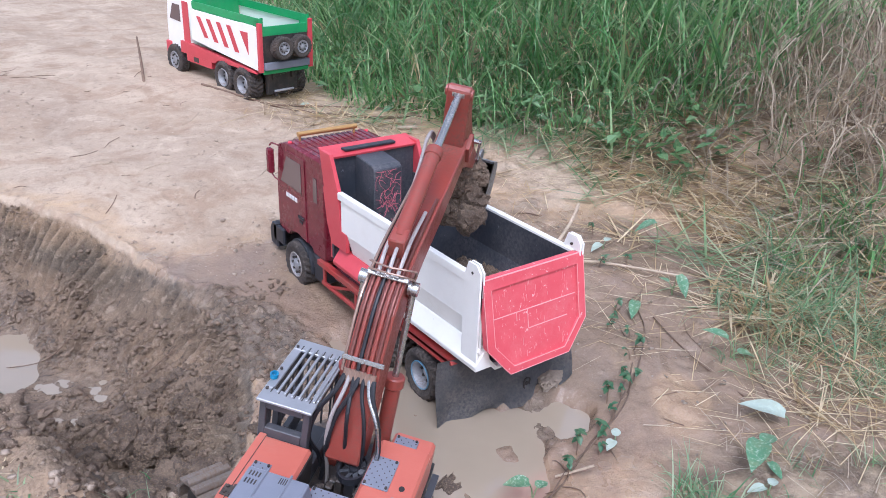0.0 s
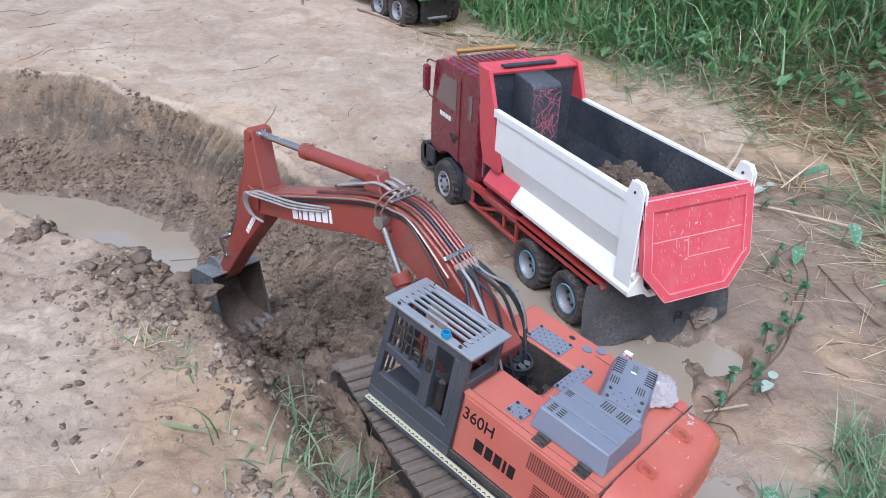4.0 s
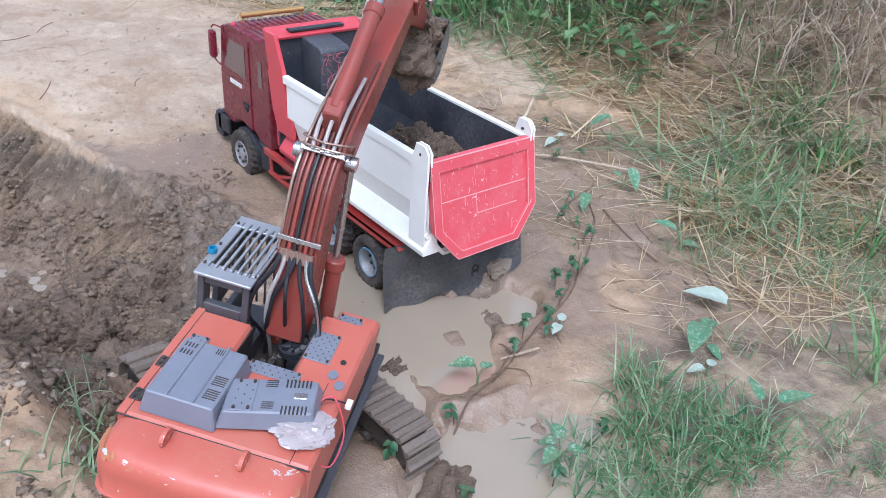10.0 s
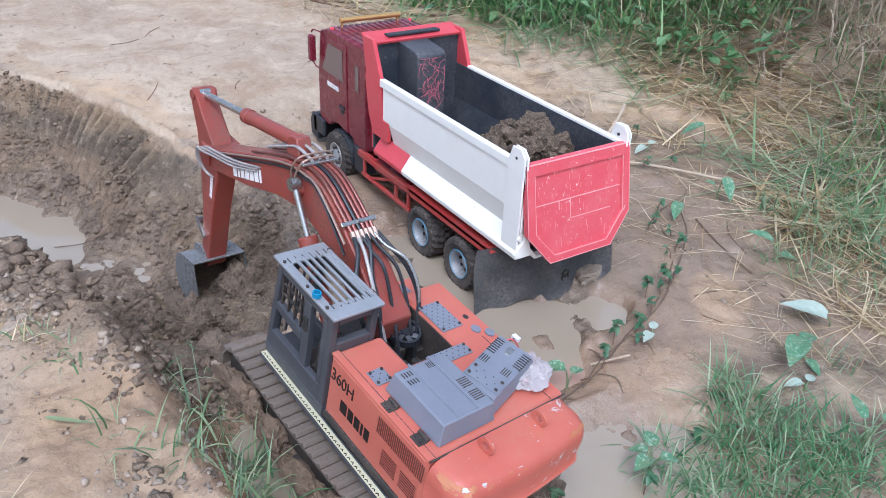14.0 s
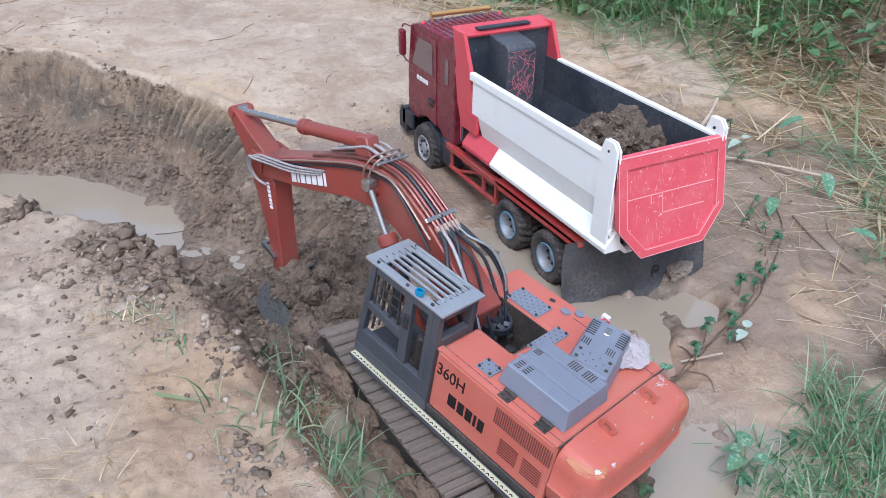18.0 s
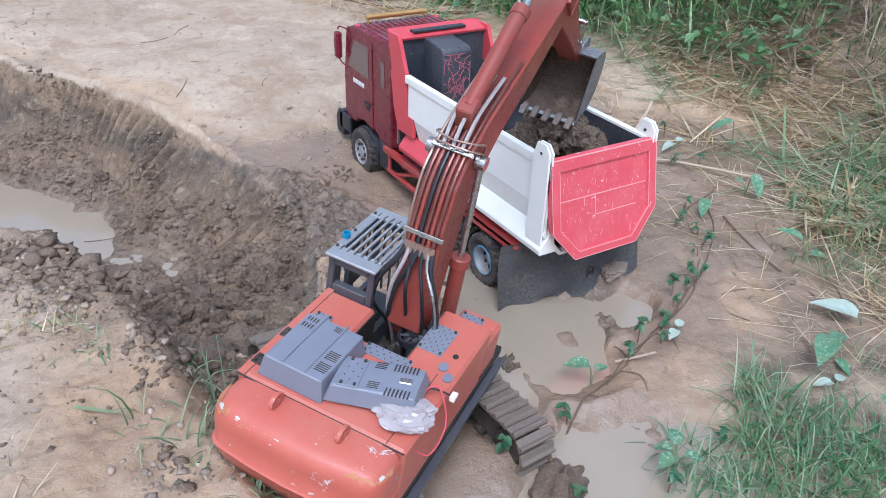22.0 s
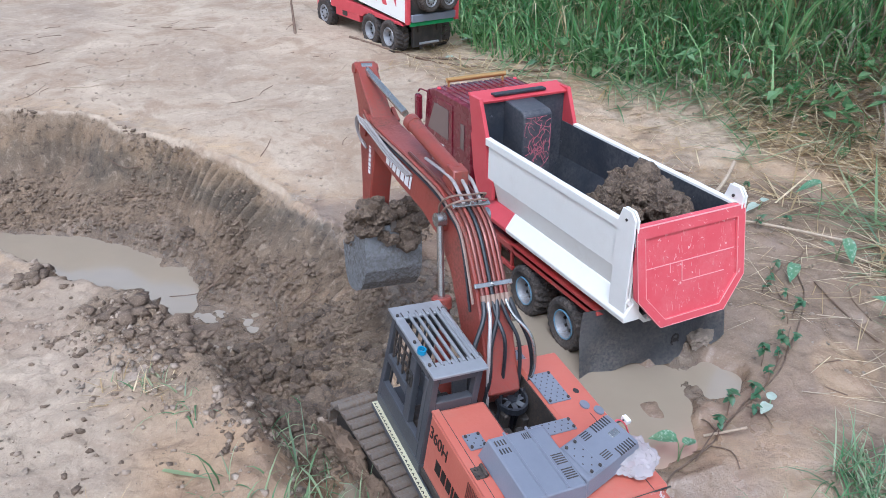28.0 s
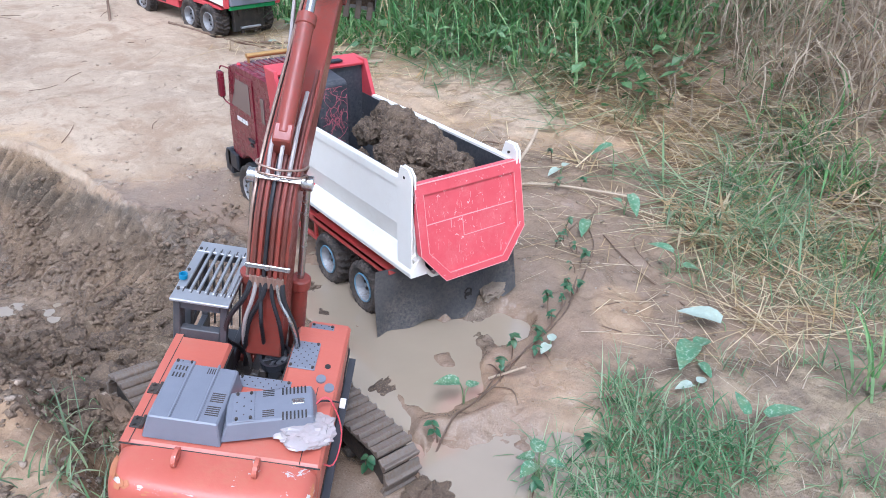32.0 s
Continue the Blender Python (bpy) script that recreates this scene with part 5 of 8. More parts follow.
    # bag and wires
    bm = rock(3, 0.027, 0.34, 4, (1.55, 1.05, 0.5))
    bm.transform(pose(0.11, -0.19, DECK + 0.013, 0, 0, 14))
    smooth(part("plastic_bag", bm, M_BAG, H, "crumpled clear plastic bag"), 20)
    for col, pts in ((M_RED, [(0.11, -0.1, DECK + 0.012), (0.125, -0.085, DECK + 0.02), (0.14, -0.09, DECK + 0.015), (0.16, -0.1, DECK - 0.03), (0.155, -0.13, DECK - 0.06), (0.13, -0.15, DECK - 0.03)]),
                     (M_HOSE, [(0.108, -0.1, DECK + 0.01), (0.12, -0.09, DECK + 0.016), (0.135, -0.083, DECK + 0.012), (0.15, -0.08, DECK + 0.008)])):
        part("wire", tube(bmesh.new(), [(a, b - 0.05, c) for a, b, c in pts], 0.0013, 6, 4), col, H, "loose battery wire")
    bm = bmesh.new()
    bx(bm, (0.15, -0.136, DECK + 0.003), (0.159, -0.124, DECK + 0.012), 0.0006)
    part("wire_plug", bm, M_WRITE, H, "white plug")
    # machinery in the gap beside the boom
    bm = bmesh.new()
    rnd = random.Random(8)
    for k in range(16):
        x, y = rnd.uniform(-0.03, 0.045), rnd.uniform(-0.09, 0.0)
        bx(bm, (x - 0.007, y - 0.007, 0.14), (x + 0.007, y + 0.007, 0.17 + rnd.uniform(0, 0.05)), 0.002)
    part("valve_block", bm, M_DARK, H, "dark valve block in the open well")
    bm = bmesh.new()
    lathe(bm, [(0.023, -0.006), (0.027, -0.006), (0.027, 0.006), (0.023, 0.006), (0.023, -0.006)], 24, Matrix.Translation((0.024, -0.02, 0.228)) @ Matrix.Rotation(radians(80), 4, "Y"))
    part("fan_shroud", bm, M_BLACK, H, "small black fan in the open well")
    for k in range(7):
        bm = bmesh.new()
        bx(bm, (0.006, -0.004, -0.0008), (0.0235, 0.004, 0.0008), 0, Matrix.Translation((0.024, -0.02, 0.228)) @ Matrix.Rotation(2 * math.pi * k / 7, 4, "Z") @ Matrix.Rotation(radians(28), 4, "X"))
        part("fan_blade", bm, M_CAB, H)
    part("fan_hub", cyl(bmesh.new(), (0.024, -0.02, 0.222), (0.024, -0.02, 0.233), 0.0085, 14), M_BLACK, H)
    # dark sheets added over the orange walls to keep the well black
    for lo, hi in (((0.0495, -0.0975, 0.14), (0.0518, 0.0298, DECK - 0.006)), ((-0.0458, -0.0978, 0.14), (0.0494, -0.0955, DECK - 0.006)), ((-0.0458, -0.0954, 0.14), (-0.0436, -0.036, DECK - 0.006))):
        part("well_lining", bx(bmesh.new(), lo, hi), M_DARK, H, "thin dark sheet lining the open well")

    # cab
    x0, x1, y0, y1, z0, z1 = -0.147, -0.058, -0.034, 0.132, 0.126, 0.336
    t = 0.012
    slope = 0.02

    def piece(name, lo, hi, label="", mat=None, w=0.0012):
        bm = bmesh.new()
        bx(bm, lo, hi, w)
        return part(name, bm, mat or M_CAB, H, label)

    def slab(name, pts, xa, xb):
        bm = bmesh.new()
        prism(bm, pts, xa, xb, "x", 0.0012)
        return part(name, bm, M_CAB, H)
    piece("cab_floor", (x0, y0, z0), (x1, y1, z0 + 0.02), "grey sheet-metal cab with open windows")
    for xa in (x0, x1 - t):
        for ya, yb in ((y0, y0), (y1 - t, y1 - t - slope)):
            slab("cab_post", [(ya, z0 + 0.0205), (ya + t, z0 + 0.0205), (yb + t, z1), (yb, z1)], xa, xa + t)
        piece("cab_rail", (xa, y0 + t, z1 - 0.018), (xa + t, y1 - t - slope, z1))
        piece("cab_sill", (xa, y0 + t, z0 + 0.0205), (xa + t, y1 - t, z0 + 0.056))
    piece("cab_rail", (x0 + t, y0, z1 - 0.018), (x1 - t, y0 + t, z1))
    piece("rear_panel", (x0 + t, y0, z0 + 0.0205), (x1 - t, y0 + t, z0 + 0.15))
    piece("cab_rail", (x0 + t, y1 - t - slope, z1 - 0.016), (x1 - t, y1 - slope, z1))
    slab("door_post", [(0.018, z0 + 0.056), (0.036, z0 + 0.056), (0.036, z1 - 0.018), (0.018, z1 - 0.018)], x0, x0 + t)
    slab("door_bar", [(0.036, z0 + 0.098), (0.115, z0 + 0.108), (0.115, z0 + 0.124), (0.036, z0 + 0.116)], x0, x0 + t)
    slab("rear_quarter", [(y0 + t, z0 + 0.056), (y0 + t, z1 - 0.018), (-0.012, z1 - 0.018), (-0.012, z0 + 0.056)], x0, x0 + t)
    for k in range(4):
        yb = 0.046 + 0.018 * k
        piece("window_bar", (x0 + 0.004, yb, z0 + 0.118), (x0 + 0.007, yb + 0.003, z1 - 0.018), "thin dark window bar", M_DARK, 0.0)
    for k in range(2):
        zb = z0 + 0.145 + 0.022 * k
        piece("window_bar", (x0 + 0.0045, 0.036, zb), (x0 + 0.0075, 0.108, zb + 0.0026), "thin dark window bar", M_DARK, 0.0)
    roof = "scuffed grey metal cab roof"
    piece("roof_panel", (x0 - 0.004, y0 - 0.006, z1), (x1 + 0.004, -0.012, z1 + 0.006), roof, M_CABTOP)
    piece("roof_panel", (x0 - 0.004, 0.094, z1), (x1 + 0.004, y1 - 0.008, z1 + 0.006), roof, M_CABTOP)
    piece("roof_panel", (x0 - 0.004, -0.012, z1), (x0 + 0.012, 0.094, z1 + 0.006), roof, M_CABTOP)
    piece("roof_panel", (x1 - 0.01, -0.012, z1), (x1 + 0.004, 0.094, z1 + 0.006), roof, M_CABTOP)
    for k in range(6):
        x = x0 + 0.02 + k * 0.0128
        bm = bmesh.new()
        bx(bm, (x, -0.02, z1 + 0.004), (x + 0.0048, 0.1, z1 + 0.0095), 0.001)
        part("roof_bar", bm, M_CABTOP, H)
    bm = bmesh.new()
    for k in range(7):
        x = x0 + 0.01 + k * 0.0138
        for y in (-0.02, 0.096):
            bx(bm, (x, y - 0.001, z1 + 0.006), (x + 0.002, y + 0.011, z1 + 0.0066))
    for x in (x0 + 0.002, x1 - 0.002):
        for y in (-0.016, 0.035, 0.1):
            cyl(bm, (x, y, z1 + 0.005), (x, y, z1 + 0.009), 0.0028, 8)
    stuffed(part("roof_slot", bm, M_DARK, H))
    bm = bmesh.new()
    lathe(bm, [(0.005, -0.004), (0.0072, -0.004), (0.0072, 0.004), (0.005, 0.004), (0.005, -0.004)], 18, Matrix.Translation((-0.146, 0.009, z1 + 0.013)) @ Matrix.Rotation(math.pi / 2, 4, "Y"))
    part("roof_ring", bm, M_CYAN, H, "small blue ring")
    for k in range(5):
        bm = bmesh.new()
        x = x0 + 0.02 + k * 0.016
        prism(bm, [(y1 - 0.004, z0 + 0.03), (y1, z0 + 0.03), (y1 - slope, z1 - 0.01), (y1 - slope - 0.004, z1 - 0.01)], x, x + 0.003, "x")
        part("front_bar", bm, M_CAB, H, "grey front guard bar")
    bm = bmesh.new()
    bx(bm, (x0 - 0.003, 0.02, z0 + 0.13), (x0 + 0.001, 0.031, z0 + 0.16), 0.001)
    for z in (0.138, 0.152):
        cyl(bm, (x0 - 0.006, 0.0255, z0 + z), (x0, 0.0255, z0 + z), 0.003, 8)
    part("door_latch", bm, M_DARK, H, "bolted door latch")
    bm = bmesh.new()
    bx(bm, (x0 + 0.02, 0.02, z0 + 0.02), (x1 - 0.02, 0.06, z0 + 0.05), 0.006)
    bx(bm, (x0 + 0.02, 0.005, z0 + 0.03), (x1 - 0.02, 0.02, z0 + 0.11), 0.005)
    part("seat", bm, M_DARK, H)

    # the house is drawn on a wider pattern; bring it to the machine's measures
    def fitted(me):
        for v in me.vertices:
            x, y, z = v.co
            v.co = (0.806 * x, y * (0.9 if y > 0 else 1.008), 0.8378 * z if z < DECK else 0.2195 + (z - DECK) * 0.76)
    done = set()
    for o in (H, *H.children_recursive):
        if o.data.name not in done:
            done.add(o.data.name)
            fitted(o.data)

    # boom, in its own space: foot at the origin, chord along y
    top = [(-0.025, 0.018), (0.06, 0.075), (0.13, 0.118), (0.19, 0.143), (0.24, 0.147), (0.31, 0.134), (0.45, 0.085), (0.6, 0.03), (0.655, 0.018)]
    low = [(0.66, -0.012), (0.63, -0.024), (0.45, 0.02), (0.33, 0.058), (0.25, 0.072), (0.19, 0.062), (0.12, 0.028), (0.02, -0.025), (-0.018, -0.022)]
    bm = bmesh.new()
    prism(bm, top + low, -0.0225, 0.0225, "x", 0.002)
    for s in (-1, 1):
        cyl(bm, (s * 0.033, 0.251, 0.108), (s * 0.02, 0.251, 0.108), 0.0115, 16)
        bx(bm, (s * 0.026, 0.625, -0.018), (s * 0.0225, 0.665, 0.022), 0.004)
    BOOM = part("boom", bm, M_BOOM, E, "red-orange gooseneck boom")
    off = [(-0.017, 0.004, M_LINE), (-0.0105, 0.0042, M_BOOM), (-0.0038, 0.0045, M_HOSE), (0.003, 0.0042, M_LINE), (0.0098, 0.0042, M_BOOM), (0.0165, 0.004, M_LINE)]
    for i, (x, up, mt) in enumerate(off):
        end = 7 if i in (0, 5) else 6
        pts = [(x, y, z + up) for y, z in top[2:end]]
        part("hydraulic_line", tube(bmesh.new(), [(x, 0.09, 0.098 + up)] + pts, 0.0026, 7, 5), mt, BOOM, "thin hydraulic line along the boom")
    for i, x in enumerate((-0.0245, -0.026)):
        pts = [(x, 0.1, 0.07 + i * 0.02)] + [(x, y, z - 0.012 + 0.008 * i) for y, z in top[3:9]]
        part("side_line", tube(bmesh.new(), pts, 0.002, 6, 4), (M_HOSE, M_COPPER)[i], BOOM, "thin line along the boom's flank")
    for y, z in ((0.115, 0.115), (0.245, 0.155)):
        bm = bmesh.new()
        m = Matrix.Translation((0, y, z)) @ Matrix.Rotation(0.55 if y < 0.2 else -0.05, 4, "X")
        bx(bm, (-0.027, -0.004, -0.002), (0.027, 0.004, 0.003), 0.001, m)
        cyl(bm, m @ Vector((0, 0, 0.002)), m @ Vector((0, 0, 0.007)), 0.003, 8)
        part("line_clamp", bm, M_STEEL, BOOM, "bright steel hose clamp")
    for i, (x, up, mt) in enumerate(off):
        bm = bmesh.new()
        cyl(bm, (x, 0.085, 0.094 + up), (x, 0.1, 0.105 + up), 0.0042, 7)
        part("hose_fitting", bm, M_COPPER, BOOM, "hose fitting")
    for x in (-0.0232, 0.0232):
        for pts in ([(x, 0.27, 0.1), (x * 1.25, 0.275, 0.13), (x * 1.1, 0.262, 0.16), (0, 0.255, 0.168)], [(x, 0.245, 0.08), (x * 1.25, 0.262, 0.12), (x * 1.05, 0.25, 0.158), (0, 0.247, 0.164)]):
            part("cross_line", tube(bmesh.new(), pts, 0.0017, 6, 4), M_COPPER, BOOM, "bent copper line crossing the boom")
    for k in range(3):
        x = -0.012 + 0.012 * k
        part("top_hose", tube(bmesh.new(), [(x, 0.4, 0.118), (x, 0.33, 0.148), (x * 1.1, 0.29, 0.163), (x, 0.245, 0.16)], 0.0026, 7, 4), M_SILVER, BOOM, "silver hose to the stick cylinder")
    for k in range(3):
        u = 0.006 * k
        part("loop_hose", tube(bmesh.new(), [(-0.025, 0.4 + u, 0.08 - u), (-0.029, 0.5, 0.052 - u), (-0.034, 0.575, 0.04 - u), (-0.036 - u * 0.3, 0.61 + u, 0.034 - u), (-0.037, 0.64 + u, 0.016), (-0.034, 0.648 + u, -0.008), (-0.028, 0.636 + u, -0.03), (-0.022, 0.612 + u, -0.036)], 0.0022, 8, 5), M_SILVER, BOOM, "silver hose looping round the boom's tip")
    mb = Matrix.Translation((-0.0226, 0.45, 0.034)) @ Matrix.Rotation(radians(-18), 4, "X") @ pose(0, 0, 0, 90, 0, -90)
    bm = bmesh.new()
    bars(bm, [0.016, 0.007, 0.015, 0.016, 0.015, 0.016, 0.007], 0.024, 0.0055, mb @ Matrix.Translation((0, 0, 0.0006)))
    stuffed(part("name_mark", bm, M_WRITE, BOOM, "row of plain white marks"))
    # loose hoses from the house to the boom
    for i, (x, bow, ex, ey, mt) in enumerate(((-0.018, -0.03, -0.034, -0.03, M_HOSE), (-0.012, -0.012, -0.02, -0.055, M_SILVER), (-0.006, 0.006, -0.004, -0.06, M_HOSE), (0.0, -0.022, -0.03, -0.05, M_HOSE), (0.006, 0.018, 0.022, -0.055, M_HOSE), (0.013, 0.03, 0.036, -0.03, M_STEEL), (0.019, 0.024, 0.03, -0.05, M_HOSE))):
        p = [(x, 0.092, 0.104), (x + bow * 0.2, 0.066, 0.094), (x + bow * 0.8, 0.03, 0.068 + 0.006 * (i % 3)), (x + bow, -0.004, 0.03 + 0.008 * (i % 2)), (0.4 * x + 0.6 * ex + bow * 0.3, ey * 0.6, -0.012), (ex, ey, -0.055)]
        part("feed_hose", tube(bmesh.new(), p, 0.0026 if i % 3 else 0.0034, 8, 5), mt, BOOM, "black rubber feed hose bent into the well" if mt is M_HOSE else "pale metal-sheathed feed hose")

    # drawn on a longer pattern: the part past the elbow is shortened more
    for o in (BOOM, *BOOM.children_recursive):
        for v in o.data.vertices:
            x, y, z = v.co.x * 1.08, v.co.y * 0.844, v.co.z * 0.93
            v.co = (x, y if y < 0.26 else 0.26 + (y - 0.26) * (BOOM_L - 0.26) / 0.282, z)

    # stick: pivot at the origin, bucket pin at y = STICK_L, lever behind the pivot
    bm = bmesh.new()
    sp = [(-0.092, 0.074), (-0.09, 0.084), (-0.078, 0.088), (-0.066, 0.084), (-0.02, 0.056), (0.03, 0.04), (0.12, 0.02), (STICK_L + 0.008, 0.01), (STICK_L + 0.012, -0.006), (STICK_L, -0.014),
          (0.12, -0.02), (0.04, -0.03), (-0.005, -0.026), (-0.03, 0.0), (-0.06, 0.038)]
    prism(bm, sp, -0.019, 0.019, "x", 0.002)
    for s in (-1, 1):
        cyl(bm, (s * 0.028, 0, 0), (s * 0.019, 0, 0), 0.011, 14)
        cyl(bm, (s * 0.022, *LEVER), (s * 0.012, *LEVER), 0.009, 12)
    STICK = part("stick", bm, M_BOOM, E, "red-orange stick")
    bm = bmesh.new()
    bars(bm, [0.006, 0.003, 0.006, 0.006, 0.006, 0.006, 0.003], 0.009, 0.0022, Matrix.Translation((-0.0192, 0.06, -0.016)) @ pose(0, 0, 0, 90, 0, -90))
    stuffed(part("name_mark", bm, M_WRITE, STICK, "row of plain white marks"))
    for pts in [[(x, -0.05, 0.08), (x, -0.015, 0.062), (x, 0.06, 0.038), (x, 0.1, 0.034)] for x in (-0.006, 0.006)]:
        part("stick_hose", tube(bmesh.new(), pts, 0.0022, 7, 4), M_SILVER, STICK, "silver hose looping to the stick")
    bm = bmesh.new()
    cyl(bm, (0, -0.03, 0.07), (0, 0.085, 0.044), 0.0085, 14, w=0.001)
    part("bucket_cylinder", bm, M_BOOM, STICK, "bucket cylinder")
    bm = bmesh.new()
    cyl(bm, (0, 0.085, 0.044), (0, 0.165, 0.032), 0.0045, 10)
    for s in (-0.022, 0.022):
        prism(bm, [(0.158, 0.036), (0.17, 0.036), (0.186, 0.004), (0.178, 0.0)], s - 0.002, s + 0.002, "x")
    cyl(bm, (-0.025, 0.164, 0.033), (0.025, 0.164, 0.033), 0.0045, 10)
    cyl(bm, (-0.025, 0.182, 0.003), (0.025, 0.182, 0.003), 0.0045, 10)
    part("bucket_rod", bm, M_STEEL, STICK, "polished bucket rod and links")

    # bucket: pin at the origin, mouth towards -z, teeth at the far end along y
    bm = bmesh.new()
    back = [(-0.013, -0.03), (-0.014, 0.02), (-0.011, 0.045), (-0.002, 0.061), (0.014, 0.07), (0.04, 0.073), (0.068, 0.068), (0.092, 0.053), (0.108, 0.03), (0.116, 0.0), (0.12, -0.032), (0.123, -0.06)]
    inner = [(0.052 + (p - 0.052) * 0.93, 0.004 + (q - 0.004) * 0.9) for p, q in back]
    t = bmesh.new()
    W = 0.061
    rows = [[t.verts.new((s, p, q)) for p, q in back] for s in (-W, W)]
    rin = [[t.verts.new((s, p, q)) for p, q in inner] for s in (-W + 0.003, W - 0.003)]
    for i in range(len(back) - 1):
        t.faces.new((rows[0][i], rows[0][i + 1], rows[1][i + 1], rows[1][i]))
        for s in (0, 1):
            t.faces.new((rows[s][i], rin[s][i], rin[s][i + 1], rows[s][i + 1]))
    for s in (0, 1):
        t.faces.new(rows[s])
    for e in (0, -1):
        t.faces.new((rows[0][e], rows[1][e], rin[1][e], rin[0][e]))
    bmesh.ops.recalc_face_normals(t, faces=t.faces[:])
    join(bm, t)
    lining = bmesh.new()
    rin = [[lining.verts.new((s, p, q)) for p, q in inner] for s in (-W + 0.003, W - 0.003)]
    for i in range(len(back) - 1):
        lining.faces.new((rin[0][i], rin[1][i], rin[1][i + 1], rin[0][i + 1]))
    for s in (0, 1):
        lining.faces.new(rin[s][::-1])
    bmesh.ops.recalc_face_normals(lining, faces=lining.faces[:])
    bmesh.ops.reverse_faces(lining, faces=lining.faces[:])
    lining.transform(Matrix.Scale(0.87, 4))
    for s in (-0.022, 0.022):
        prism(bm, [(-0.006, -0.014), (-0.026, -0.004), (-0.034, 0.02), (-0.03, 0.04), (-0.012, 0.052), (-0.008, 0.03)], s - 0.003, s + 0.003, "x", 0.001)
    bm.transform(Matrix.Scale(0.87, 4))
    K = part("bucket", bm, M_BUCKET, E, "worn grey steel bucket")
    part("mud_lining", lining, M_CLOD, K, "dark mud caked inside the bucket")
    for k in range(5):
        x = -0.05 + 0.025 * k
        bm = bmesh.new()
        prism(bm, [(0.112, -0.044), (0.1235, -0.046), (0.129, -0.08), (0.125, -0.08), (0.112, -0.056)], x - 0.006, x + 0.006, "x", 0.001)
        bm.transform(Matrix.Scale(0.87, 4))
        part("tooth", bm, M_TRACK, K, "worn bucket tooth")

    # cylinders that lengthen: barrels and rods are keyed on their own
    parts = {"house": H, "boom": BOOM, "stick": STICK, "bucket": K}
    for nm, x in (("boom_barrel_l", -0.035), ("boom_barrel_r", 0.035)):
        bm = bmesh.new()
        cyl(bm, (x, 0, 0), (x, 0.16, 0), 0.0115, 18, w=0.001)
        cyl(bm, (x, 0.15, 0), (x, 0.168, 0), 0.0148, 18, w=0.002)
        cyl(bm, (x - 0.01, 0, 0), (x + 0.01, 0, 0), 0.012, 12)
        parts[nm] = smooth(part("boom_cylinder", bm, M_BOOM, E, "orange boom cylinder with a collar"))
        bm = bmesh.new()
        cyl(bm, (x, -0.19, 0), (x, 0, 0), 0.005, 12)
        lathe(bm, [(0.0, -0.007), (0.01, -0.007), (0.01, 0.007), (0.0, 0.007)], 12, Matrix.Translation((x, 0, 0)))
        parts[nm.replace("barrel", "rod")] = smooth(part("boom_rod", bm, M_STEEL, E, "polished boom rod"))
    bm = bmesh.new()
    cyl(bm, (0, 0, 0), (0, 0.165, 0), 0.0115, 18, w=0.001)
    cyl(bm, (0, 0.152, 0), (0, 0.168, 0), 0.0132, 18, w=0.001)
    prism(bm, [(-0.02, -0.02), (0.02, -0.02), (0.012, 0.01), (-0.012, 0.01)], -0.012, 0.012, "x", 0.002)
    parts["stick_barrel"] = smooth(part("stick_cylinder", bm, M_BOOM, E, "red-orange stick cylinder on top of the boom"))
    bm = bmesh.new()
    cyl(bm, (0, -0.185, 0), (0, 0, 0), 0.006, 12)
    lathe(bm, [(0.0, -0.01), (0.011, -0.01), (0.011, 0.01), (0.0, 0.01)], 12)
    parts["stick_rod"] = smooth(part("stick_rod", bm, M_STEEL, E, "polished stick rod"))
    return parts


EXP = excavator()

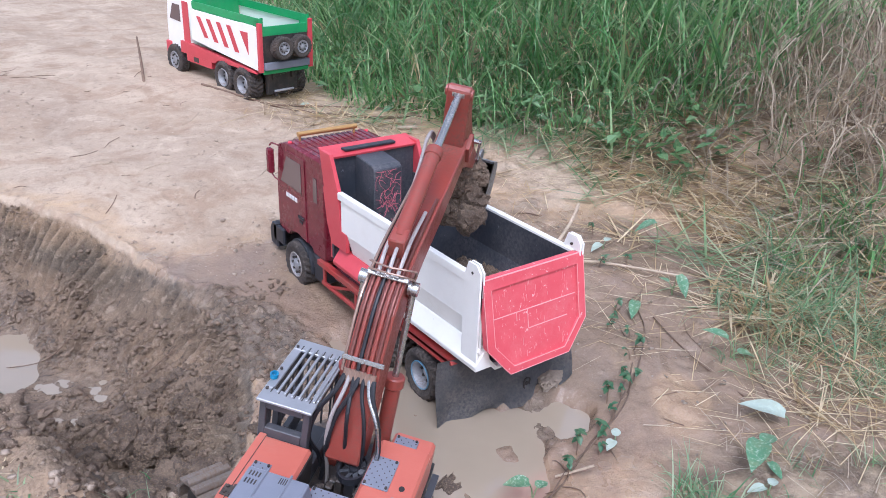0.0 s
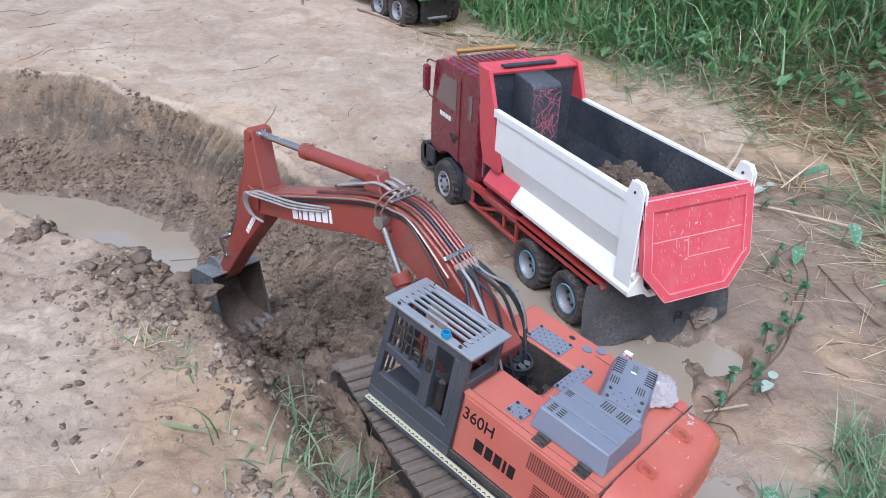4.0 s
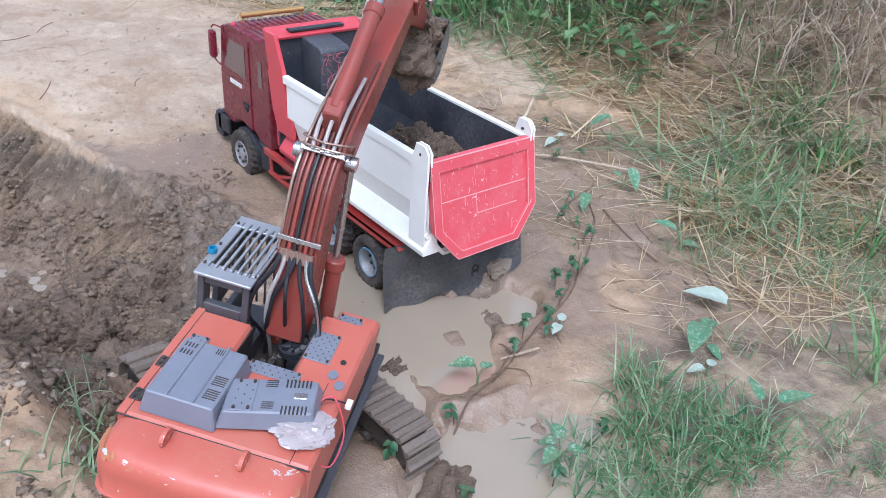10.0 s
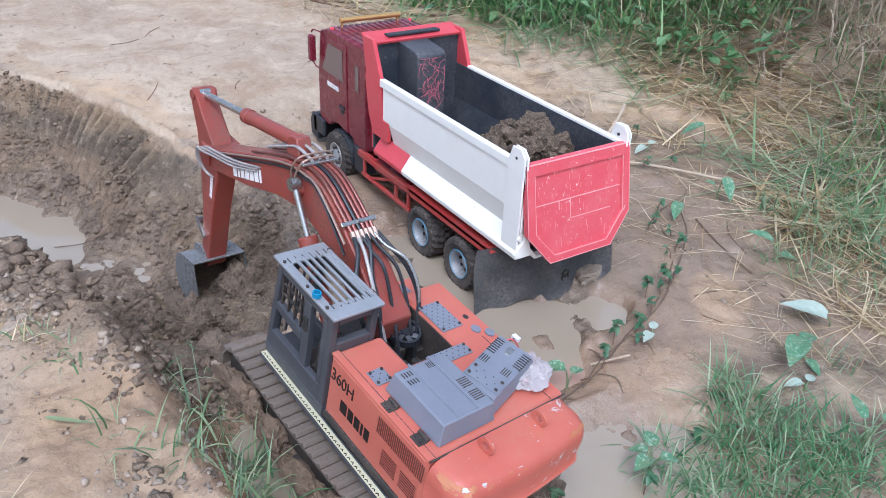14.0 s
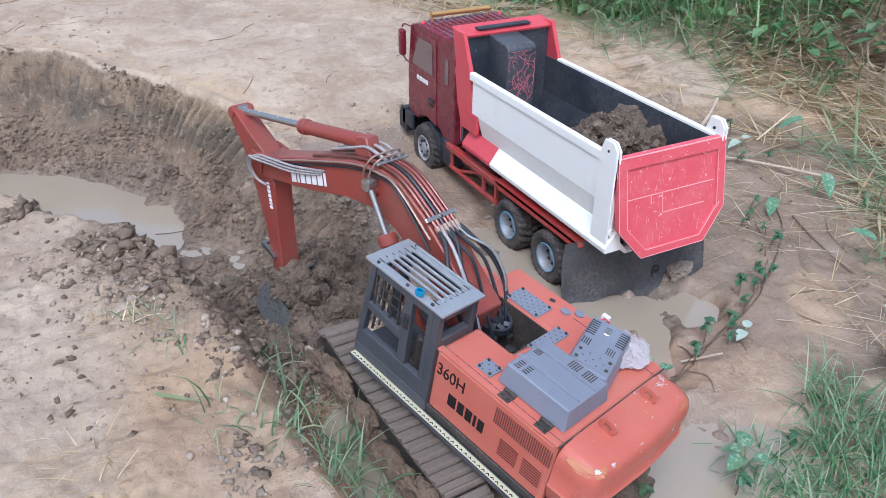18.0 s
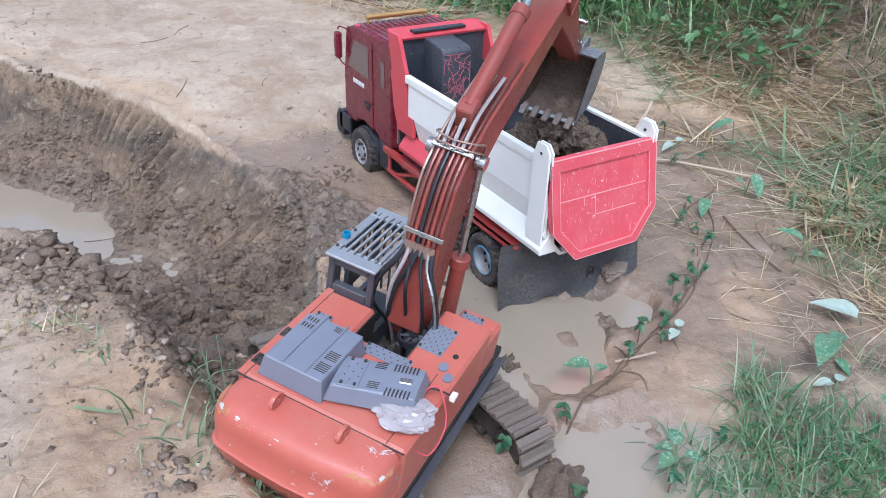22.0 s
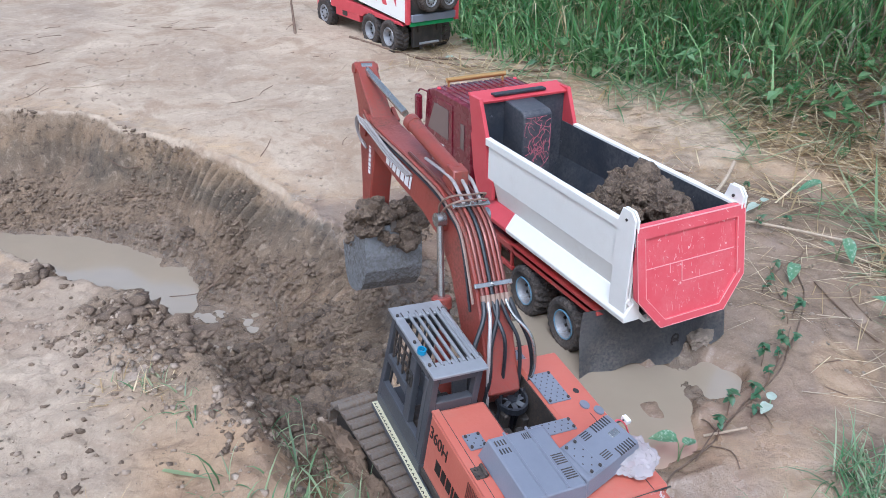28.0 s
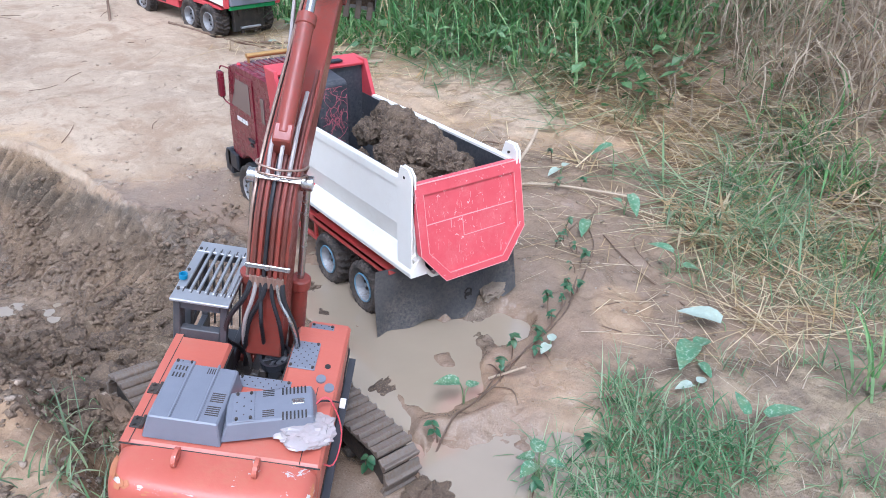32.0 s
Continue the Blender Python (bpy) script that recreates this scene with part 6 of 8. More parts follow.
# ---- parked green and white truck ----
def parked_truck():
    T = thing("dump_truck", pose(0.437, 1.945, 0.08, 1.5, 0, 10), "parked model dump truck, white with red stripes, green bed", "toy truck")
    R = 0.064
    for x, out in ((-0.108, -1), (0.108, 1)):
        wheel("front_wheel", T, x, 0.655, 0.093, R, 0.042, out, M_RIM)
        for y in (0.12, 0.26):
            wheel("rear_wheel", T, x * 0.94, y, 0.093, R, 0.064, out, M_RIM, True)
    bm = bmesh.new()
    for x in (-0.045, 0.045):
        bx(bm, (x - 0.008, 0.02, 0.12), (x + 0.008, 0.7, 0.15), 0.001)
    bx(bm, (-0.07, 0.03, 0.06), (0.07, 0.05, 0.15), 0.003)
    for x in (-0.03, 0.03):
        bx(bm, (x - 0.006, 0.03, 0.05), (x + 0.006, 0.045, 0.12), 0.002)
    part("chassis_frame", bm, M_DARK, T, "dark chassis rails")
    bm = bmesh.new()
    cyl(bm, (-0.045, 0.024, 0.075), (0.045, 0.024, 0.075), 0.005, 10)
    part("tow_bar", bm, M_RIM, T)
    for s in (-1, 1):
        bm = bmesh.new()
        prism(bm, [(0.33, 0.135), (0.6, 0.135), (0.6, 0.185), (0.34, 0.175), (0.05, 0.16), (0.03, 0.15), (0.31, 0.15)], s * 0.122, s * 0.1, "x", 0.001)
        bx(bm, (s * 0.12, 0.36, 0.105), (s * 0.1, 0.56, 0.14), 0.002)
        sk = part("side_skirt", bm, M_BEDRED, T, "red skirt above the wheels")
        bm = bmesh.new()
        bx(bm, (s * 0.1212, 0.46, 0.112), (s * 0.1202, 0.5, 0.132), 0.0005)
        part("skirt_window", bm, M_DARK, sk)
        bm = bmesh.new()
        prism(bm, [(0.012, 0.165), (0.5, 0.205), (0.5, 0.33), (0.012, 0.33)], s * 0.116, s * 0.121, "x", 0.001)
        side = part("bed_side", bm, M_WHITE, T, "white bed side with red slanting stripes")
        for k in range(5):
            bm = bmesh.new()
            y = 0.12 + k * 0.075
            lo = 0.19 + k * 0.006
            if k == 0:
                pts = [(0.075, 0.3), (0.13, 0.3), (0.075, 0.215)]
            else:
                pts = [(y + 0.0, 0.308), (y + 0.031, 0.308), (y - 0.024, lo + 0.016), (y - 0.055, lo + 0.016)]
            prism(bm, pts, s * 0.1212, s * 0.122, "x")
            part("stripe", bm, M_BEDRED, side, "red slanting stripe")
        bm = bmesh.new()
        bx(bm, (s * 0.123, -0.002, 0.16), (s * 0.105, 0.014, 0.345), 0.002)
        part("rear_post", bm, M_BEDRED, T, "red rear post")
        bm = bmesh.new()
        bx(bm, (s * 0.112, 0.014, 0.33), (s * 0.106, 0.5, 0.36), 0.001)
        prism(bm, [(0.0, 0.3), (0.05, 0.3), (0.05, 0.345), (0.0, 0.365)], s * 0.112, s * 0.1, "x", 0.001)
        part("bed_lining", bm, M_GREEN, T, "bright green bed lining")
    bm = bmesh.new()
    bx(bm, (-0.106, 0.012, 0.2), (0.106, 0.5, 0.21), 0.001)
    bx(bm, (-0.106, 0.49, 0.2), (0.106, 0.5, 0.37), 0.001)
    bx(bm, (-0.106, 0.004, 0.295), (0.106, 0.012, 0.33), 0.001)
    bx(bm, (-0.104, 0.0, 0.15), (0.104, 0.012, 0.165), 0.002)
    part("bed_floor", bm, M_GREEN, T, "green bed floor and tail lip")
    bm = bmesh.new()
    bx(bm, (-0.104, 0.004, 0.165), (0.104, 0.012, 0.295), 0.001)
    part("tail_panel", bm, M_DARK, T)
    bm = bmesh.new()
    bx(bm, (-0.104, -0.012, 0.168), (0.104, 0.003, 0.196), 0.002)
    part("rear_bumper", bm, M_GREY, T, "grey metal rear bumper")
    for x in (-0.034, 0.052):
        w = wheel("spare_wheel", T, x, -0.022, 0.25, 0.043, 0.036, 1, M_RIM)
        w.matrix_basis = pose(x, -0.022, 0.25, 0, 0, -90)
    bm = bmesh.new()
    prism(bm, [(0.53, 0.14), (0.53, 0.345), (0.545, 0.36), (0.68, 0.36), (0.705, 0.345), (0.72, 0.24), (0.72, 0.12), (0.7, 0.115), (0.6, 0.14)], -0.112, 0.112, "x", 0.004)
    cab = smooth(part("cab", bm, M_WHITE, T, "white cab"), 40)
    for s in (-1, 1):
        bm = bmesh.new()
        bx(bm, (s * 0.1135, 0.53, 0.15), (s * 0.1115, 0.58, 0.35), 0.0008)
        part("cab_stripe", bm, M_BEDRED, cab, "red rear strip of the cab")
        bm = bmesh.new()
        prism(bm, [(0.6, 0.26), (0.6, 0.33), (0.66, 0.33), (0.69, 0.265)], s * 0.1125, s * 0.1135, "x", 0.0003)
        part("door_window", bm, M_GLASS, cab)
        bm = bmesh.new()
        bx(bm, (s * 0.118, 0.69, 0.1), (s * 0.1, 0.735, 0.165), 0.003)
        part("bumper_corner", bm, M_BEDRED, T)
        bm = bmesh.new()
        arch = [(0.655 - 0.066 * math.cos(math.pi * k / 10), 0.09 + 0.066 * math.sin(math.pi * k / 10)) for k in range(11)]
        inner = [(0.655 + (p - 0.655) * 0.88, 0.09 + (q - 0.09) * 0.88) for p, q in arch]
        prism(bm, arch + inner[::-1], s * 0.122, s * 0.08, "x", 0.0006)
        part("front_fender", bm, M_BLACK, T)
    bm = bmesh.new()
    bx(bm, (-0.112, 0.715, 0.1), (0.112, 0.74, 0.16), 0.004)
    part("front_bumper", bm, M_BEDRED, T)
    return T


parked_truck()


# ---- plants ----
def blade(V, F, base, d, length, width, droop, seg=4):
    """A tapering, bending blade added to vertex and face lists."""
    side = Vector((-d[1], d[0], 0)).normalized() * width
    up, out = Vector((0, 0, 1)), Vector((d[0], d[1], 0))
    p, a, n0 = Vector(base), d[2], len(V)
    for i in range(seg + 1):
        w = side * (1 - (i / seg) ** 1.6) * (0.6 + 0.4 * min(1, i / seg * 3)) if i < seg else side * 0.03
        V.append(tuple(p - w))
        V.append(tuple(p + w))
        p = p + (out * math.cos(a) + up * math.sin(a)) * (length / seg)
        a -= droop * (0.4 + i / seg)
    for i in range(seg):
        k = n0 + 2 * i
        F.append((k, k + 1, k + 3, k + 2))


def blades_mesh(name, material, items, seg=4):
    V, F = [], []
    for it in items:
        blade(V, F, *it, seg=seg)
    me = bpy.data.meshes.new(name)
    me.from_pydata(V, [], F)
    me.materials.append(material)
    me.polygons.foreach_set("use_smooth", [True] * len(me.polygons))
    return new(name, me)


rg = np.random.RandomState(21)


def spread(n, x0, x1, y0, y1, keep=None):
    out = []
    while len(out) < n:
        x, y = rg.uniform(x0, x1, 4000), rg.uniform(y0, y1, 4000)
        ok = np.ones(4000, bool) if keep is None else keep(x, y)
        out += list(zip(x[ok], y[ok]))
    out = out[:n]
    z = height(np.array([p[0] for p in out]), np.array([p[1] for p in out]))
    return [(x, y, h) for (x, y), h in zip(out, z)]


def bank(lo, hi, lump=0.0, seed=0):
    def keep(x, y):
        d = x - grass_line(y) + 0.12 * fbm(x, y, 3, 2, 15)
        ok = (d > lo) & (d < hi)
        if lump:
            ok &= fbm(x, y, 2.2, 2, seed) > lump
        return ok
    return keep


def blade_items(places, h, w, droop, lean=(0.9, 1.5), sink=0.01):
    out = []
    for x, y, z in places:
        a = rg.uniform(0, 2 * math.pi)
        out.append(((x, y, z - sink), (math.cos(a), math.sin(a), rg.uniform(*lean)), rg.uniform(*h), rg.uniform(*w), rg.uniform(*droop)))
    return out


tag = lambda ob, label, cat: tagged(ob, label, cat, kind="stuff")
tag(blades_mesh("tall_grass", M_TALL, blade_items(spread(4300, 0.75, 2.6, 0.7, 4.2, bank(0.26, 1.3)), (0.25, 0.8), (0.0025, 0.0068), (0.1, 0.7), (0.6, 1.5)), 6), "tall green grass thicket on the bank", "grass")
tag(blades_mesh("tall_grass", M_TALL, blade_items(spread(3300, 0.6, 2.2, 0.8, 3.6, bank(0.0, 0.5)), (0.1, 0.32), (0.002, 0.0065), (0.1, 0.8), (0.4, 1.5))), "shorter green grass at the foot of the bank", "grass")
tag(blades_mesh("tall_grass", M_TALL, blade_items(spread(240, 1.1, 2.4, -0.6, 0.7, bank(0.2, 1.2)), (0.1, 0.32), (0.002, 0.006), (0.2, 0.9), (0.4, 1.4)), 6), "green blades among the dead grass", "grass")
tag(blades_mesh("dead_stalks", M_DRY, blade_items(spread(650, 0.75, 2.4, 0.7, 3.8, bank(0.15, 0.9, 0.0, 33)), (0.2, 0.55), (0.0014, 0.004), (0.2, 1.1), (0.4, 1.4)), 5), "brown dead stems standing among the tall grass", "dry grass")
tag(blades_mesh("dead_stalks", M_STALK, blade_items(spread(1600, 1.45, 2.6, -0.3, 0.95, bank(0.38, 1.5)), (0.25, 0.7), (0.001, 0.0038), (0.3, 1.2), (0.5, 1.5)), 6), "tall drooping clump of dead grey-brown grass", "dry grass")
tag(blades_mesh("dead_stalks", M_STALK, blade_items(spread(1900, 0.9, 2.4, -0.6, 1.5, bank(0.0, 0.9, -0.2, 31)), (0.1, 0.45), (0.0012, 0.0042), (0.0, 0.5), (-0.1, 0.45), -0.006)), "tangled dead grey-brown grass stalks lying on the bank", "dry grass")
tag(blades_mesh("dead_stalks", M_DRY, blade_items(spread(1300, 0.75, 2.2, -0.5, 3.2, bank(-0.02, 0.8)), (0.1, 0.4), (0.0012, 0.004), (0.0, 0.6), (-0.1, 0.7), -0.004)), "dry straw-coloured stalks among the grass", "dry grass")
tag(blades_mesh("straw", M_DRY, blade_items(spread(2300, 0.3, 1.6, -0.6, 2.1, bank(-0.35, 0.35, -0.1, 41)), (0.08, 0.32), (0.0014, 0.0042), (-0.05, 0.15), (-0.02, 0.2), -0.006), 3), "scattered dry straw lying on the mud", "straw")
tag(blades_mesh("straw", M_DRY, blade_items(spread(420, 0.15, 0.8, 0.75, 1.9, bank(-0.55, -0.1, -0.1, 45)), (0.05, 0.2), (0.0008, 0.0024), (-0.08, 0.1), (-0.02, 0.15), -0.004), 3), "straw and stems strewn on the clay before the bank", "straw")
tag(blades_mesh("straw", M_DRY, blade_items(spread(420, 0.2, 0.95, -0.5, 0.9, bank(-0.75, -0.3, 0.0, 43)), (0.03, 0.14), (0.0006, 0.0016), (-0.08, 0.1), (-0.02, 0.15), -0.004), 2), "thin straw on wet clay", "straw")
tag(blades_mesh("cut_grass", M_GRASS, blade_items(spread(850, 0.4, 1.6, -0.35, 1.9, bank(-0.3, 0.4, 0.05, 47)), (0.08, 0.3), (0.001, 0.0046), (-0.05, 0.3), (-0.05, 0.5), -0.006), 4), "trodden green grass stems at the edge of the mud", "grass")


def mat_area(x, y):
    u, v = (x - 0.88) / 0.24, (y + 0.16) / 0.32
    return u * u + v * v + 0.9 * fbm(x, y, 6, 3, 55) < 0.8


tag(blades_mesh("grass_mat", M_GRASS, blade_items(spread(600, 0.6, 1.25, -0.55, 0.25, mat_area), (0.05, 0.18), (0.001, 0.0032), (0.1, 1.0), (0.0, 1.2))), "tangled mat of green grass at the edge of the mud", "grass")
tag(blades_mesh("grass_mat", M_DRY, blade_items(spread(800, 0.6, 1.25, -0.55, 0.25, mat_area), (0.06, 0.2), (0.001, 0.0028), (0.0, 0.6), (-0.05, 0.6))), "straw in the mat of grass", "dry grass")
for cx, cy, n in ((1.2, -0.1, 60), (0.9, -0.03, 26), (0.87, -0.37, 36), (1.05, 0.12, 20), (1.3, 0.1, 50), (0.41, -0.61, 30)):
    items = []
    for k in range(n):
        a, px, py = rg.uniform(0, 2 * math.pi), rg.normal(0, 0.035), rg.normal(0, 0.035)
        items.append(((px, py, -0.01), (math.cos(a), math.sin(a), rg.uniform(0.8, 1.5)), rg.uniform(0.08, 0.24), rg.uniform(0.0014, 0.0038), rg.uniform(0.2, 0.8)))
    ob = blades_mesh("grass_tuft", M_TALL, items)
    ob.matrix_basis = pose(cx, cy, h_at(cx, cy))
    tagged(ob, "upright tuft of bright green grass on the bank", "grass", "grass tufts on the bank", "stuff")
tag(blades_mesh("straw", M_DRY, blade_items(spread(170, 0.36, 0.75, -0.5, -0.2, lambda x, y: ((x - 0.55) / 0.16) ** 2 + ((y + 0.35) / 0.11) ** 2 < 1), (0.06, 0.2), (0.0008, 0.0022), (-0.05, 0.15), (-0.02, 0.2), -0.004), 3), "bunch of pale straw lying on wet clay", "straw")


def clump_area(x, y):
    u, v = (x - 0.0) / 0.2, (y + 0.47) / 0.165
    return u * u + v * v + 1.1 * fbm(x, y, 9, 3, 51) < 0.75


tag(blades_mesh("fine_grass", M_LUSH, blade_items(spread(1250, -0.25, 0.4, -0.75, -0.25, clump_area), (0.05, 0.13), (0.0008, 0.0021), (0.2, 1.3), (0.2, 1.5))), "fine bright green grass patch by the puddle", "grass")
tag(blades_mesh("fine_grass", M_GRASS, blade_items(spread(2000, 0.15, 1.0, -0.75, -0.1, lambda x, y: (fbm(x, y, 7, 3, 57) > 0.1) & (x > 0.1 - y * 0.2 + 0.9 * (y + 0.5))), (0.03, 0.11), (0.0006, 0.0018), (0.05, 0.8), (0.1, 1.3))), "sparse green grass on mud", "grass")
tag(blades_mesh("fine_grass", M_GRASS, blade_items(spread(1300, 0.6, 1.9, -0.6, 1.3, lambda x, y: (fbm(x, y, 5, 2, 61) > 0.25) & (x > grass_line(y) - 0.1)), (0.05, 0.2), (0.0012, 0.004), (0.1, 0.8), (0.1, 1.4))), "green grass tufts beside the straw", "grass")
tag(blades_mesh("fine_grass", M_STALK, blade_items(spread(900, 0.1, 1.0, -0.75, -0.25, lambda x, y: fbm(x, y, 6, 2, 58) > 0.0), (0.03, 0.1), (0.0005, 0.0014), (0.0, 0.7), (-0.02, 0.8))), "withered grass stems in the grass patch", "dry grass")
tag(blades_mesh("fine_grass", M_DRY, blade_items(spread(900, -1.0, -0.62, -0.4, 0.35, lambda x, y: (fbm(x, y, 7, 2, 67) > 0.22) & (inside(x, y, PIT) < -0.14)), (0.03, 0.09), (0.0006, 0.0017), (0.0, 0.6), (-0.02, 0.6))), "withered grass wisps on dry clay", "dry grass")


def leaf_mesh(bm, base, yaw, pitch, length, width, fold=0.25, curl=0.5, seg=6):
    """A pointed leaf with a folded midrib, curling to its tip."""
    p, a = Vector(base), radians(pitch)
    out, side = Vector((math.cos(radians(yaw)), math.sin(radians(yaw)), 0)), Vector((-math.sin(radians(yaw)), math.cos(radians(yaw)), 0))
    rows = []
    for i in range(seg + 1):
        u = i / seg
        w = width * 0.5 * max(0.02, math.sin(math.pi * min(1, 0.12 + 0.88 * u) ** 0.75)) if i < seg else width * 0.01
        nrm = -out * math.sin(a) + Vector((0, 0, 1)) * math.cos(a)
        lift = nrm * w * fold * (1 + 0.25 * math.sin(7 * u))
        rows.append([bm.verts.new(p - side * w + lift), bm.verts.new(p - side * w * 0.5 + lift * 0.35), bm.verts.new(p), bm.verts.new(p + side * w * 0.5 + lift * 0.35), bm.verts.new(p + side * w + lift)])
        p = p + (out * math.cos(a) + Vector((0, 0, 1)) * math.sin(a)) * (length / seg)
        a -= curl / seg
    for r, q in zip(rows, rows[1:]):
        for k in range(4):
            bm.faces.new((r[k], r[k + 1], q[k + 1], q[k]))
    return bm


def plant(x, y, leaves, label, mat=None, name="broadleaf_plant", cat="plant", group=""):
    """leaves: (height, reach, yaw, pitch, length, width)."""
    z = h_at(x, y)
    P = thing(name, pose(x, y, z), label, cat, group)
    for h, reach, yaw, pitch, ln, wd in leaves:
        c, s = math.cos(radians(yaw)), math.sin(radians(yaw))
        part("stem", tube(bmesh.new(), [(0, 0, -0.01), (reach * 0.3 * c, reach * 0.3 * s, h * 0.6), (reach * c, reach * s, h)], 0.0011, 5, 3), M_GRASS, P)
        smooth(part("leaf", leaf_mesh(bmesh.new(), (reach * c, reach * s, h), yaw, pitch, ln, wd), mat or M_LEAF, P), 60)
    return P


plant(0.385, -0.33, [(0.02, 0.012, 120, 12, 0.085, 0.05)], "pale silvery broad leaf standing in the mud", M_PALELEAF)
plant(0.51, -0.11, [(0.045, 0.012, 130, 25, 0.06, 0.034), (0.012, 0.015, -30, -5, 0.045, 0.03)], "broad green leaf with a darker one below")
plant(0.252, -0.35, [(0.045, 0.014, 205, 5, 0.085, 0.042), (0.02, 0.02, 10, 0, 0.05, 0.03), (0.012, 0.03, 250, 0, 0.04, 0.02)], "broad glossy green leaf beside the grass patch")
plant(0.18, -0.42, [(0.02, 0.01, 160, 5, 0.035, 0.02), (0.015, 0.01, 20, 0, 0.03, 0.018)], "small pale leaves on mud", M_PALELEAF)
plant(0.14, -0.55, [(0.05, 0.02, -20, 10, 0.07, 0.026), (0.04, 0.02, 60, 20, 0.05, 0.02)], "long green leaf in the grass")
plant(0.75, 0.31, [(0.1, 0.012, 150, -15, 0.065, 0.036), (0.03, 0.02, 40, 0, 0.04, 0.02)], "tall-stemmed broad green leaf")
plant(0.6, 0.13, [(0.06, 0.01, 260, -40, 0.06, 0.034), (0.03, 0.016, 90, 10, 0.03, 0.016)], "hanging broad green leaf on a thin stem")
plant(0.49, 0.15, [(0.03, 0.012, 215, -10, 0.06, 0.028)], "broad green leaf lying low")
plant(0.66, 0.42, [(0.02, 0.012, 190, 0, 0.05, 0.025), (0.02, 0.012, 20, 5, 0.04, 0.02)], "cut pale green leaves in the straw", M_PALELEAF)
plant(0.7, 2.03, [(0.02, 0.01, 160, 5, 0.08, 0.045)], "wilted pale leaf on clay", M_PALELEAF)
plant(0.5, 1.86, [(0.012, 0.01, 170, 0, 0.05, 0.03)], "pale green leaf on clay", M_PALELEAF)
plant(0.76, 1.66, [(0.02, 0.01, 200, 0, 0.07, 0.035), (0.02, 0.01, 80, 10, 0.05, 0.03)], "flat green leaves at the edge of the grass")
for x, y, sc, n in ((-0.24, -0.25, 1.0, 3), (-0.01, -0.16, 1.0, 4), (0.05, -0.155, 0.9, 3), (0.14, -0.09, 1.0, 4), (0.217, -0.08, 1.0, 4), (0.252, -0.06, 0.8, 3), (0.33, 0.01, 1.0, 4), (0.35, 0.11, 0.8, 3), (0.43, 0.16, 0.9, 3),
                    (-0.2, -0.43, 0.9, 3), (-0.31, -0.37, 0.9, 3), (-0.385, -0.27, 1.0, 3), (-0.07, -0.2, 0.9, 3), (-0.06, -0.4, 0.9, 3), (0.55, 0.33, 0.8, 3), (0.62, 0.3, 0.9, 3), (0.7, 0.5, 0.9, 3), (0.02, -0.185, 0.7, 2), (0.085, -0.125, 0.6, 3), (0.115, -0.13, 0.7, 2), (0.175, -0.095, 0.6, 3), (0.245, -0.045, 0.7, 3), (0.295, -0.01, 0.6, 3), (0.365, 0.055, 0.7, 3), (0.39, 0.125, 0.6, 2)):
    r0 = rg.uniform(0, 360)
    z, tall = h_at(x, y), 0.046 * sc * rg.uniform(0.7, 1.25)
    bend = Vector((rg.uniform(-0.012, 0.012), rg.uniform(-0.012, 0.012), tall))
    P = thing("seedling", pose(x, y, z), "thin-stemmed seedling with a whorl of dark green leaves", "plant", "seedlings in the mud")
    part("stem", tube(bmesh.new(), [(0, 0, -0.01), (bend.x * 0.2, bend.y * 0.2, tall * 0.5), tuple(bend)], 0.0011, 5, 3), M_TWIG, P)
    for k in range(n + 3):
        low = bend * (1 if k < n else rg.uniform(0.5, 0.9))
        smooth(part("leaf", leaf_mesh(bmesh.new(), low, r0 + 360 / (n + 3) * k * 2 + rg.uniform(-25, 25), rg.uniform(-45, 25), 0.017 * sc * rg.uniform(0.7, 1.2), 0.012 * sc), M_SEED, P), 60)
plant(-0.15, -0.2, [(0.045, 0.008, 150, 10, 0.045, 0.03), (0.03, 0.01, 10, 0, 0.03, 0.02)], "larger green leaf on a stem in the wet mud")
plant(-0.17, -0.41, [(0.05, 0.012, 190, 5, 0.036, 0.024), (0.055, 0.01, 60, 10, 0.034, 0.024), (0.045, 0.01, -40, 0, 0.03, 0.02), (0.05, 0.01, 120, -10, 0.03, 0.022)], "mottled green leaves on a stem in wet mud")
plant(0.06, -0.185, [(0.02, 0.008, 200, 0, 0.03, 0.02), (0.018, 0.008, 40, 10, 0.026, 0.018)], "small pale leaves in wet mud", M_PALELEAF)

# small-leaved herbs along the foot of the bank
V, F = [], []
for x, y, z in spread(1000, 0.5, 1.9, 0.55, 3.4, bank(-0.06, 0.6, -0.1, 53)):
    a = rg.uniform(0, 2 * math.pi)
    hgt = rg.uniform(0.01, 0.14)
    l, w = rg.uniform(0.03, 0.08), rg.uniform(0.009, 0.02)
    p, t = rg.uniform(-0.5, 0.6), rg.uniform(-0.5, 0.5)
    o, sd = Vector((math.cos(a) * math.cos(p), math.sin(a) * math.cos(p), math.sin(p))), Vector((-math.sin(a), math.cos(a), t)).normalized()
    b, k = Vector((x, y, z + hgt)), len(V)
    nz = o.cross(sd) * w * 0.4
    V += [tuple(b), tuple(b + o * l * 0.4 + sd * w + nz), tuple(b + o * l * 0.45), tuple(b + o * l * 0.4 - sd * w + nz), tuple(b + o * l)]
    F += [(k, k + 2, k + 1), (k, k + 3, k + 2), (k + 1, k + 2, k + 4), (k + 2, k + 3, k + 4)]
me = bpy.data.meshes.new("herbs")
me.from_pydata(V, [], F)
me.materials.append(M_HERB)
tag(new("herbs", me), "low leafy green herbs at the foot of the bank", "plants")

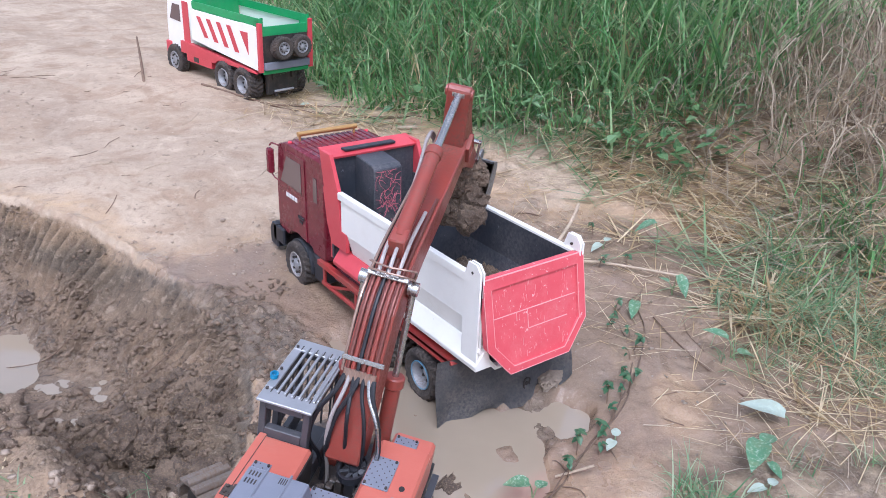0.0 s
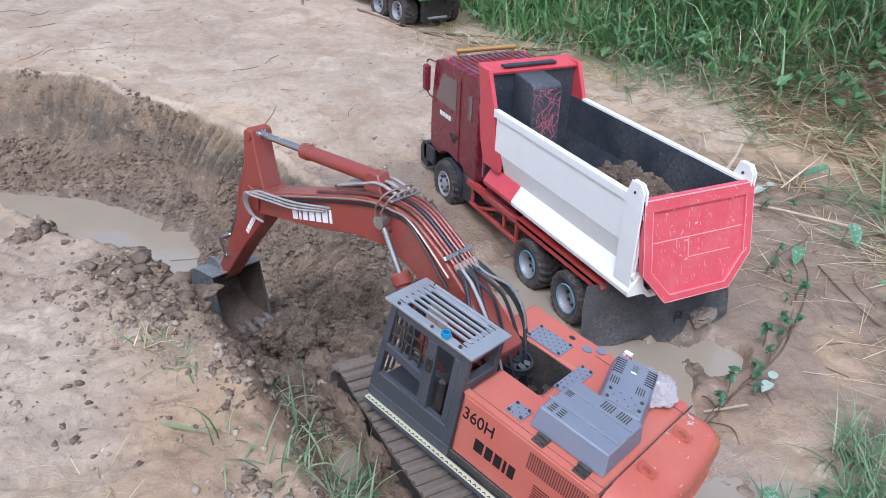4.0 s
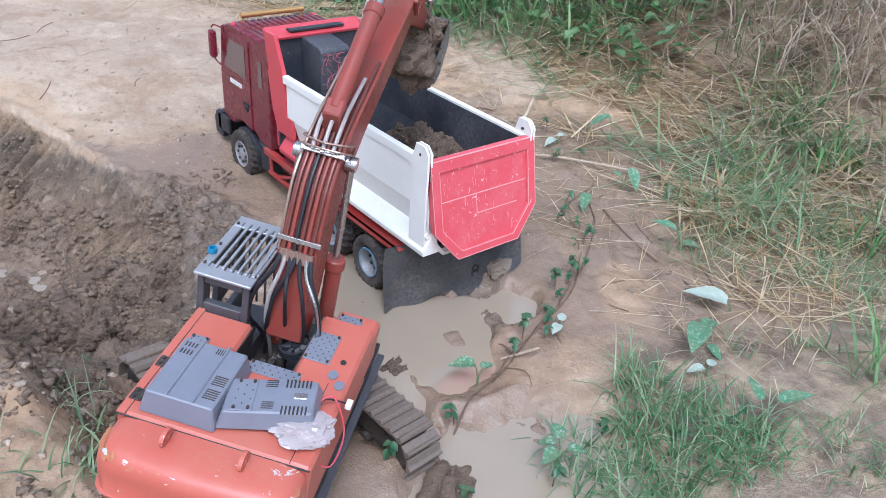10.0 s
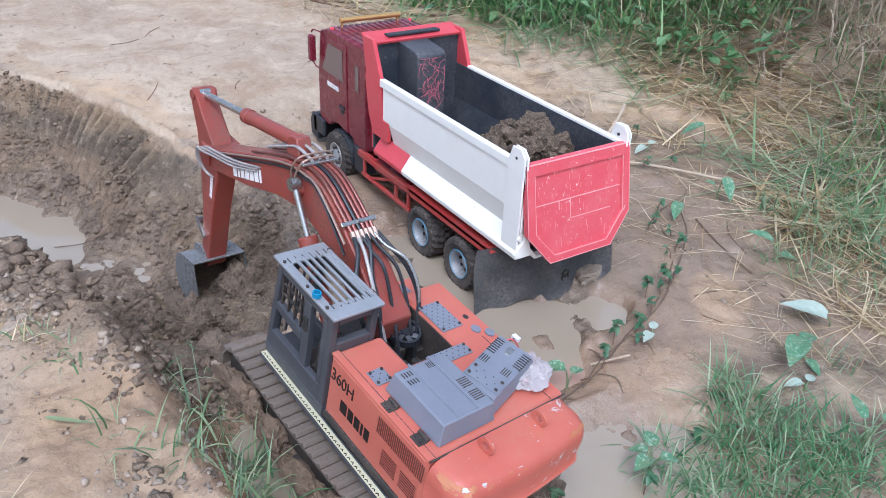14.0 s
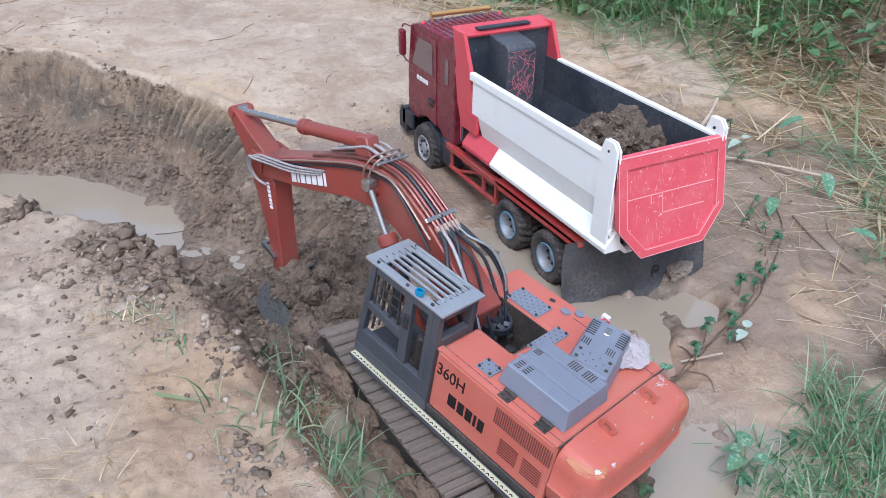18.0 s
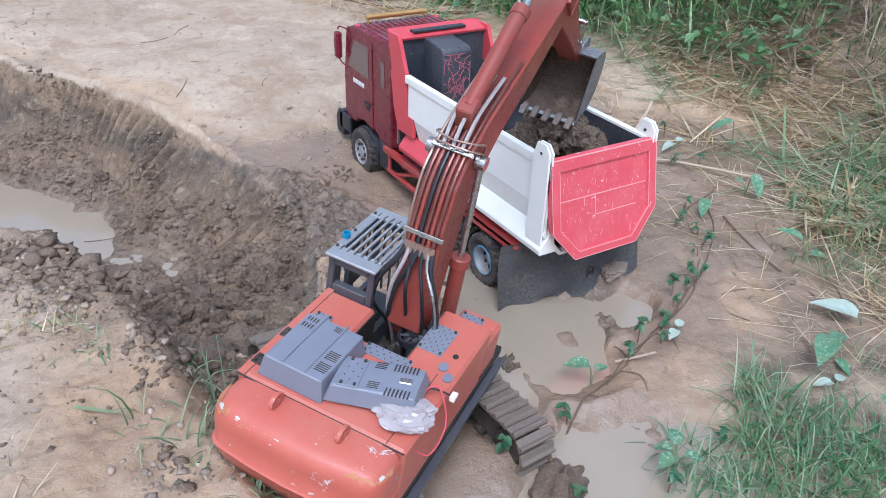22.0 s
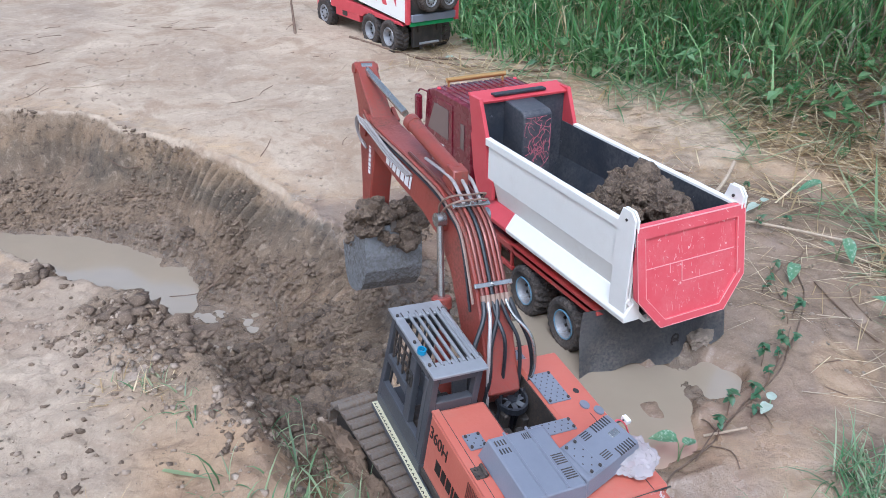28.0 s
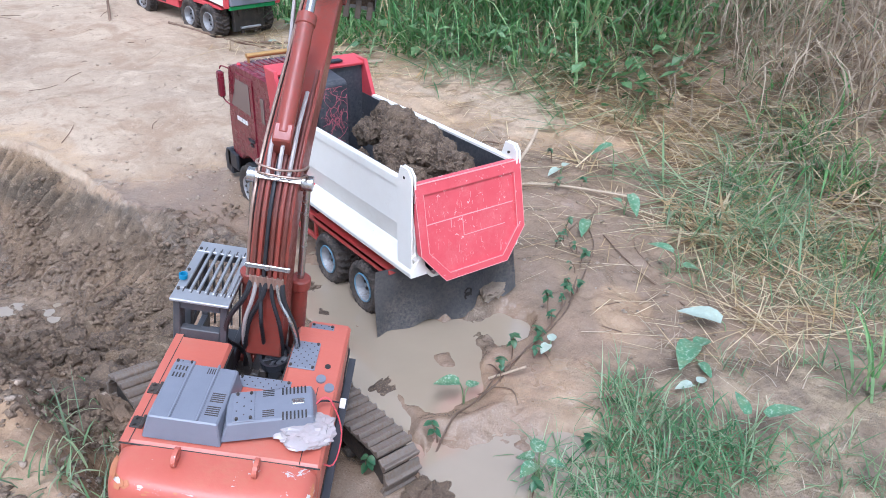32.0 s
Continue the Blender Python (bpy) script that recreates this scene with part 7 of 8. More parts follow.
# tufts by the excavator
for x, y, n, h in ((-0.655, 0.19, 7, 0.045), (-0.66, 0.02, 9, 0.06), (-0.69, -0.1, 26, 0.085), (-0.76, -0.16, 22, 0.06), (-0.7, -0.19, 30, 0.09), (-0.66, -0.24, 22, 0.08), (-0.73, -0.27, 18, 0.06), (-0.89, 0.16, 16, 0.035), (-0.72, 0.06, 8, 0.08), (-0.82, -0.12, 10, 0.06), (-0.85, 0.1, 10, 0.05), (-0.73, -0.02, 8, 0.07)):
    items = []
    for k in range(int(n * 1.7)):
        a, px, py = rg.uniform(0, 2 * math.pi), rg.normal(0, 0.02), rg.normal(0, 0.02)
        items.append(((px, py, -0.008), (math.cos(a), math.sin(a), rg.uniform(0.3, 1.5)), h * rg.uniform(0.5, 1.5), rg.uniform(0.0008, 0.0024), rg.uniform(0.2, 0.9)))
    ob = blades_mesh("grass_tuft", M_GRASS, items)
    ob.matrix_basis = pose(x, y, h_at(x, y))
    tagged(ob, "thin tuft of green grass growing from clay", "grass", "grass tufts by the excavator", "stuff")
ob = blades_mesh("cut_leaf", M_GRASS, [((0, 0, 0.004), (0.75, -0.66, 0.05), 0.075, 0.0045, 0.02)])
ob.matrix_basis = pose(-0.9, -0.03, h_at(-0.9, -0.03))
tagged(ob, "single cut green grass blade on clay", "leaf")


# ---- sticks, vines and twigs ----
def stick(name, pts, r, mat, label, lift=0.004, cat="stick", group=""):
    P = [(x, y, (h_at(x, y) + lift) if len(q) == 0 else q[0]) for x, y, *q in pts]
    o = Vector(P[0])
    ob = smooth(part(name, tube(bmesh.new(), [Vector(p) - o for p in P], r, 7, 4), mat), 60)
    ob.matrix_basis = Matrix.Translation(o)
    return tagged(ob, label, cat, group)


stick("vine", [(-0.26, -0.27), (-0.2, -0.235), (-0.144, -0.215), (-0.08, -0.2), (-0.014, -0.173), (0.04, -0.15), (0.092, -0.139), (0.16, -0.115), (0.217, -0.08), (0.27, -0.035), (0.329, 0.009), (0.38, 0.09), (0.44, 0.16), (0.5, 0.18), (0.56, 0.19)], lambda u: 0.0019 - 0.0009 * u, M_VINE, "dark brown woody creeper lying across the mud", 0.001, "vine")
stick("vine", [(-0.14, -0.225), (-0.06, -0.185), (0.02, -0.165), (0.11, -0.13), (0.19, -0.09)], 0.0013, M_VINE, "second strand of a woody creeper", 0.008, "vine")
stick("vine", [(0.2, -0.09), (0.3, -0.03), (0.436, 0.071), (0.5, 0.15), (0.574, 0.2)], lambda u: 0.002 - 0.0009 * u, M_VINE, "thin side branch of a creeper", 0.004, "vine")
for pts in ([(-0.1, -0.205), (-0.13, -0.17), (-0.145, -0.14)], [(-0.09, -0.2), (-0.075, -0.235), (-0.09, -0.27)], [(-0.06, -0.19), (-0.05, -0.15), (-0.065, -0.125)], [(0.03, -0.155), (0.045, -0.185), (0.03, -0.22)]):
    stick("vine_root", pts, lambda u: 0.0013 - 0.0007 * u, M_VINE, "thin root branching off the creeper", 0.003, "root", "roots of the creeper")
stick("vine", [(0.4, -0.22), (0.44, -0.1), (0.46, 0.0), (0.5, 0.1)], 0.002, M_TWIG, "thin runner across wet clay", 0.003, "vine")
stick("straw_stalk", [(-0.08, -0.18), (-0.03, -0.22, 0.01)], 0.0024, M_PALE, "short yellow cut stalk in the puddle", 0.006)
stick("stick", [(0.3, 0.64), (0.43, 0.48), (0.55, 0.34), (0.7, 0.17)], 0.0034, M_PALE, "long pale peeled stick lying behind the truck", 0.012)
stick("stick", [(0.45, 0.44), (0.6, 0.5, 0.06), (0.66, 0.53, 0.1)], 0.005, M_PALE, "pale stick leaning up behind the truck")
stick("vine", [(0.2, 2.25), (0.28, 2.05), (0.36, 1.92), (0.45, 1.75), (0.6, 1.6), (0.78, 1.5)], 0.005, M_TWIG, "dark runner on the clay behind the parked truck", 0.004, "vine")
stick("vine", [(0.35, 1.93), (0.5, 1.82), (0.66, 1.72), (0.85, 1.6)], 0.004, M_TWIG, "dark thin runner on clay", 0.004, "vine")
stick("stick", [(0.0, 2.36), (0.05, 2.55, 0.2), (0.09, 2.72, 0.27)], lambda u: 0.007 - 0.003 * u, M_TWIG, "brown stick stuck slantwise in the clay", -0.01)
stick("stick", [(0.62, 1.42), (0.68, 1.38)], 0.008, M_PALE, "pale stick end at the grass edge", 0.006)
for k in range(130):
    x, y = rg.uniform(-1.2, 0.6), rg.uniform(1.0, 3.0)
    if inside(np.array([x]), np.array([y]), PIT)[0] > -0.06 or (abs(x) < 0.2 and y < 0.95) or (0.1 < x and y > 1.8):
        continue
    a, l = rg.uniform(-0.6, 1.2), 0.02 + 0.14 * rg.rand() ** 2
    mx, my = x + l / 2 * math.cos(a) + rg.uniform(-0.01, 0.01), y + l / 2 * math.sin(a) + rg.uniform(-0.02, 0.02)
    stick("twig", [(x, y), (mx, my), (x + l * math.cos(a), y + l * math.sin(a))], rg.uniform(0.0006, 0.0014), (M_TWIG, M_PALE, M_TWIG)[k % 3], "thin dry twig lying on clay", 0.001, "twig", "twigs on the clay")
for k in range(48):
    x, y = rg.uniform(0.14, 0.95), rg.uniform(-0.3, 0.85)
    if x < 0.2 and y > -0.05 or x > grass_line(y):
        continue
    a, l = rg.uniform(0, 3.1), 0.03 + 0.15 * rg.rand() ** 2
    mx, my = x + l / 2 * math.cos(a) + rg.uniform(-0.01, 0.01), y + l / 2 * math.sin(a) + rg.uniform(-0.01, 0.01)
    stick("twig", [(x, y), (mx, my), (x + l * math.cos(a), y + l * math.sin(a))], rg.uniform(0.0007, 0.0017), (M_TWIG, M_PALE)[k % 2], "thin dry stem lying on wet mud", 0.002, "twig", "twigs on the mud")
for pts in ([(-0.85, 1.55, 0.0), (-0.8, 1.48, -0.03), (-0.75, 1.45, -0.07)], [(-0.78, 0.95, -0.13), (-0.7, 0.9, -0.1), (-0.62, 0.92, -0.06)], [(-0.99, 1.1, -0.16), (-0.95, 1.2, -0.1)], [(-0.55, 0.62, -0.06), (-0.47, 0.66, -0.03)]):
    stick("root", [(x, y) for x, y, z in pts], 0.0013, M_TWIG, "thin root sticking out of the pit wall", 0.012, "root", "roots in the pit")

# ---- clods, stones and mud ----
def scatter(name, n, places, size, mat, label, seed=0):
    """Many small broken lumps in one mesh."""
    bm = bmesh.new()
    bmesh.ops.create_icosphere(bm, subdivisions=1, radius=1)
    base = np.array([v.co[:] for v in bm.verts])
    faces = np.array([[v.index for v in f.verts] for f in bm.faces])
    bm.free()
    V, F = [], []
    for i, (x, y, z) in enumerate(places):
        r = size[0] * (size[1] / size[0]) ** (rg.rand() ** 2.2)
        p = base * (1 + 0.5 * rg.randn(len(base), 1).clip(-1.2, 1.4)) * r * np.array([rg.uniform(0.8, 1.3), rg.uniform(0.8, 1.3), rg.uniform(0.5, 0.9)])
        V.append(p + np.array([x, y, z + 0.15 * r]))
        F.append(faces + len(base) * i)
    me = bpy.data.meshes.new(name)
    me.from_pydata(np.concatenate(V).tolist(), [], np.concatenate(F).tolist())
    me.polygons.foreach_set("use_smooth", [True] * len(me.polygons))
    me.materials.append(mat)
    return tagged(new(name, me), label, "soil", kind="stuff")


def dug(x, y):
    d = inside(x, y, PIT)
    return (d > 0.1 + 0.06 * fbm(x, y, 5, 2, 72)) & (height(x, y, False) > PIT_WATER) & (y < 2.0) & (x > -1.6)


def spoil(x, y):
    d = np.hypot((x + 0.62 + 0.25 * (y - 0.3)) / 0.17, (y - 0.33) / 0.27)
    return d + 0.4 * fbm(x, y, 6, 2, 73) < 0.95


def lipzone(x, y):
    d = inside(x, y, PIT)
    return (d < 0.02) & (d > -0.05 - 0.12 * sstep(0.75 - y, 0, 0.25)) & (x < -0.6) & (y < 1.2) & (fbm(x, y, 6, 2, 79) > -0.25)


scatter("soil_crumbs", 0, spread(11000, -1.5, -0.33, 0.08, 1.9, dug), (0.001, 0.0085), M_CRUMB, "broken dark soil in the dug pit")
scatter("soil_crumbs", 0, spread(260, -0.82, -0.62, -0.4, 0.14, lambda x, y: fbm(x, y, 8, 2, 96) > 0.1), (0.002, 0.009), M_CRUMB, "churned mud on the slope beside the track")
scatter("soil_crumbs", 0, spread(700, -1.25, -0.66, -0.4, 0.4, lambda x, y: (inside(x, y, PIT) < -0.04) & (fbm(x, y, 5, 3, 97) > 0.05)), (0.0012, 0.007), M_WETCLOD, "crumbs of mud on the trodden clay")
scatter("soil_crumbs", 0, spread(2600, -1.4, -0.3, 0.4, 1.9, lambda x, y: (inside(x, y, PIT) > 0.0) & (inside(x, y, PIT) < 0.12) & (fbm(x, y, 7, 2, 74) > 0.0)), (0.002, 0.008), M_CRUMB, "loose soil caught on the pit wall")
scatter("soil_crumbs", 0, spread(380, -1.3, -0.64, -0.1, 0.7, lambda x, y: (inside(x, y, PIT) < -0.03) & (inside(x, y, SPOIL) > -0.22)), (0.001, 0.006), M_CRUMB, "dark crumbs dropped on the pale clay")
scatter("soil_crumbs", 0, spread(2600, -1.05, -0.38, -0.05, 0.7, lambda x, y: spoil(x, y) | (inside(x, y, SPOIL) + 0.09 * fbm(x, y, 9, 3, 98) > 0.03)), (0.001, 0.0065), M_CRUMB, "heap of broken dark spoil beside the pit")
scatter("soil_crumbs", 0, spread(700, -1.3, -0.55, 0.0, 1.2, lipzone), (0.0015, 0.008), M_DRYCLOD, "drying pale lumps along the pit's lip")
scatter("soil_crumbs", 0, spread(900, -1.3, -0.55, 0.0, 1.2, lambda x, y: lipzone(x, y) & (inside(x, y, PIT) > -0.09)), (0.002, 0.014), M_CRUMB, "dark crumbs along the pit's lip")
scatter("soil_crumbs", 0, spread(900, -1.5, -0.65, -0.4, 0.75, lambda x, y: (inside(x, y, PIT) < -0.04) & (fbm(x, y, 5, 2, 83) > -0.1)), (0.0009, 0.005), M_DRYCLOD, "dry clay crumbs on the ground")
scatter("soil_crumbs", 0, spread(420, -0.45, 0.0, 0.1, 0.75, lambda x, y: (height(x, y, False) > -0.03) & (inside(x, y, PIT) < 0) & (x < -0.16) & (fbm(x, y, 6, 2, 87) > 0)), (0.002, 0.009), M_CRUMB, "wet mud crumbs beside the truck")
scatter("soil_crumbs", 0, spread(1100, -1.2, 0.6, 0.75, 2.8, lambda x, y: (inside(x, y, PIT) < -0.02) & (fbm(x, y, 3, 2, 89) > 0.1)), (0.0012, 0.006), M_DRYCLOD, "dry clay crumbs on the plateau")
scatter("soil_crumbs", 0, spread(500, 0.1, 1.0, -0.4, 0.95, lambda x, y: (fbm(x, y, 6, 2, 93) > 0.0) & (x > 0.14)), (0.001, 0.005), M_WETCLOD, "small crumbs of wet clay behind the truck")
for k in range(60):
    if k < 42:
        x, y = rg.uniform(-0.76, -0.46), rg.uniform(0.14, 0.55)
    else:
        x, y = rg.uniform(-1.15, -0.45), rg.uniform(0.5, 1.3)
        if inside(np.array([x]), np.array([y]), PIT)[0] < 0.02 or h_at(x, y) < -0.155:
            continue
    r = rg.uniform(0.009, 0.021)
    ob = smooth(part("soil_clod", rock(k, r, 0.5, 3), M_CLOD), 32)
    ob.matrix_basis = pose(x, y, h_at(x, y) + 0.2 * r, 0, 0, rg.uniform(0, 360))
    tagged(ob, "broken clod of dark damp soil", "clod", "clods at the pit")
for x, y, r, sq, mat, label in ((-0.085, 0.03, 0.03, (0.8, 1.3, 0.35), M_CLOD, "wet mud lump standing out of the puddle"), (-0.235, -0.075, 0.04, (1.2, 0.7, 0.35), M_CLOD, "wet mud ridge beside the track"), (-0.33, -0.35, 0.04, (1.3, 0.8, 0.45), M_CLOD, "mud hump in the water"),
                                (-0.01, 0.0, 0.032, (1.5, 0.7, 0.3), M_WETCLOD, "churned mud at the flap"), (0.1, 0.03, 0.03, (1.4, 0.8, 0.4), M_WETCLOD, "churned mud at the flap"), (-0.2, 0.2, 0.026, (1, 1.3, 0.5), M_CLOD, "mud lump beside the wheels"), (-0.18, 0.3, 0.02, (1, 1.2, 0.5), M_CLOD, "mud lump beside the wheels"),
                                (-0.912, 0.205, 0.026, (1.2, 0.55, 0.18), M_DRYCLOD, "flat pale dried clay flake"), (-0.8, 0.3, 0.028, (1.2, 0.8, 0.35), M_CRUMB, "damp clay slab by the pit"), (-0.62, 0.13, 0.045, (1, 1, 0.8), M_CLOD, "mud pushed up before the track"), (-0.57, 0.16, 0.04, (1.2, 0.8, 0.7), M_CLOD, "mud pushed up before the track"), (-0.685, 0.12, 0.035, (1, 1, 0.7), M_CLOD, "mud pushed up before the track"),
                                (-0.87, 0.72, 0.04, (1.3, 0.8, 0.6), M_CLOD, "dark clod at the water's edge"), (-0.82, 0.62, 0.03, (1.3, 0.9, 0.5), M_CLOD, "dark clod at the water's edge")):
    ob = smooth(part("mud_lump", rock(int(1000 * abs(x + y)) % 97, r, 0.5, 4, sq), mat), 35)
    ob.matrix_basis = pose(x, y, h_at(x, y), 0, 0, 30)
    tagged(ob, label, "clod")

# ---- soil in the truck bed ----
# lifts: when dug, when let go, the heap's middle (x, y), its half length, its top, small lumps
LIFTS = [(-1.0, 0.15, 0.03, 0.22, 0.15, 0.235, 16), (5.6, 10.2, 0.02, 0.16, 0.15, 0.292, 20), (17.2, 20.85, 0.012, 0.14, 0.16, 0.316, 22), (26.3, 30.0, 0.0, 0.23, 0.19, 0.338, 26)]


def heap_top(k, x, y):
    """The heap's surface after lift k."""
    t0, t1, x0, y0, half, top, n = LIFTS[k]
    q = max(0.0, 1 - ((x - x0) / 0.125) ** 2 - ((y - y0) / half) ** 2)
    return 0.114 + (top - 0.114) * q ** 0.7


def bed_heap():
    bm = bmesh.new()
    n = 60
    g = []
    for i in range(n + 1):
        for j in range(n + 1):
            u, v = i / n, j / n
            x, y = -0.098 + 0.196 * u, 0.018 + 0.40 * v
            q = math.exp(-((x - 0.03) / 0.09) ** 2 - ((y - 0.2) / 0.14) ** 2)
            z = 0.112 + 0.085 * q + 0.03 * (noise.noise(Vector((x, y, 0)) * 30) * 0.6 + abs(noise.noise(Vector((x, y, 3)) * 75)) * 0.6 + noise.noise(Vector((x, y, 5)) * 160) * 0.4) * (0.1 + q)
            lim = 0.08 + max(0.0, z - 0.114) * 0.27
            g.append(bm.verts.new((min(max(x, -lim), lim), y, z)))
    m = n + 1
    for i in range(n):
        for j in range(n):
            bm.faces.new((g[i * m + j], g[(i + 1) * m + j], g[(i + 1) * m + j + 1], g[i * m + j + 1]))
    ob = smooth(part("soil_heap", bm, M_CLOD), 40)
    return tagged(ob, "low heap of dark soil in the truck bed", "soil")


bed_heap()
CLUMPS = []
rc = random.Random(77)
for li, (t0, t1, x0, y0, half, top, n) in enumerate(LIFTS):
    for k in range(n + 24):
        if k < 3:
            r = 0.038 - 0.003 * k
            inbucket = Vector(((0.0, -0.018, 0.02)[k], (0.055, 0.03, 0.08)[k], (-0.042, -0.038, -0.036)[k]))
        else:
            r = rc.uniform(0.012, 0.022) if k < n else rc.uniform(0.01, 0.02)
            bx_, by_ = rc.uniform(-0.05, 0.05), rc.uniform(0.0, 0.11)
            inbucket = Vector((bx_, by_, -0.02 - rc.uniform(0.3, 1.0) * 0.088 * max(0.2, 1 - ((by_ - 0.058) / 0.075) ** 2 - (bx_ / 0.09) ** 2)))
        if k >= n:
            # soil stuck over the lip and the teeth
            inbucket = Vector((rc.uniform(-0.056, 0.056), rc.uniform(0.1, 0.136), rc.uniform(-0.105, -0.02)))
        inbucket *= 0.88
        ob = smooth(part("soil_lump", rock(200 + 31 * li + k, r, 0.52, 4 if k < n else 3, (1, 1, 0.85)), M_CLOD), 32)
        tagged(ob, "lump of damp dark soil dug from the pit", "clod", "soil lumps moved by the bucket")
        a, q = rc.uniform(0, 2 * math.pi), math.sqrt(rc.random()) * 0.93
        if k < 3:
            x, y = x0, y0 + (0.0, -0.05, 0.06)[k]
        else:
            x, y = x0 + 0.085 * q * math.cos(a), y0 + half * q * math.sin(a)
        x = min(max(x, -0.1 + r), 0.1 - r)
        y = max(y, 0.02 + r)
        rest = Vector((x, y, max(0.118, heap_top(li, x, y) - r * 0.8)))
        CLUMPS.append((ob, t0, t1 + rc.uniform(-0.1, 0.5), inbucket, rest, rc.uniform(0, 360), rc.uniform(-60, 60)))

# ---- what moves ----
# seconds, swing, boom chord, stick, bucket: degrees; 0 is ahead and level
ARM = [
    (0, -48.8, 38.2, -25, -108), (0.5, -49.7, 44, -15.9, -85), (1, -43.4, 47.9, -12, -58), (1.5, -17.5, 45.7, -3.2, -40), (2, 4.6, 26.5, -14, -62),
    (2.5, 25.6, 6.8, -31, -80), (3, 28.3, -1.4, -40, -92), (3.5, 24.5, -2.1, -53.5, -100), (4.5, 20.8, -0.9, -74.8, -105), (5.5, 20.4, -0.1, -93.1, -122),
    (6, 18.8, -0.5, -97, -130), (6.5, 19.3, 2.7, -104, -160), (7, 13.9, 13.7, -101, -172), (7.5, 0.8, 23.1, -97, -204), (8, -8.2, 35.2, -82, -206),
    (8.5, -18.9, 40.7, -53, -200), (9, -30.8, 40.5, -36, -180), (9.5, -39.5, 39.6, -32, -160), (10, -49.1, 45, -25, -132), (10.5, -52.2, 43.6, -24, -98),
    (11, -51.9, 50.5, -19, -64), (11.5, -39.3, 54.1, -8, -45), (12, -16.7, 50.6, -6.7, -45), (12.5, 4.6, 32.7, -18.4, -66), (13, 23.1, 12.9, -40, -90),
    (13.5, 13.4, -1.8, -62, -104), (14, 6.7, -0.3, -87, -100), (14.5, 4.4, 6.1, -68, -98), (15, 14.7, 3.4, -56, -95), (15.5, 20.6, -1.3, -81.1, -102),
    (16.5, 19.7, -2.3, -95, -108), (17.5, 17.3, -2.7, -101, -135), (18, 16.8, -1.5, -107, -150), (18.5, 15.4, 9.5, -110, -188), (19, 3.3, 20.8, -98, -194),
    (19.5, -11.3, 30.8, -83, -208), (20, -20.8, 38.7, -60, -188), (20.5, -38.4, 43.1, -38, -168), (21, -56.7, 44.2, -24, -118), (21.5, -56.5, 46.3, -28.2, -100),
    (22, -55.7, 47, -35, -92), (22.5, -40, 51.8, -19.6, -62), (23, -17.8, 45.3, -13.3, -40), (23.5, 4.5, 27.4, -25, -82), (24, 8.3, 8.4, -43, -93),
    (24.5, 0.4, -5.2, -53, -104), (25.5, 0.6, -4.3, -74.4, -120), (26.5, 0.6, -2.5, -85.9, -140), (27, -0, -0.8, -97, -160), (27.5, -0.9, 9.4, -103, -206),
    (28, -0.6, 20.1, -98, -208), (28.5, -4.9, 33.4, -86, -203), (29, -21.3, 40.7, -60, -187), (29.5, -37.1, 41.2, -36, -165), (30, -50.4, 39.2, -29, -138),
    (30.5, -50.9, 39.5, -28, -106), (31, -52.1, 44.4, -28, -84), (31.5, -51.7, 53.1, -14, -54), (32, -36.9, 54.7, 0, -30),
]


def arm_at(t):
    ts = [r[0] for r in ARM]
    i = min(max(np.searchsorted(ts, t) - 1, 0), len(ts) - 2)
    u = (t - ts[i]) / (ts[i + 1] - ts[i])
    a, b = np.array(ARM[i][1:], float), np.array(ARM[i + 1][1:], float)
    m0 = (b - np.array(ARM[max(i - 1, 0)][1:], float)) / (ts[i + 1] - ts[max(i - 1, 0)])
    m1 = (np.array(ARM[min(i + 2, len(ts) - 1)][1:], float) - a) / (ts[min(i + 2, len(ts) - 1)] - ts[i])
    h = ts[i + 1] - ts[i]
    return (2 * u ** 3 - 3 * u * u + 1) * a + (u ** 3 - 2 * u * u + u) * h * m0 + (-2 * u ** 3 + 3 * u * u) * b + (u ** 3 - u * u) * h * m1


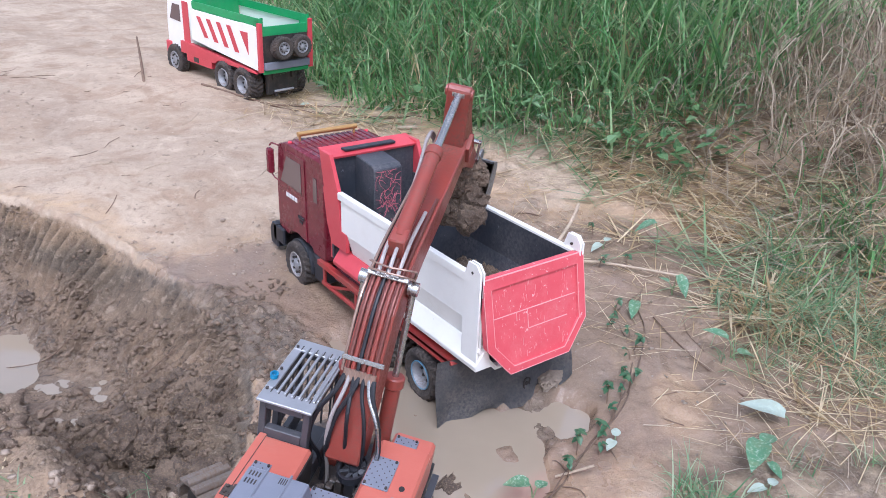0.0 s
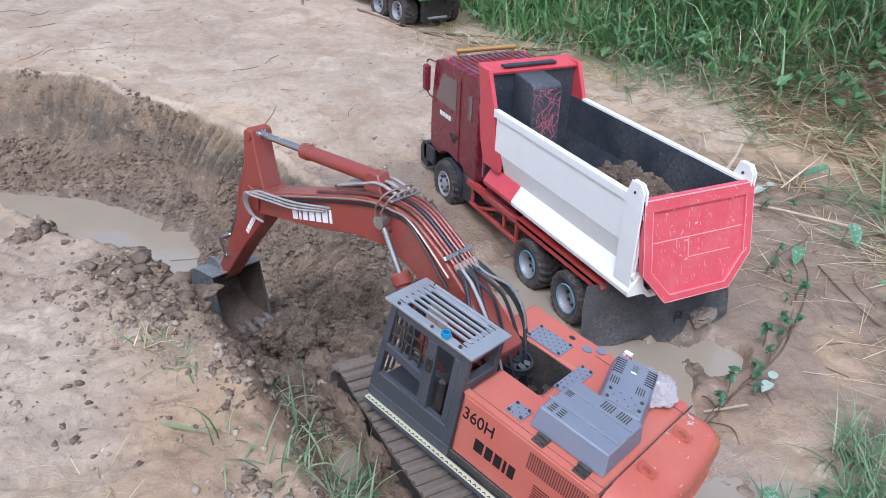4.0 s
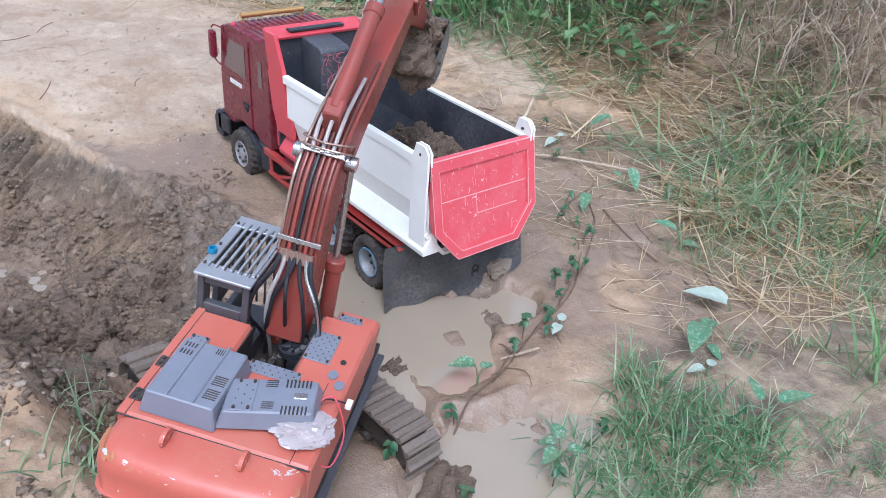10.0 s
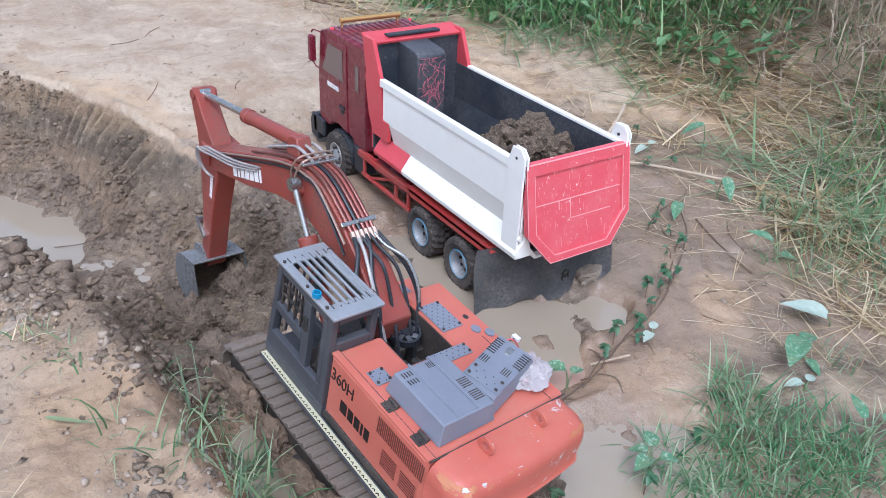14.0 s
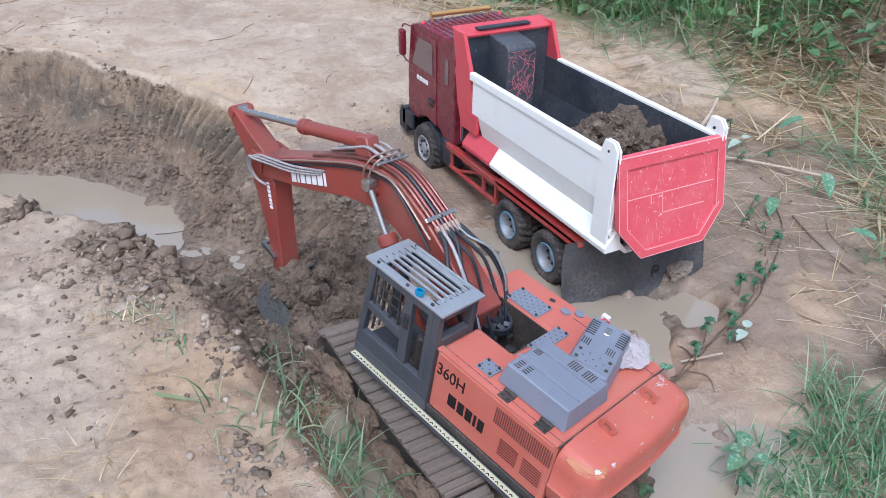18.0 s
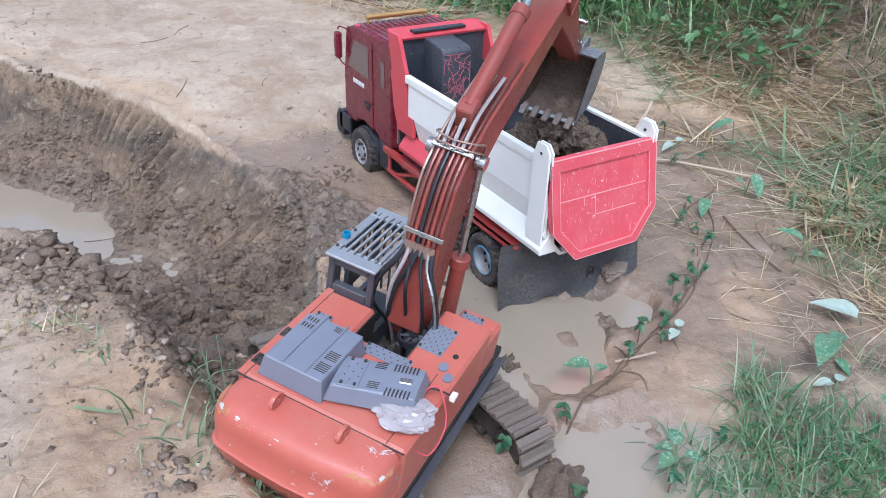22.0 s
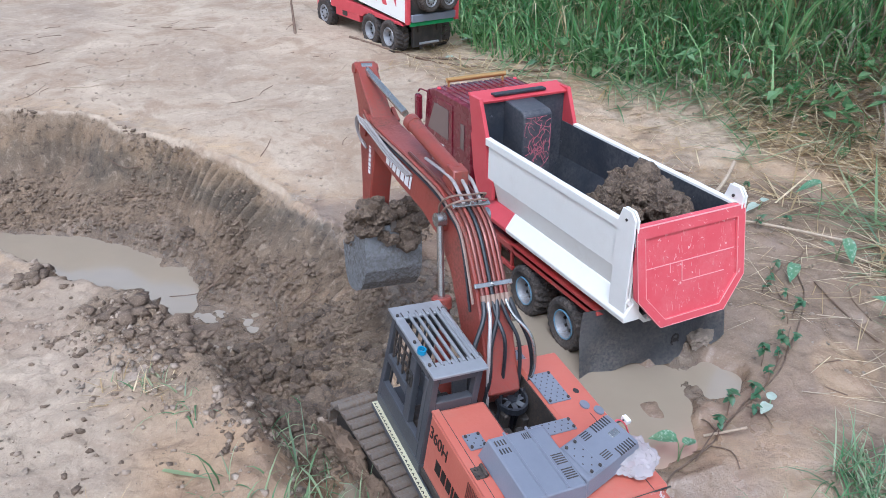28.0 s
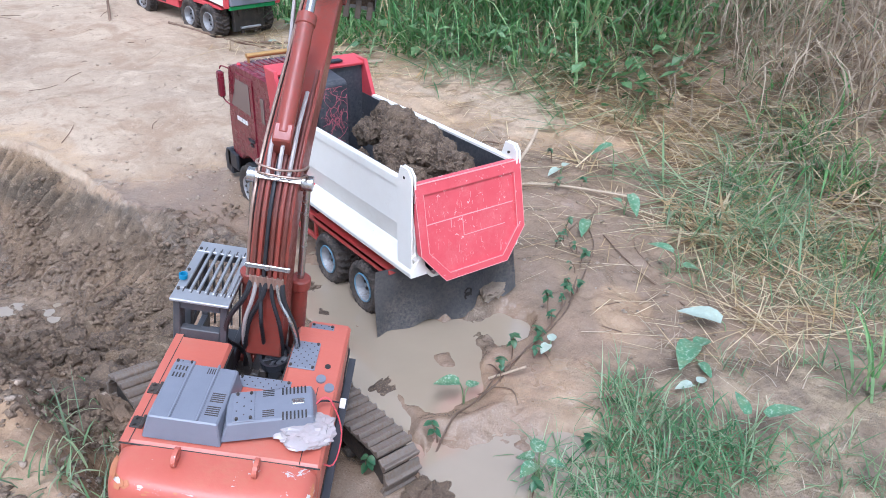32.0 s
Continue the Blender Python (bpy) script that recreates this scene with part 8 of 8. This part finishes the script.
def joints(t):
    """Poses of the excavator's moving parts at t, in the excavator's space."""
    sw, bo, st, bu = arm_at(t)
    out = {"house": pose(0, 0, 0, 0, 0, sw)}
    turn = out["house"]
    out["boom"] = turn @ Matrix.Translation(BOOM_FOOT) @ pose(0, 0, 0, bo)
    fx, fy, fz = BOOM_FOOT
    tip = Vector((fx, fy + BOOM_L * math.cos(radians(bo)), fz + BOOM_L * math.sin(radians(bo))))
    out["stick"] = turn @ Matrix.Translation(tip) @ pose(0, 0, 0, st)
    pin = tip + STICK_L * Vector((0, math.cos(radians(st)), math.sin(radians(st))))
    out["bucket"] = turn @ Matrix.Translation(pin) @ pose(0, 0, 0, bu)

    def aim(p, q):
        d = q - p
        return pose(0, 0, 0, math.degrees(math.atan2(d.z, d.y)))
    rot = lambda v, a: Vector((0, v[0] * math.cos(radians(a)) - v[1] * math.sin(radians(a)), v[0] * math.sin(radians(a)) + v[1] * math.cos(radians(a))))
    foot = Vector((0, fy, fz))
    low, elb = Vector((0, 0.062, 0.12)), foot + rot(ELBOW, bo)
    for s in "lr":
        out["boom_barrel_" + s] = turn @ Matrix.Translation(low) @ aim(low, elb)
        out["boom_rod_" + s] = turn @ Matrix.Translation(elb) @ aim(low, elb)
    base, lever = foot + rot((0.262, 0.15), bo), tip + rot(LEVER, st)
    out["stick_barrel"] = turn @ Matrix.Translation(base) @ aim(base, lever)
    out["stick_rod"] = turn @ Matrix.Translation(lever) @ aim(base, lever)
    return out


def motions():
    times = [round(0.2 * k, 2) for k in range(161)]
    at = {t: joints(t) for t in times}
    for name, ob in EXP.items():
        walk(ob, [(t, at[t][name]) for t in times])
    base = EXP["house"].parent.matrix_basis
    for ob, t0, t1, inb, rest, spin, tip in CLUMPS:
        turn = pose(0, 0, 0, 0, 0, spin)
        held = lambda t: base @ joints(t)["bucket"] @ Matrix.Translation(inb) @ turn
        rows = []
        if t0 >= 0:
            low = held(t0).copy()
            low.translation.z -= 0.03
            rows += [(0.0, low), (t0 - 0.3, low)]
            start = t0 + 0.3
        else:
            start = 0.0
        n = max(1, round((t1 - start) / 0.1))
        rows += [(start + (t1 - start) * k / n, held(start + (t1 - start) * k / n)) for k in range(n + 1)]
        end = Matrix.Translation(rest) @ (held(t1).to_3x3().to_4x4() @ pose(0, 0, 0, tip))
        fall = max(0.1, math.sqrt(max(0.02, held(t1).translation.z - rest.z) / 4.9))
        mid = Matrix.Translation(held(t1).translation.lerp(rest, 0.35)) @ end.to_3x3().to_4x4()
        rows += [(t1 + fall * 0.6, mid), (t1 + fall, end), (32.0, end)]
        keyed, last = [], -1
        for t, m in rows:
            if frame(t) > last:
                keyed.append((t, m))
                last = frame(t)
        walk(ob, keyed)


motions()
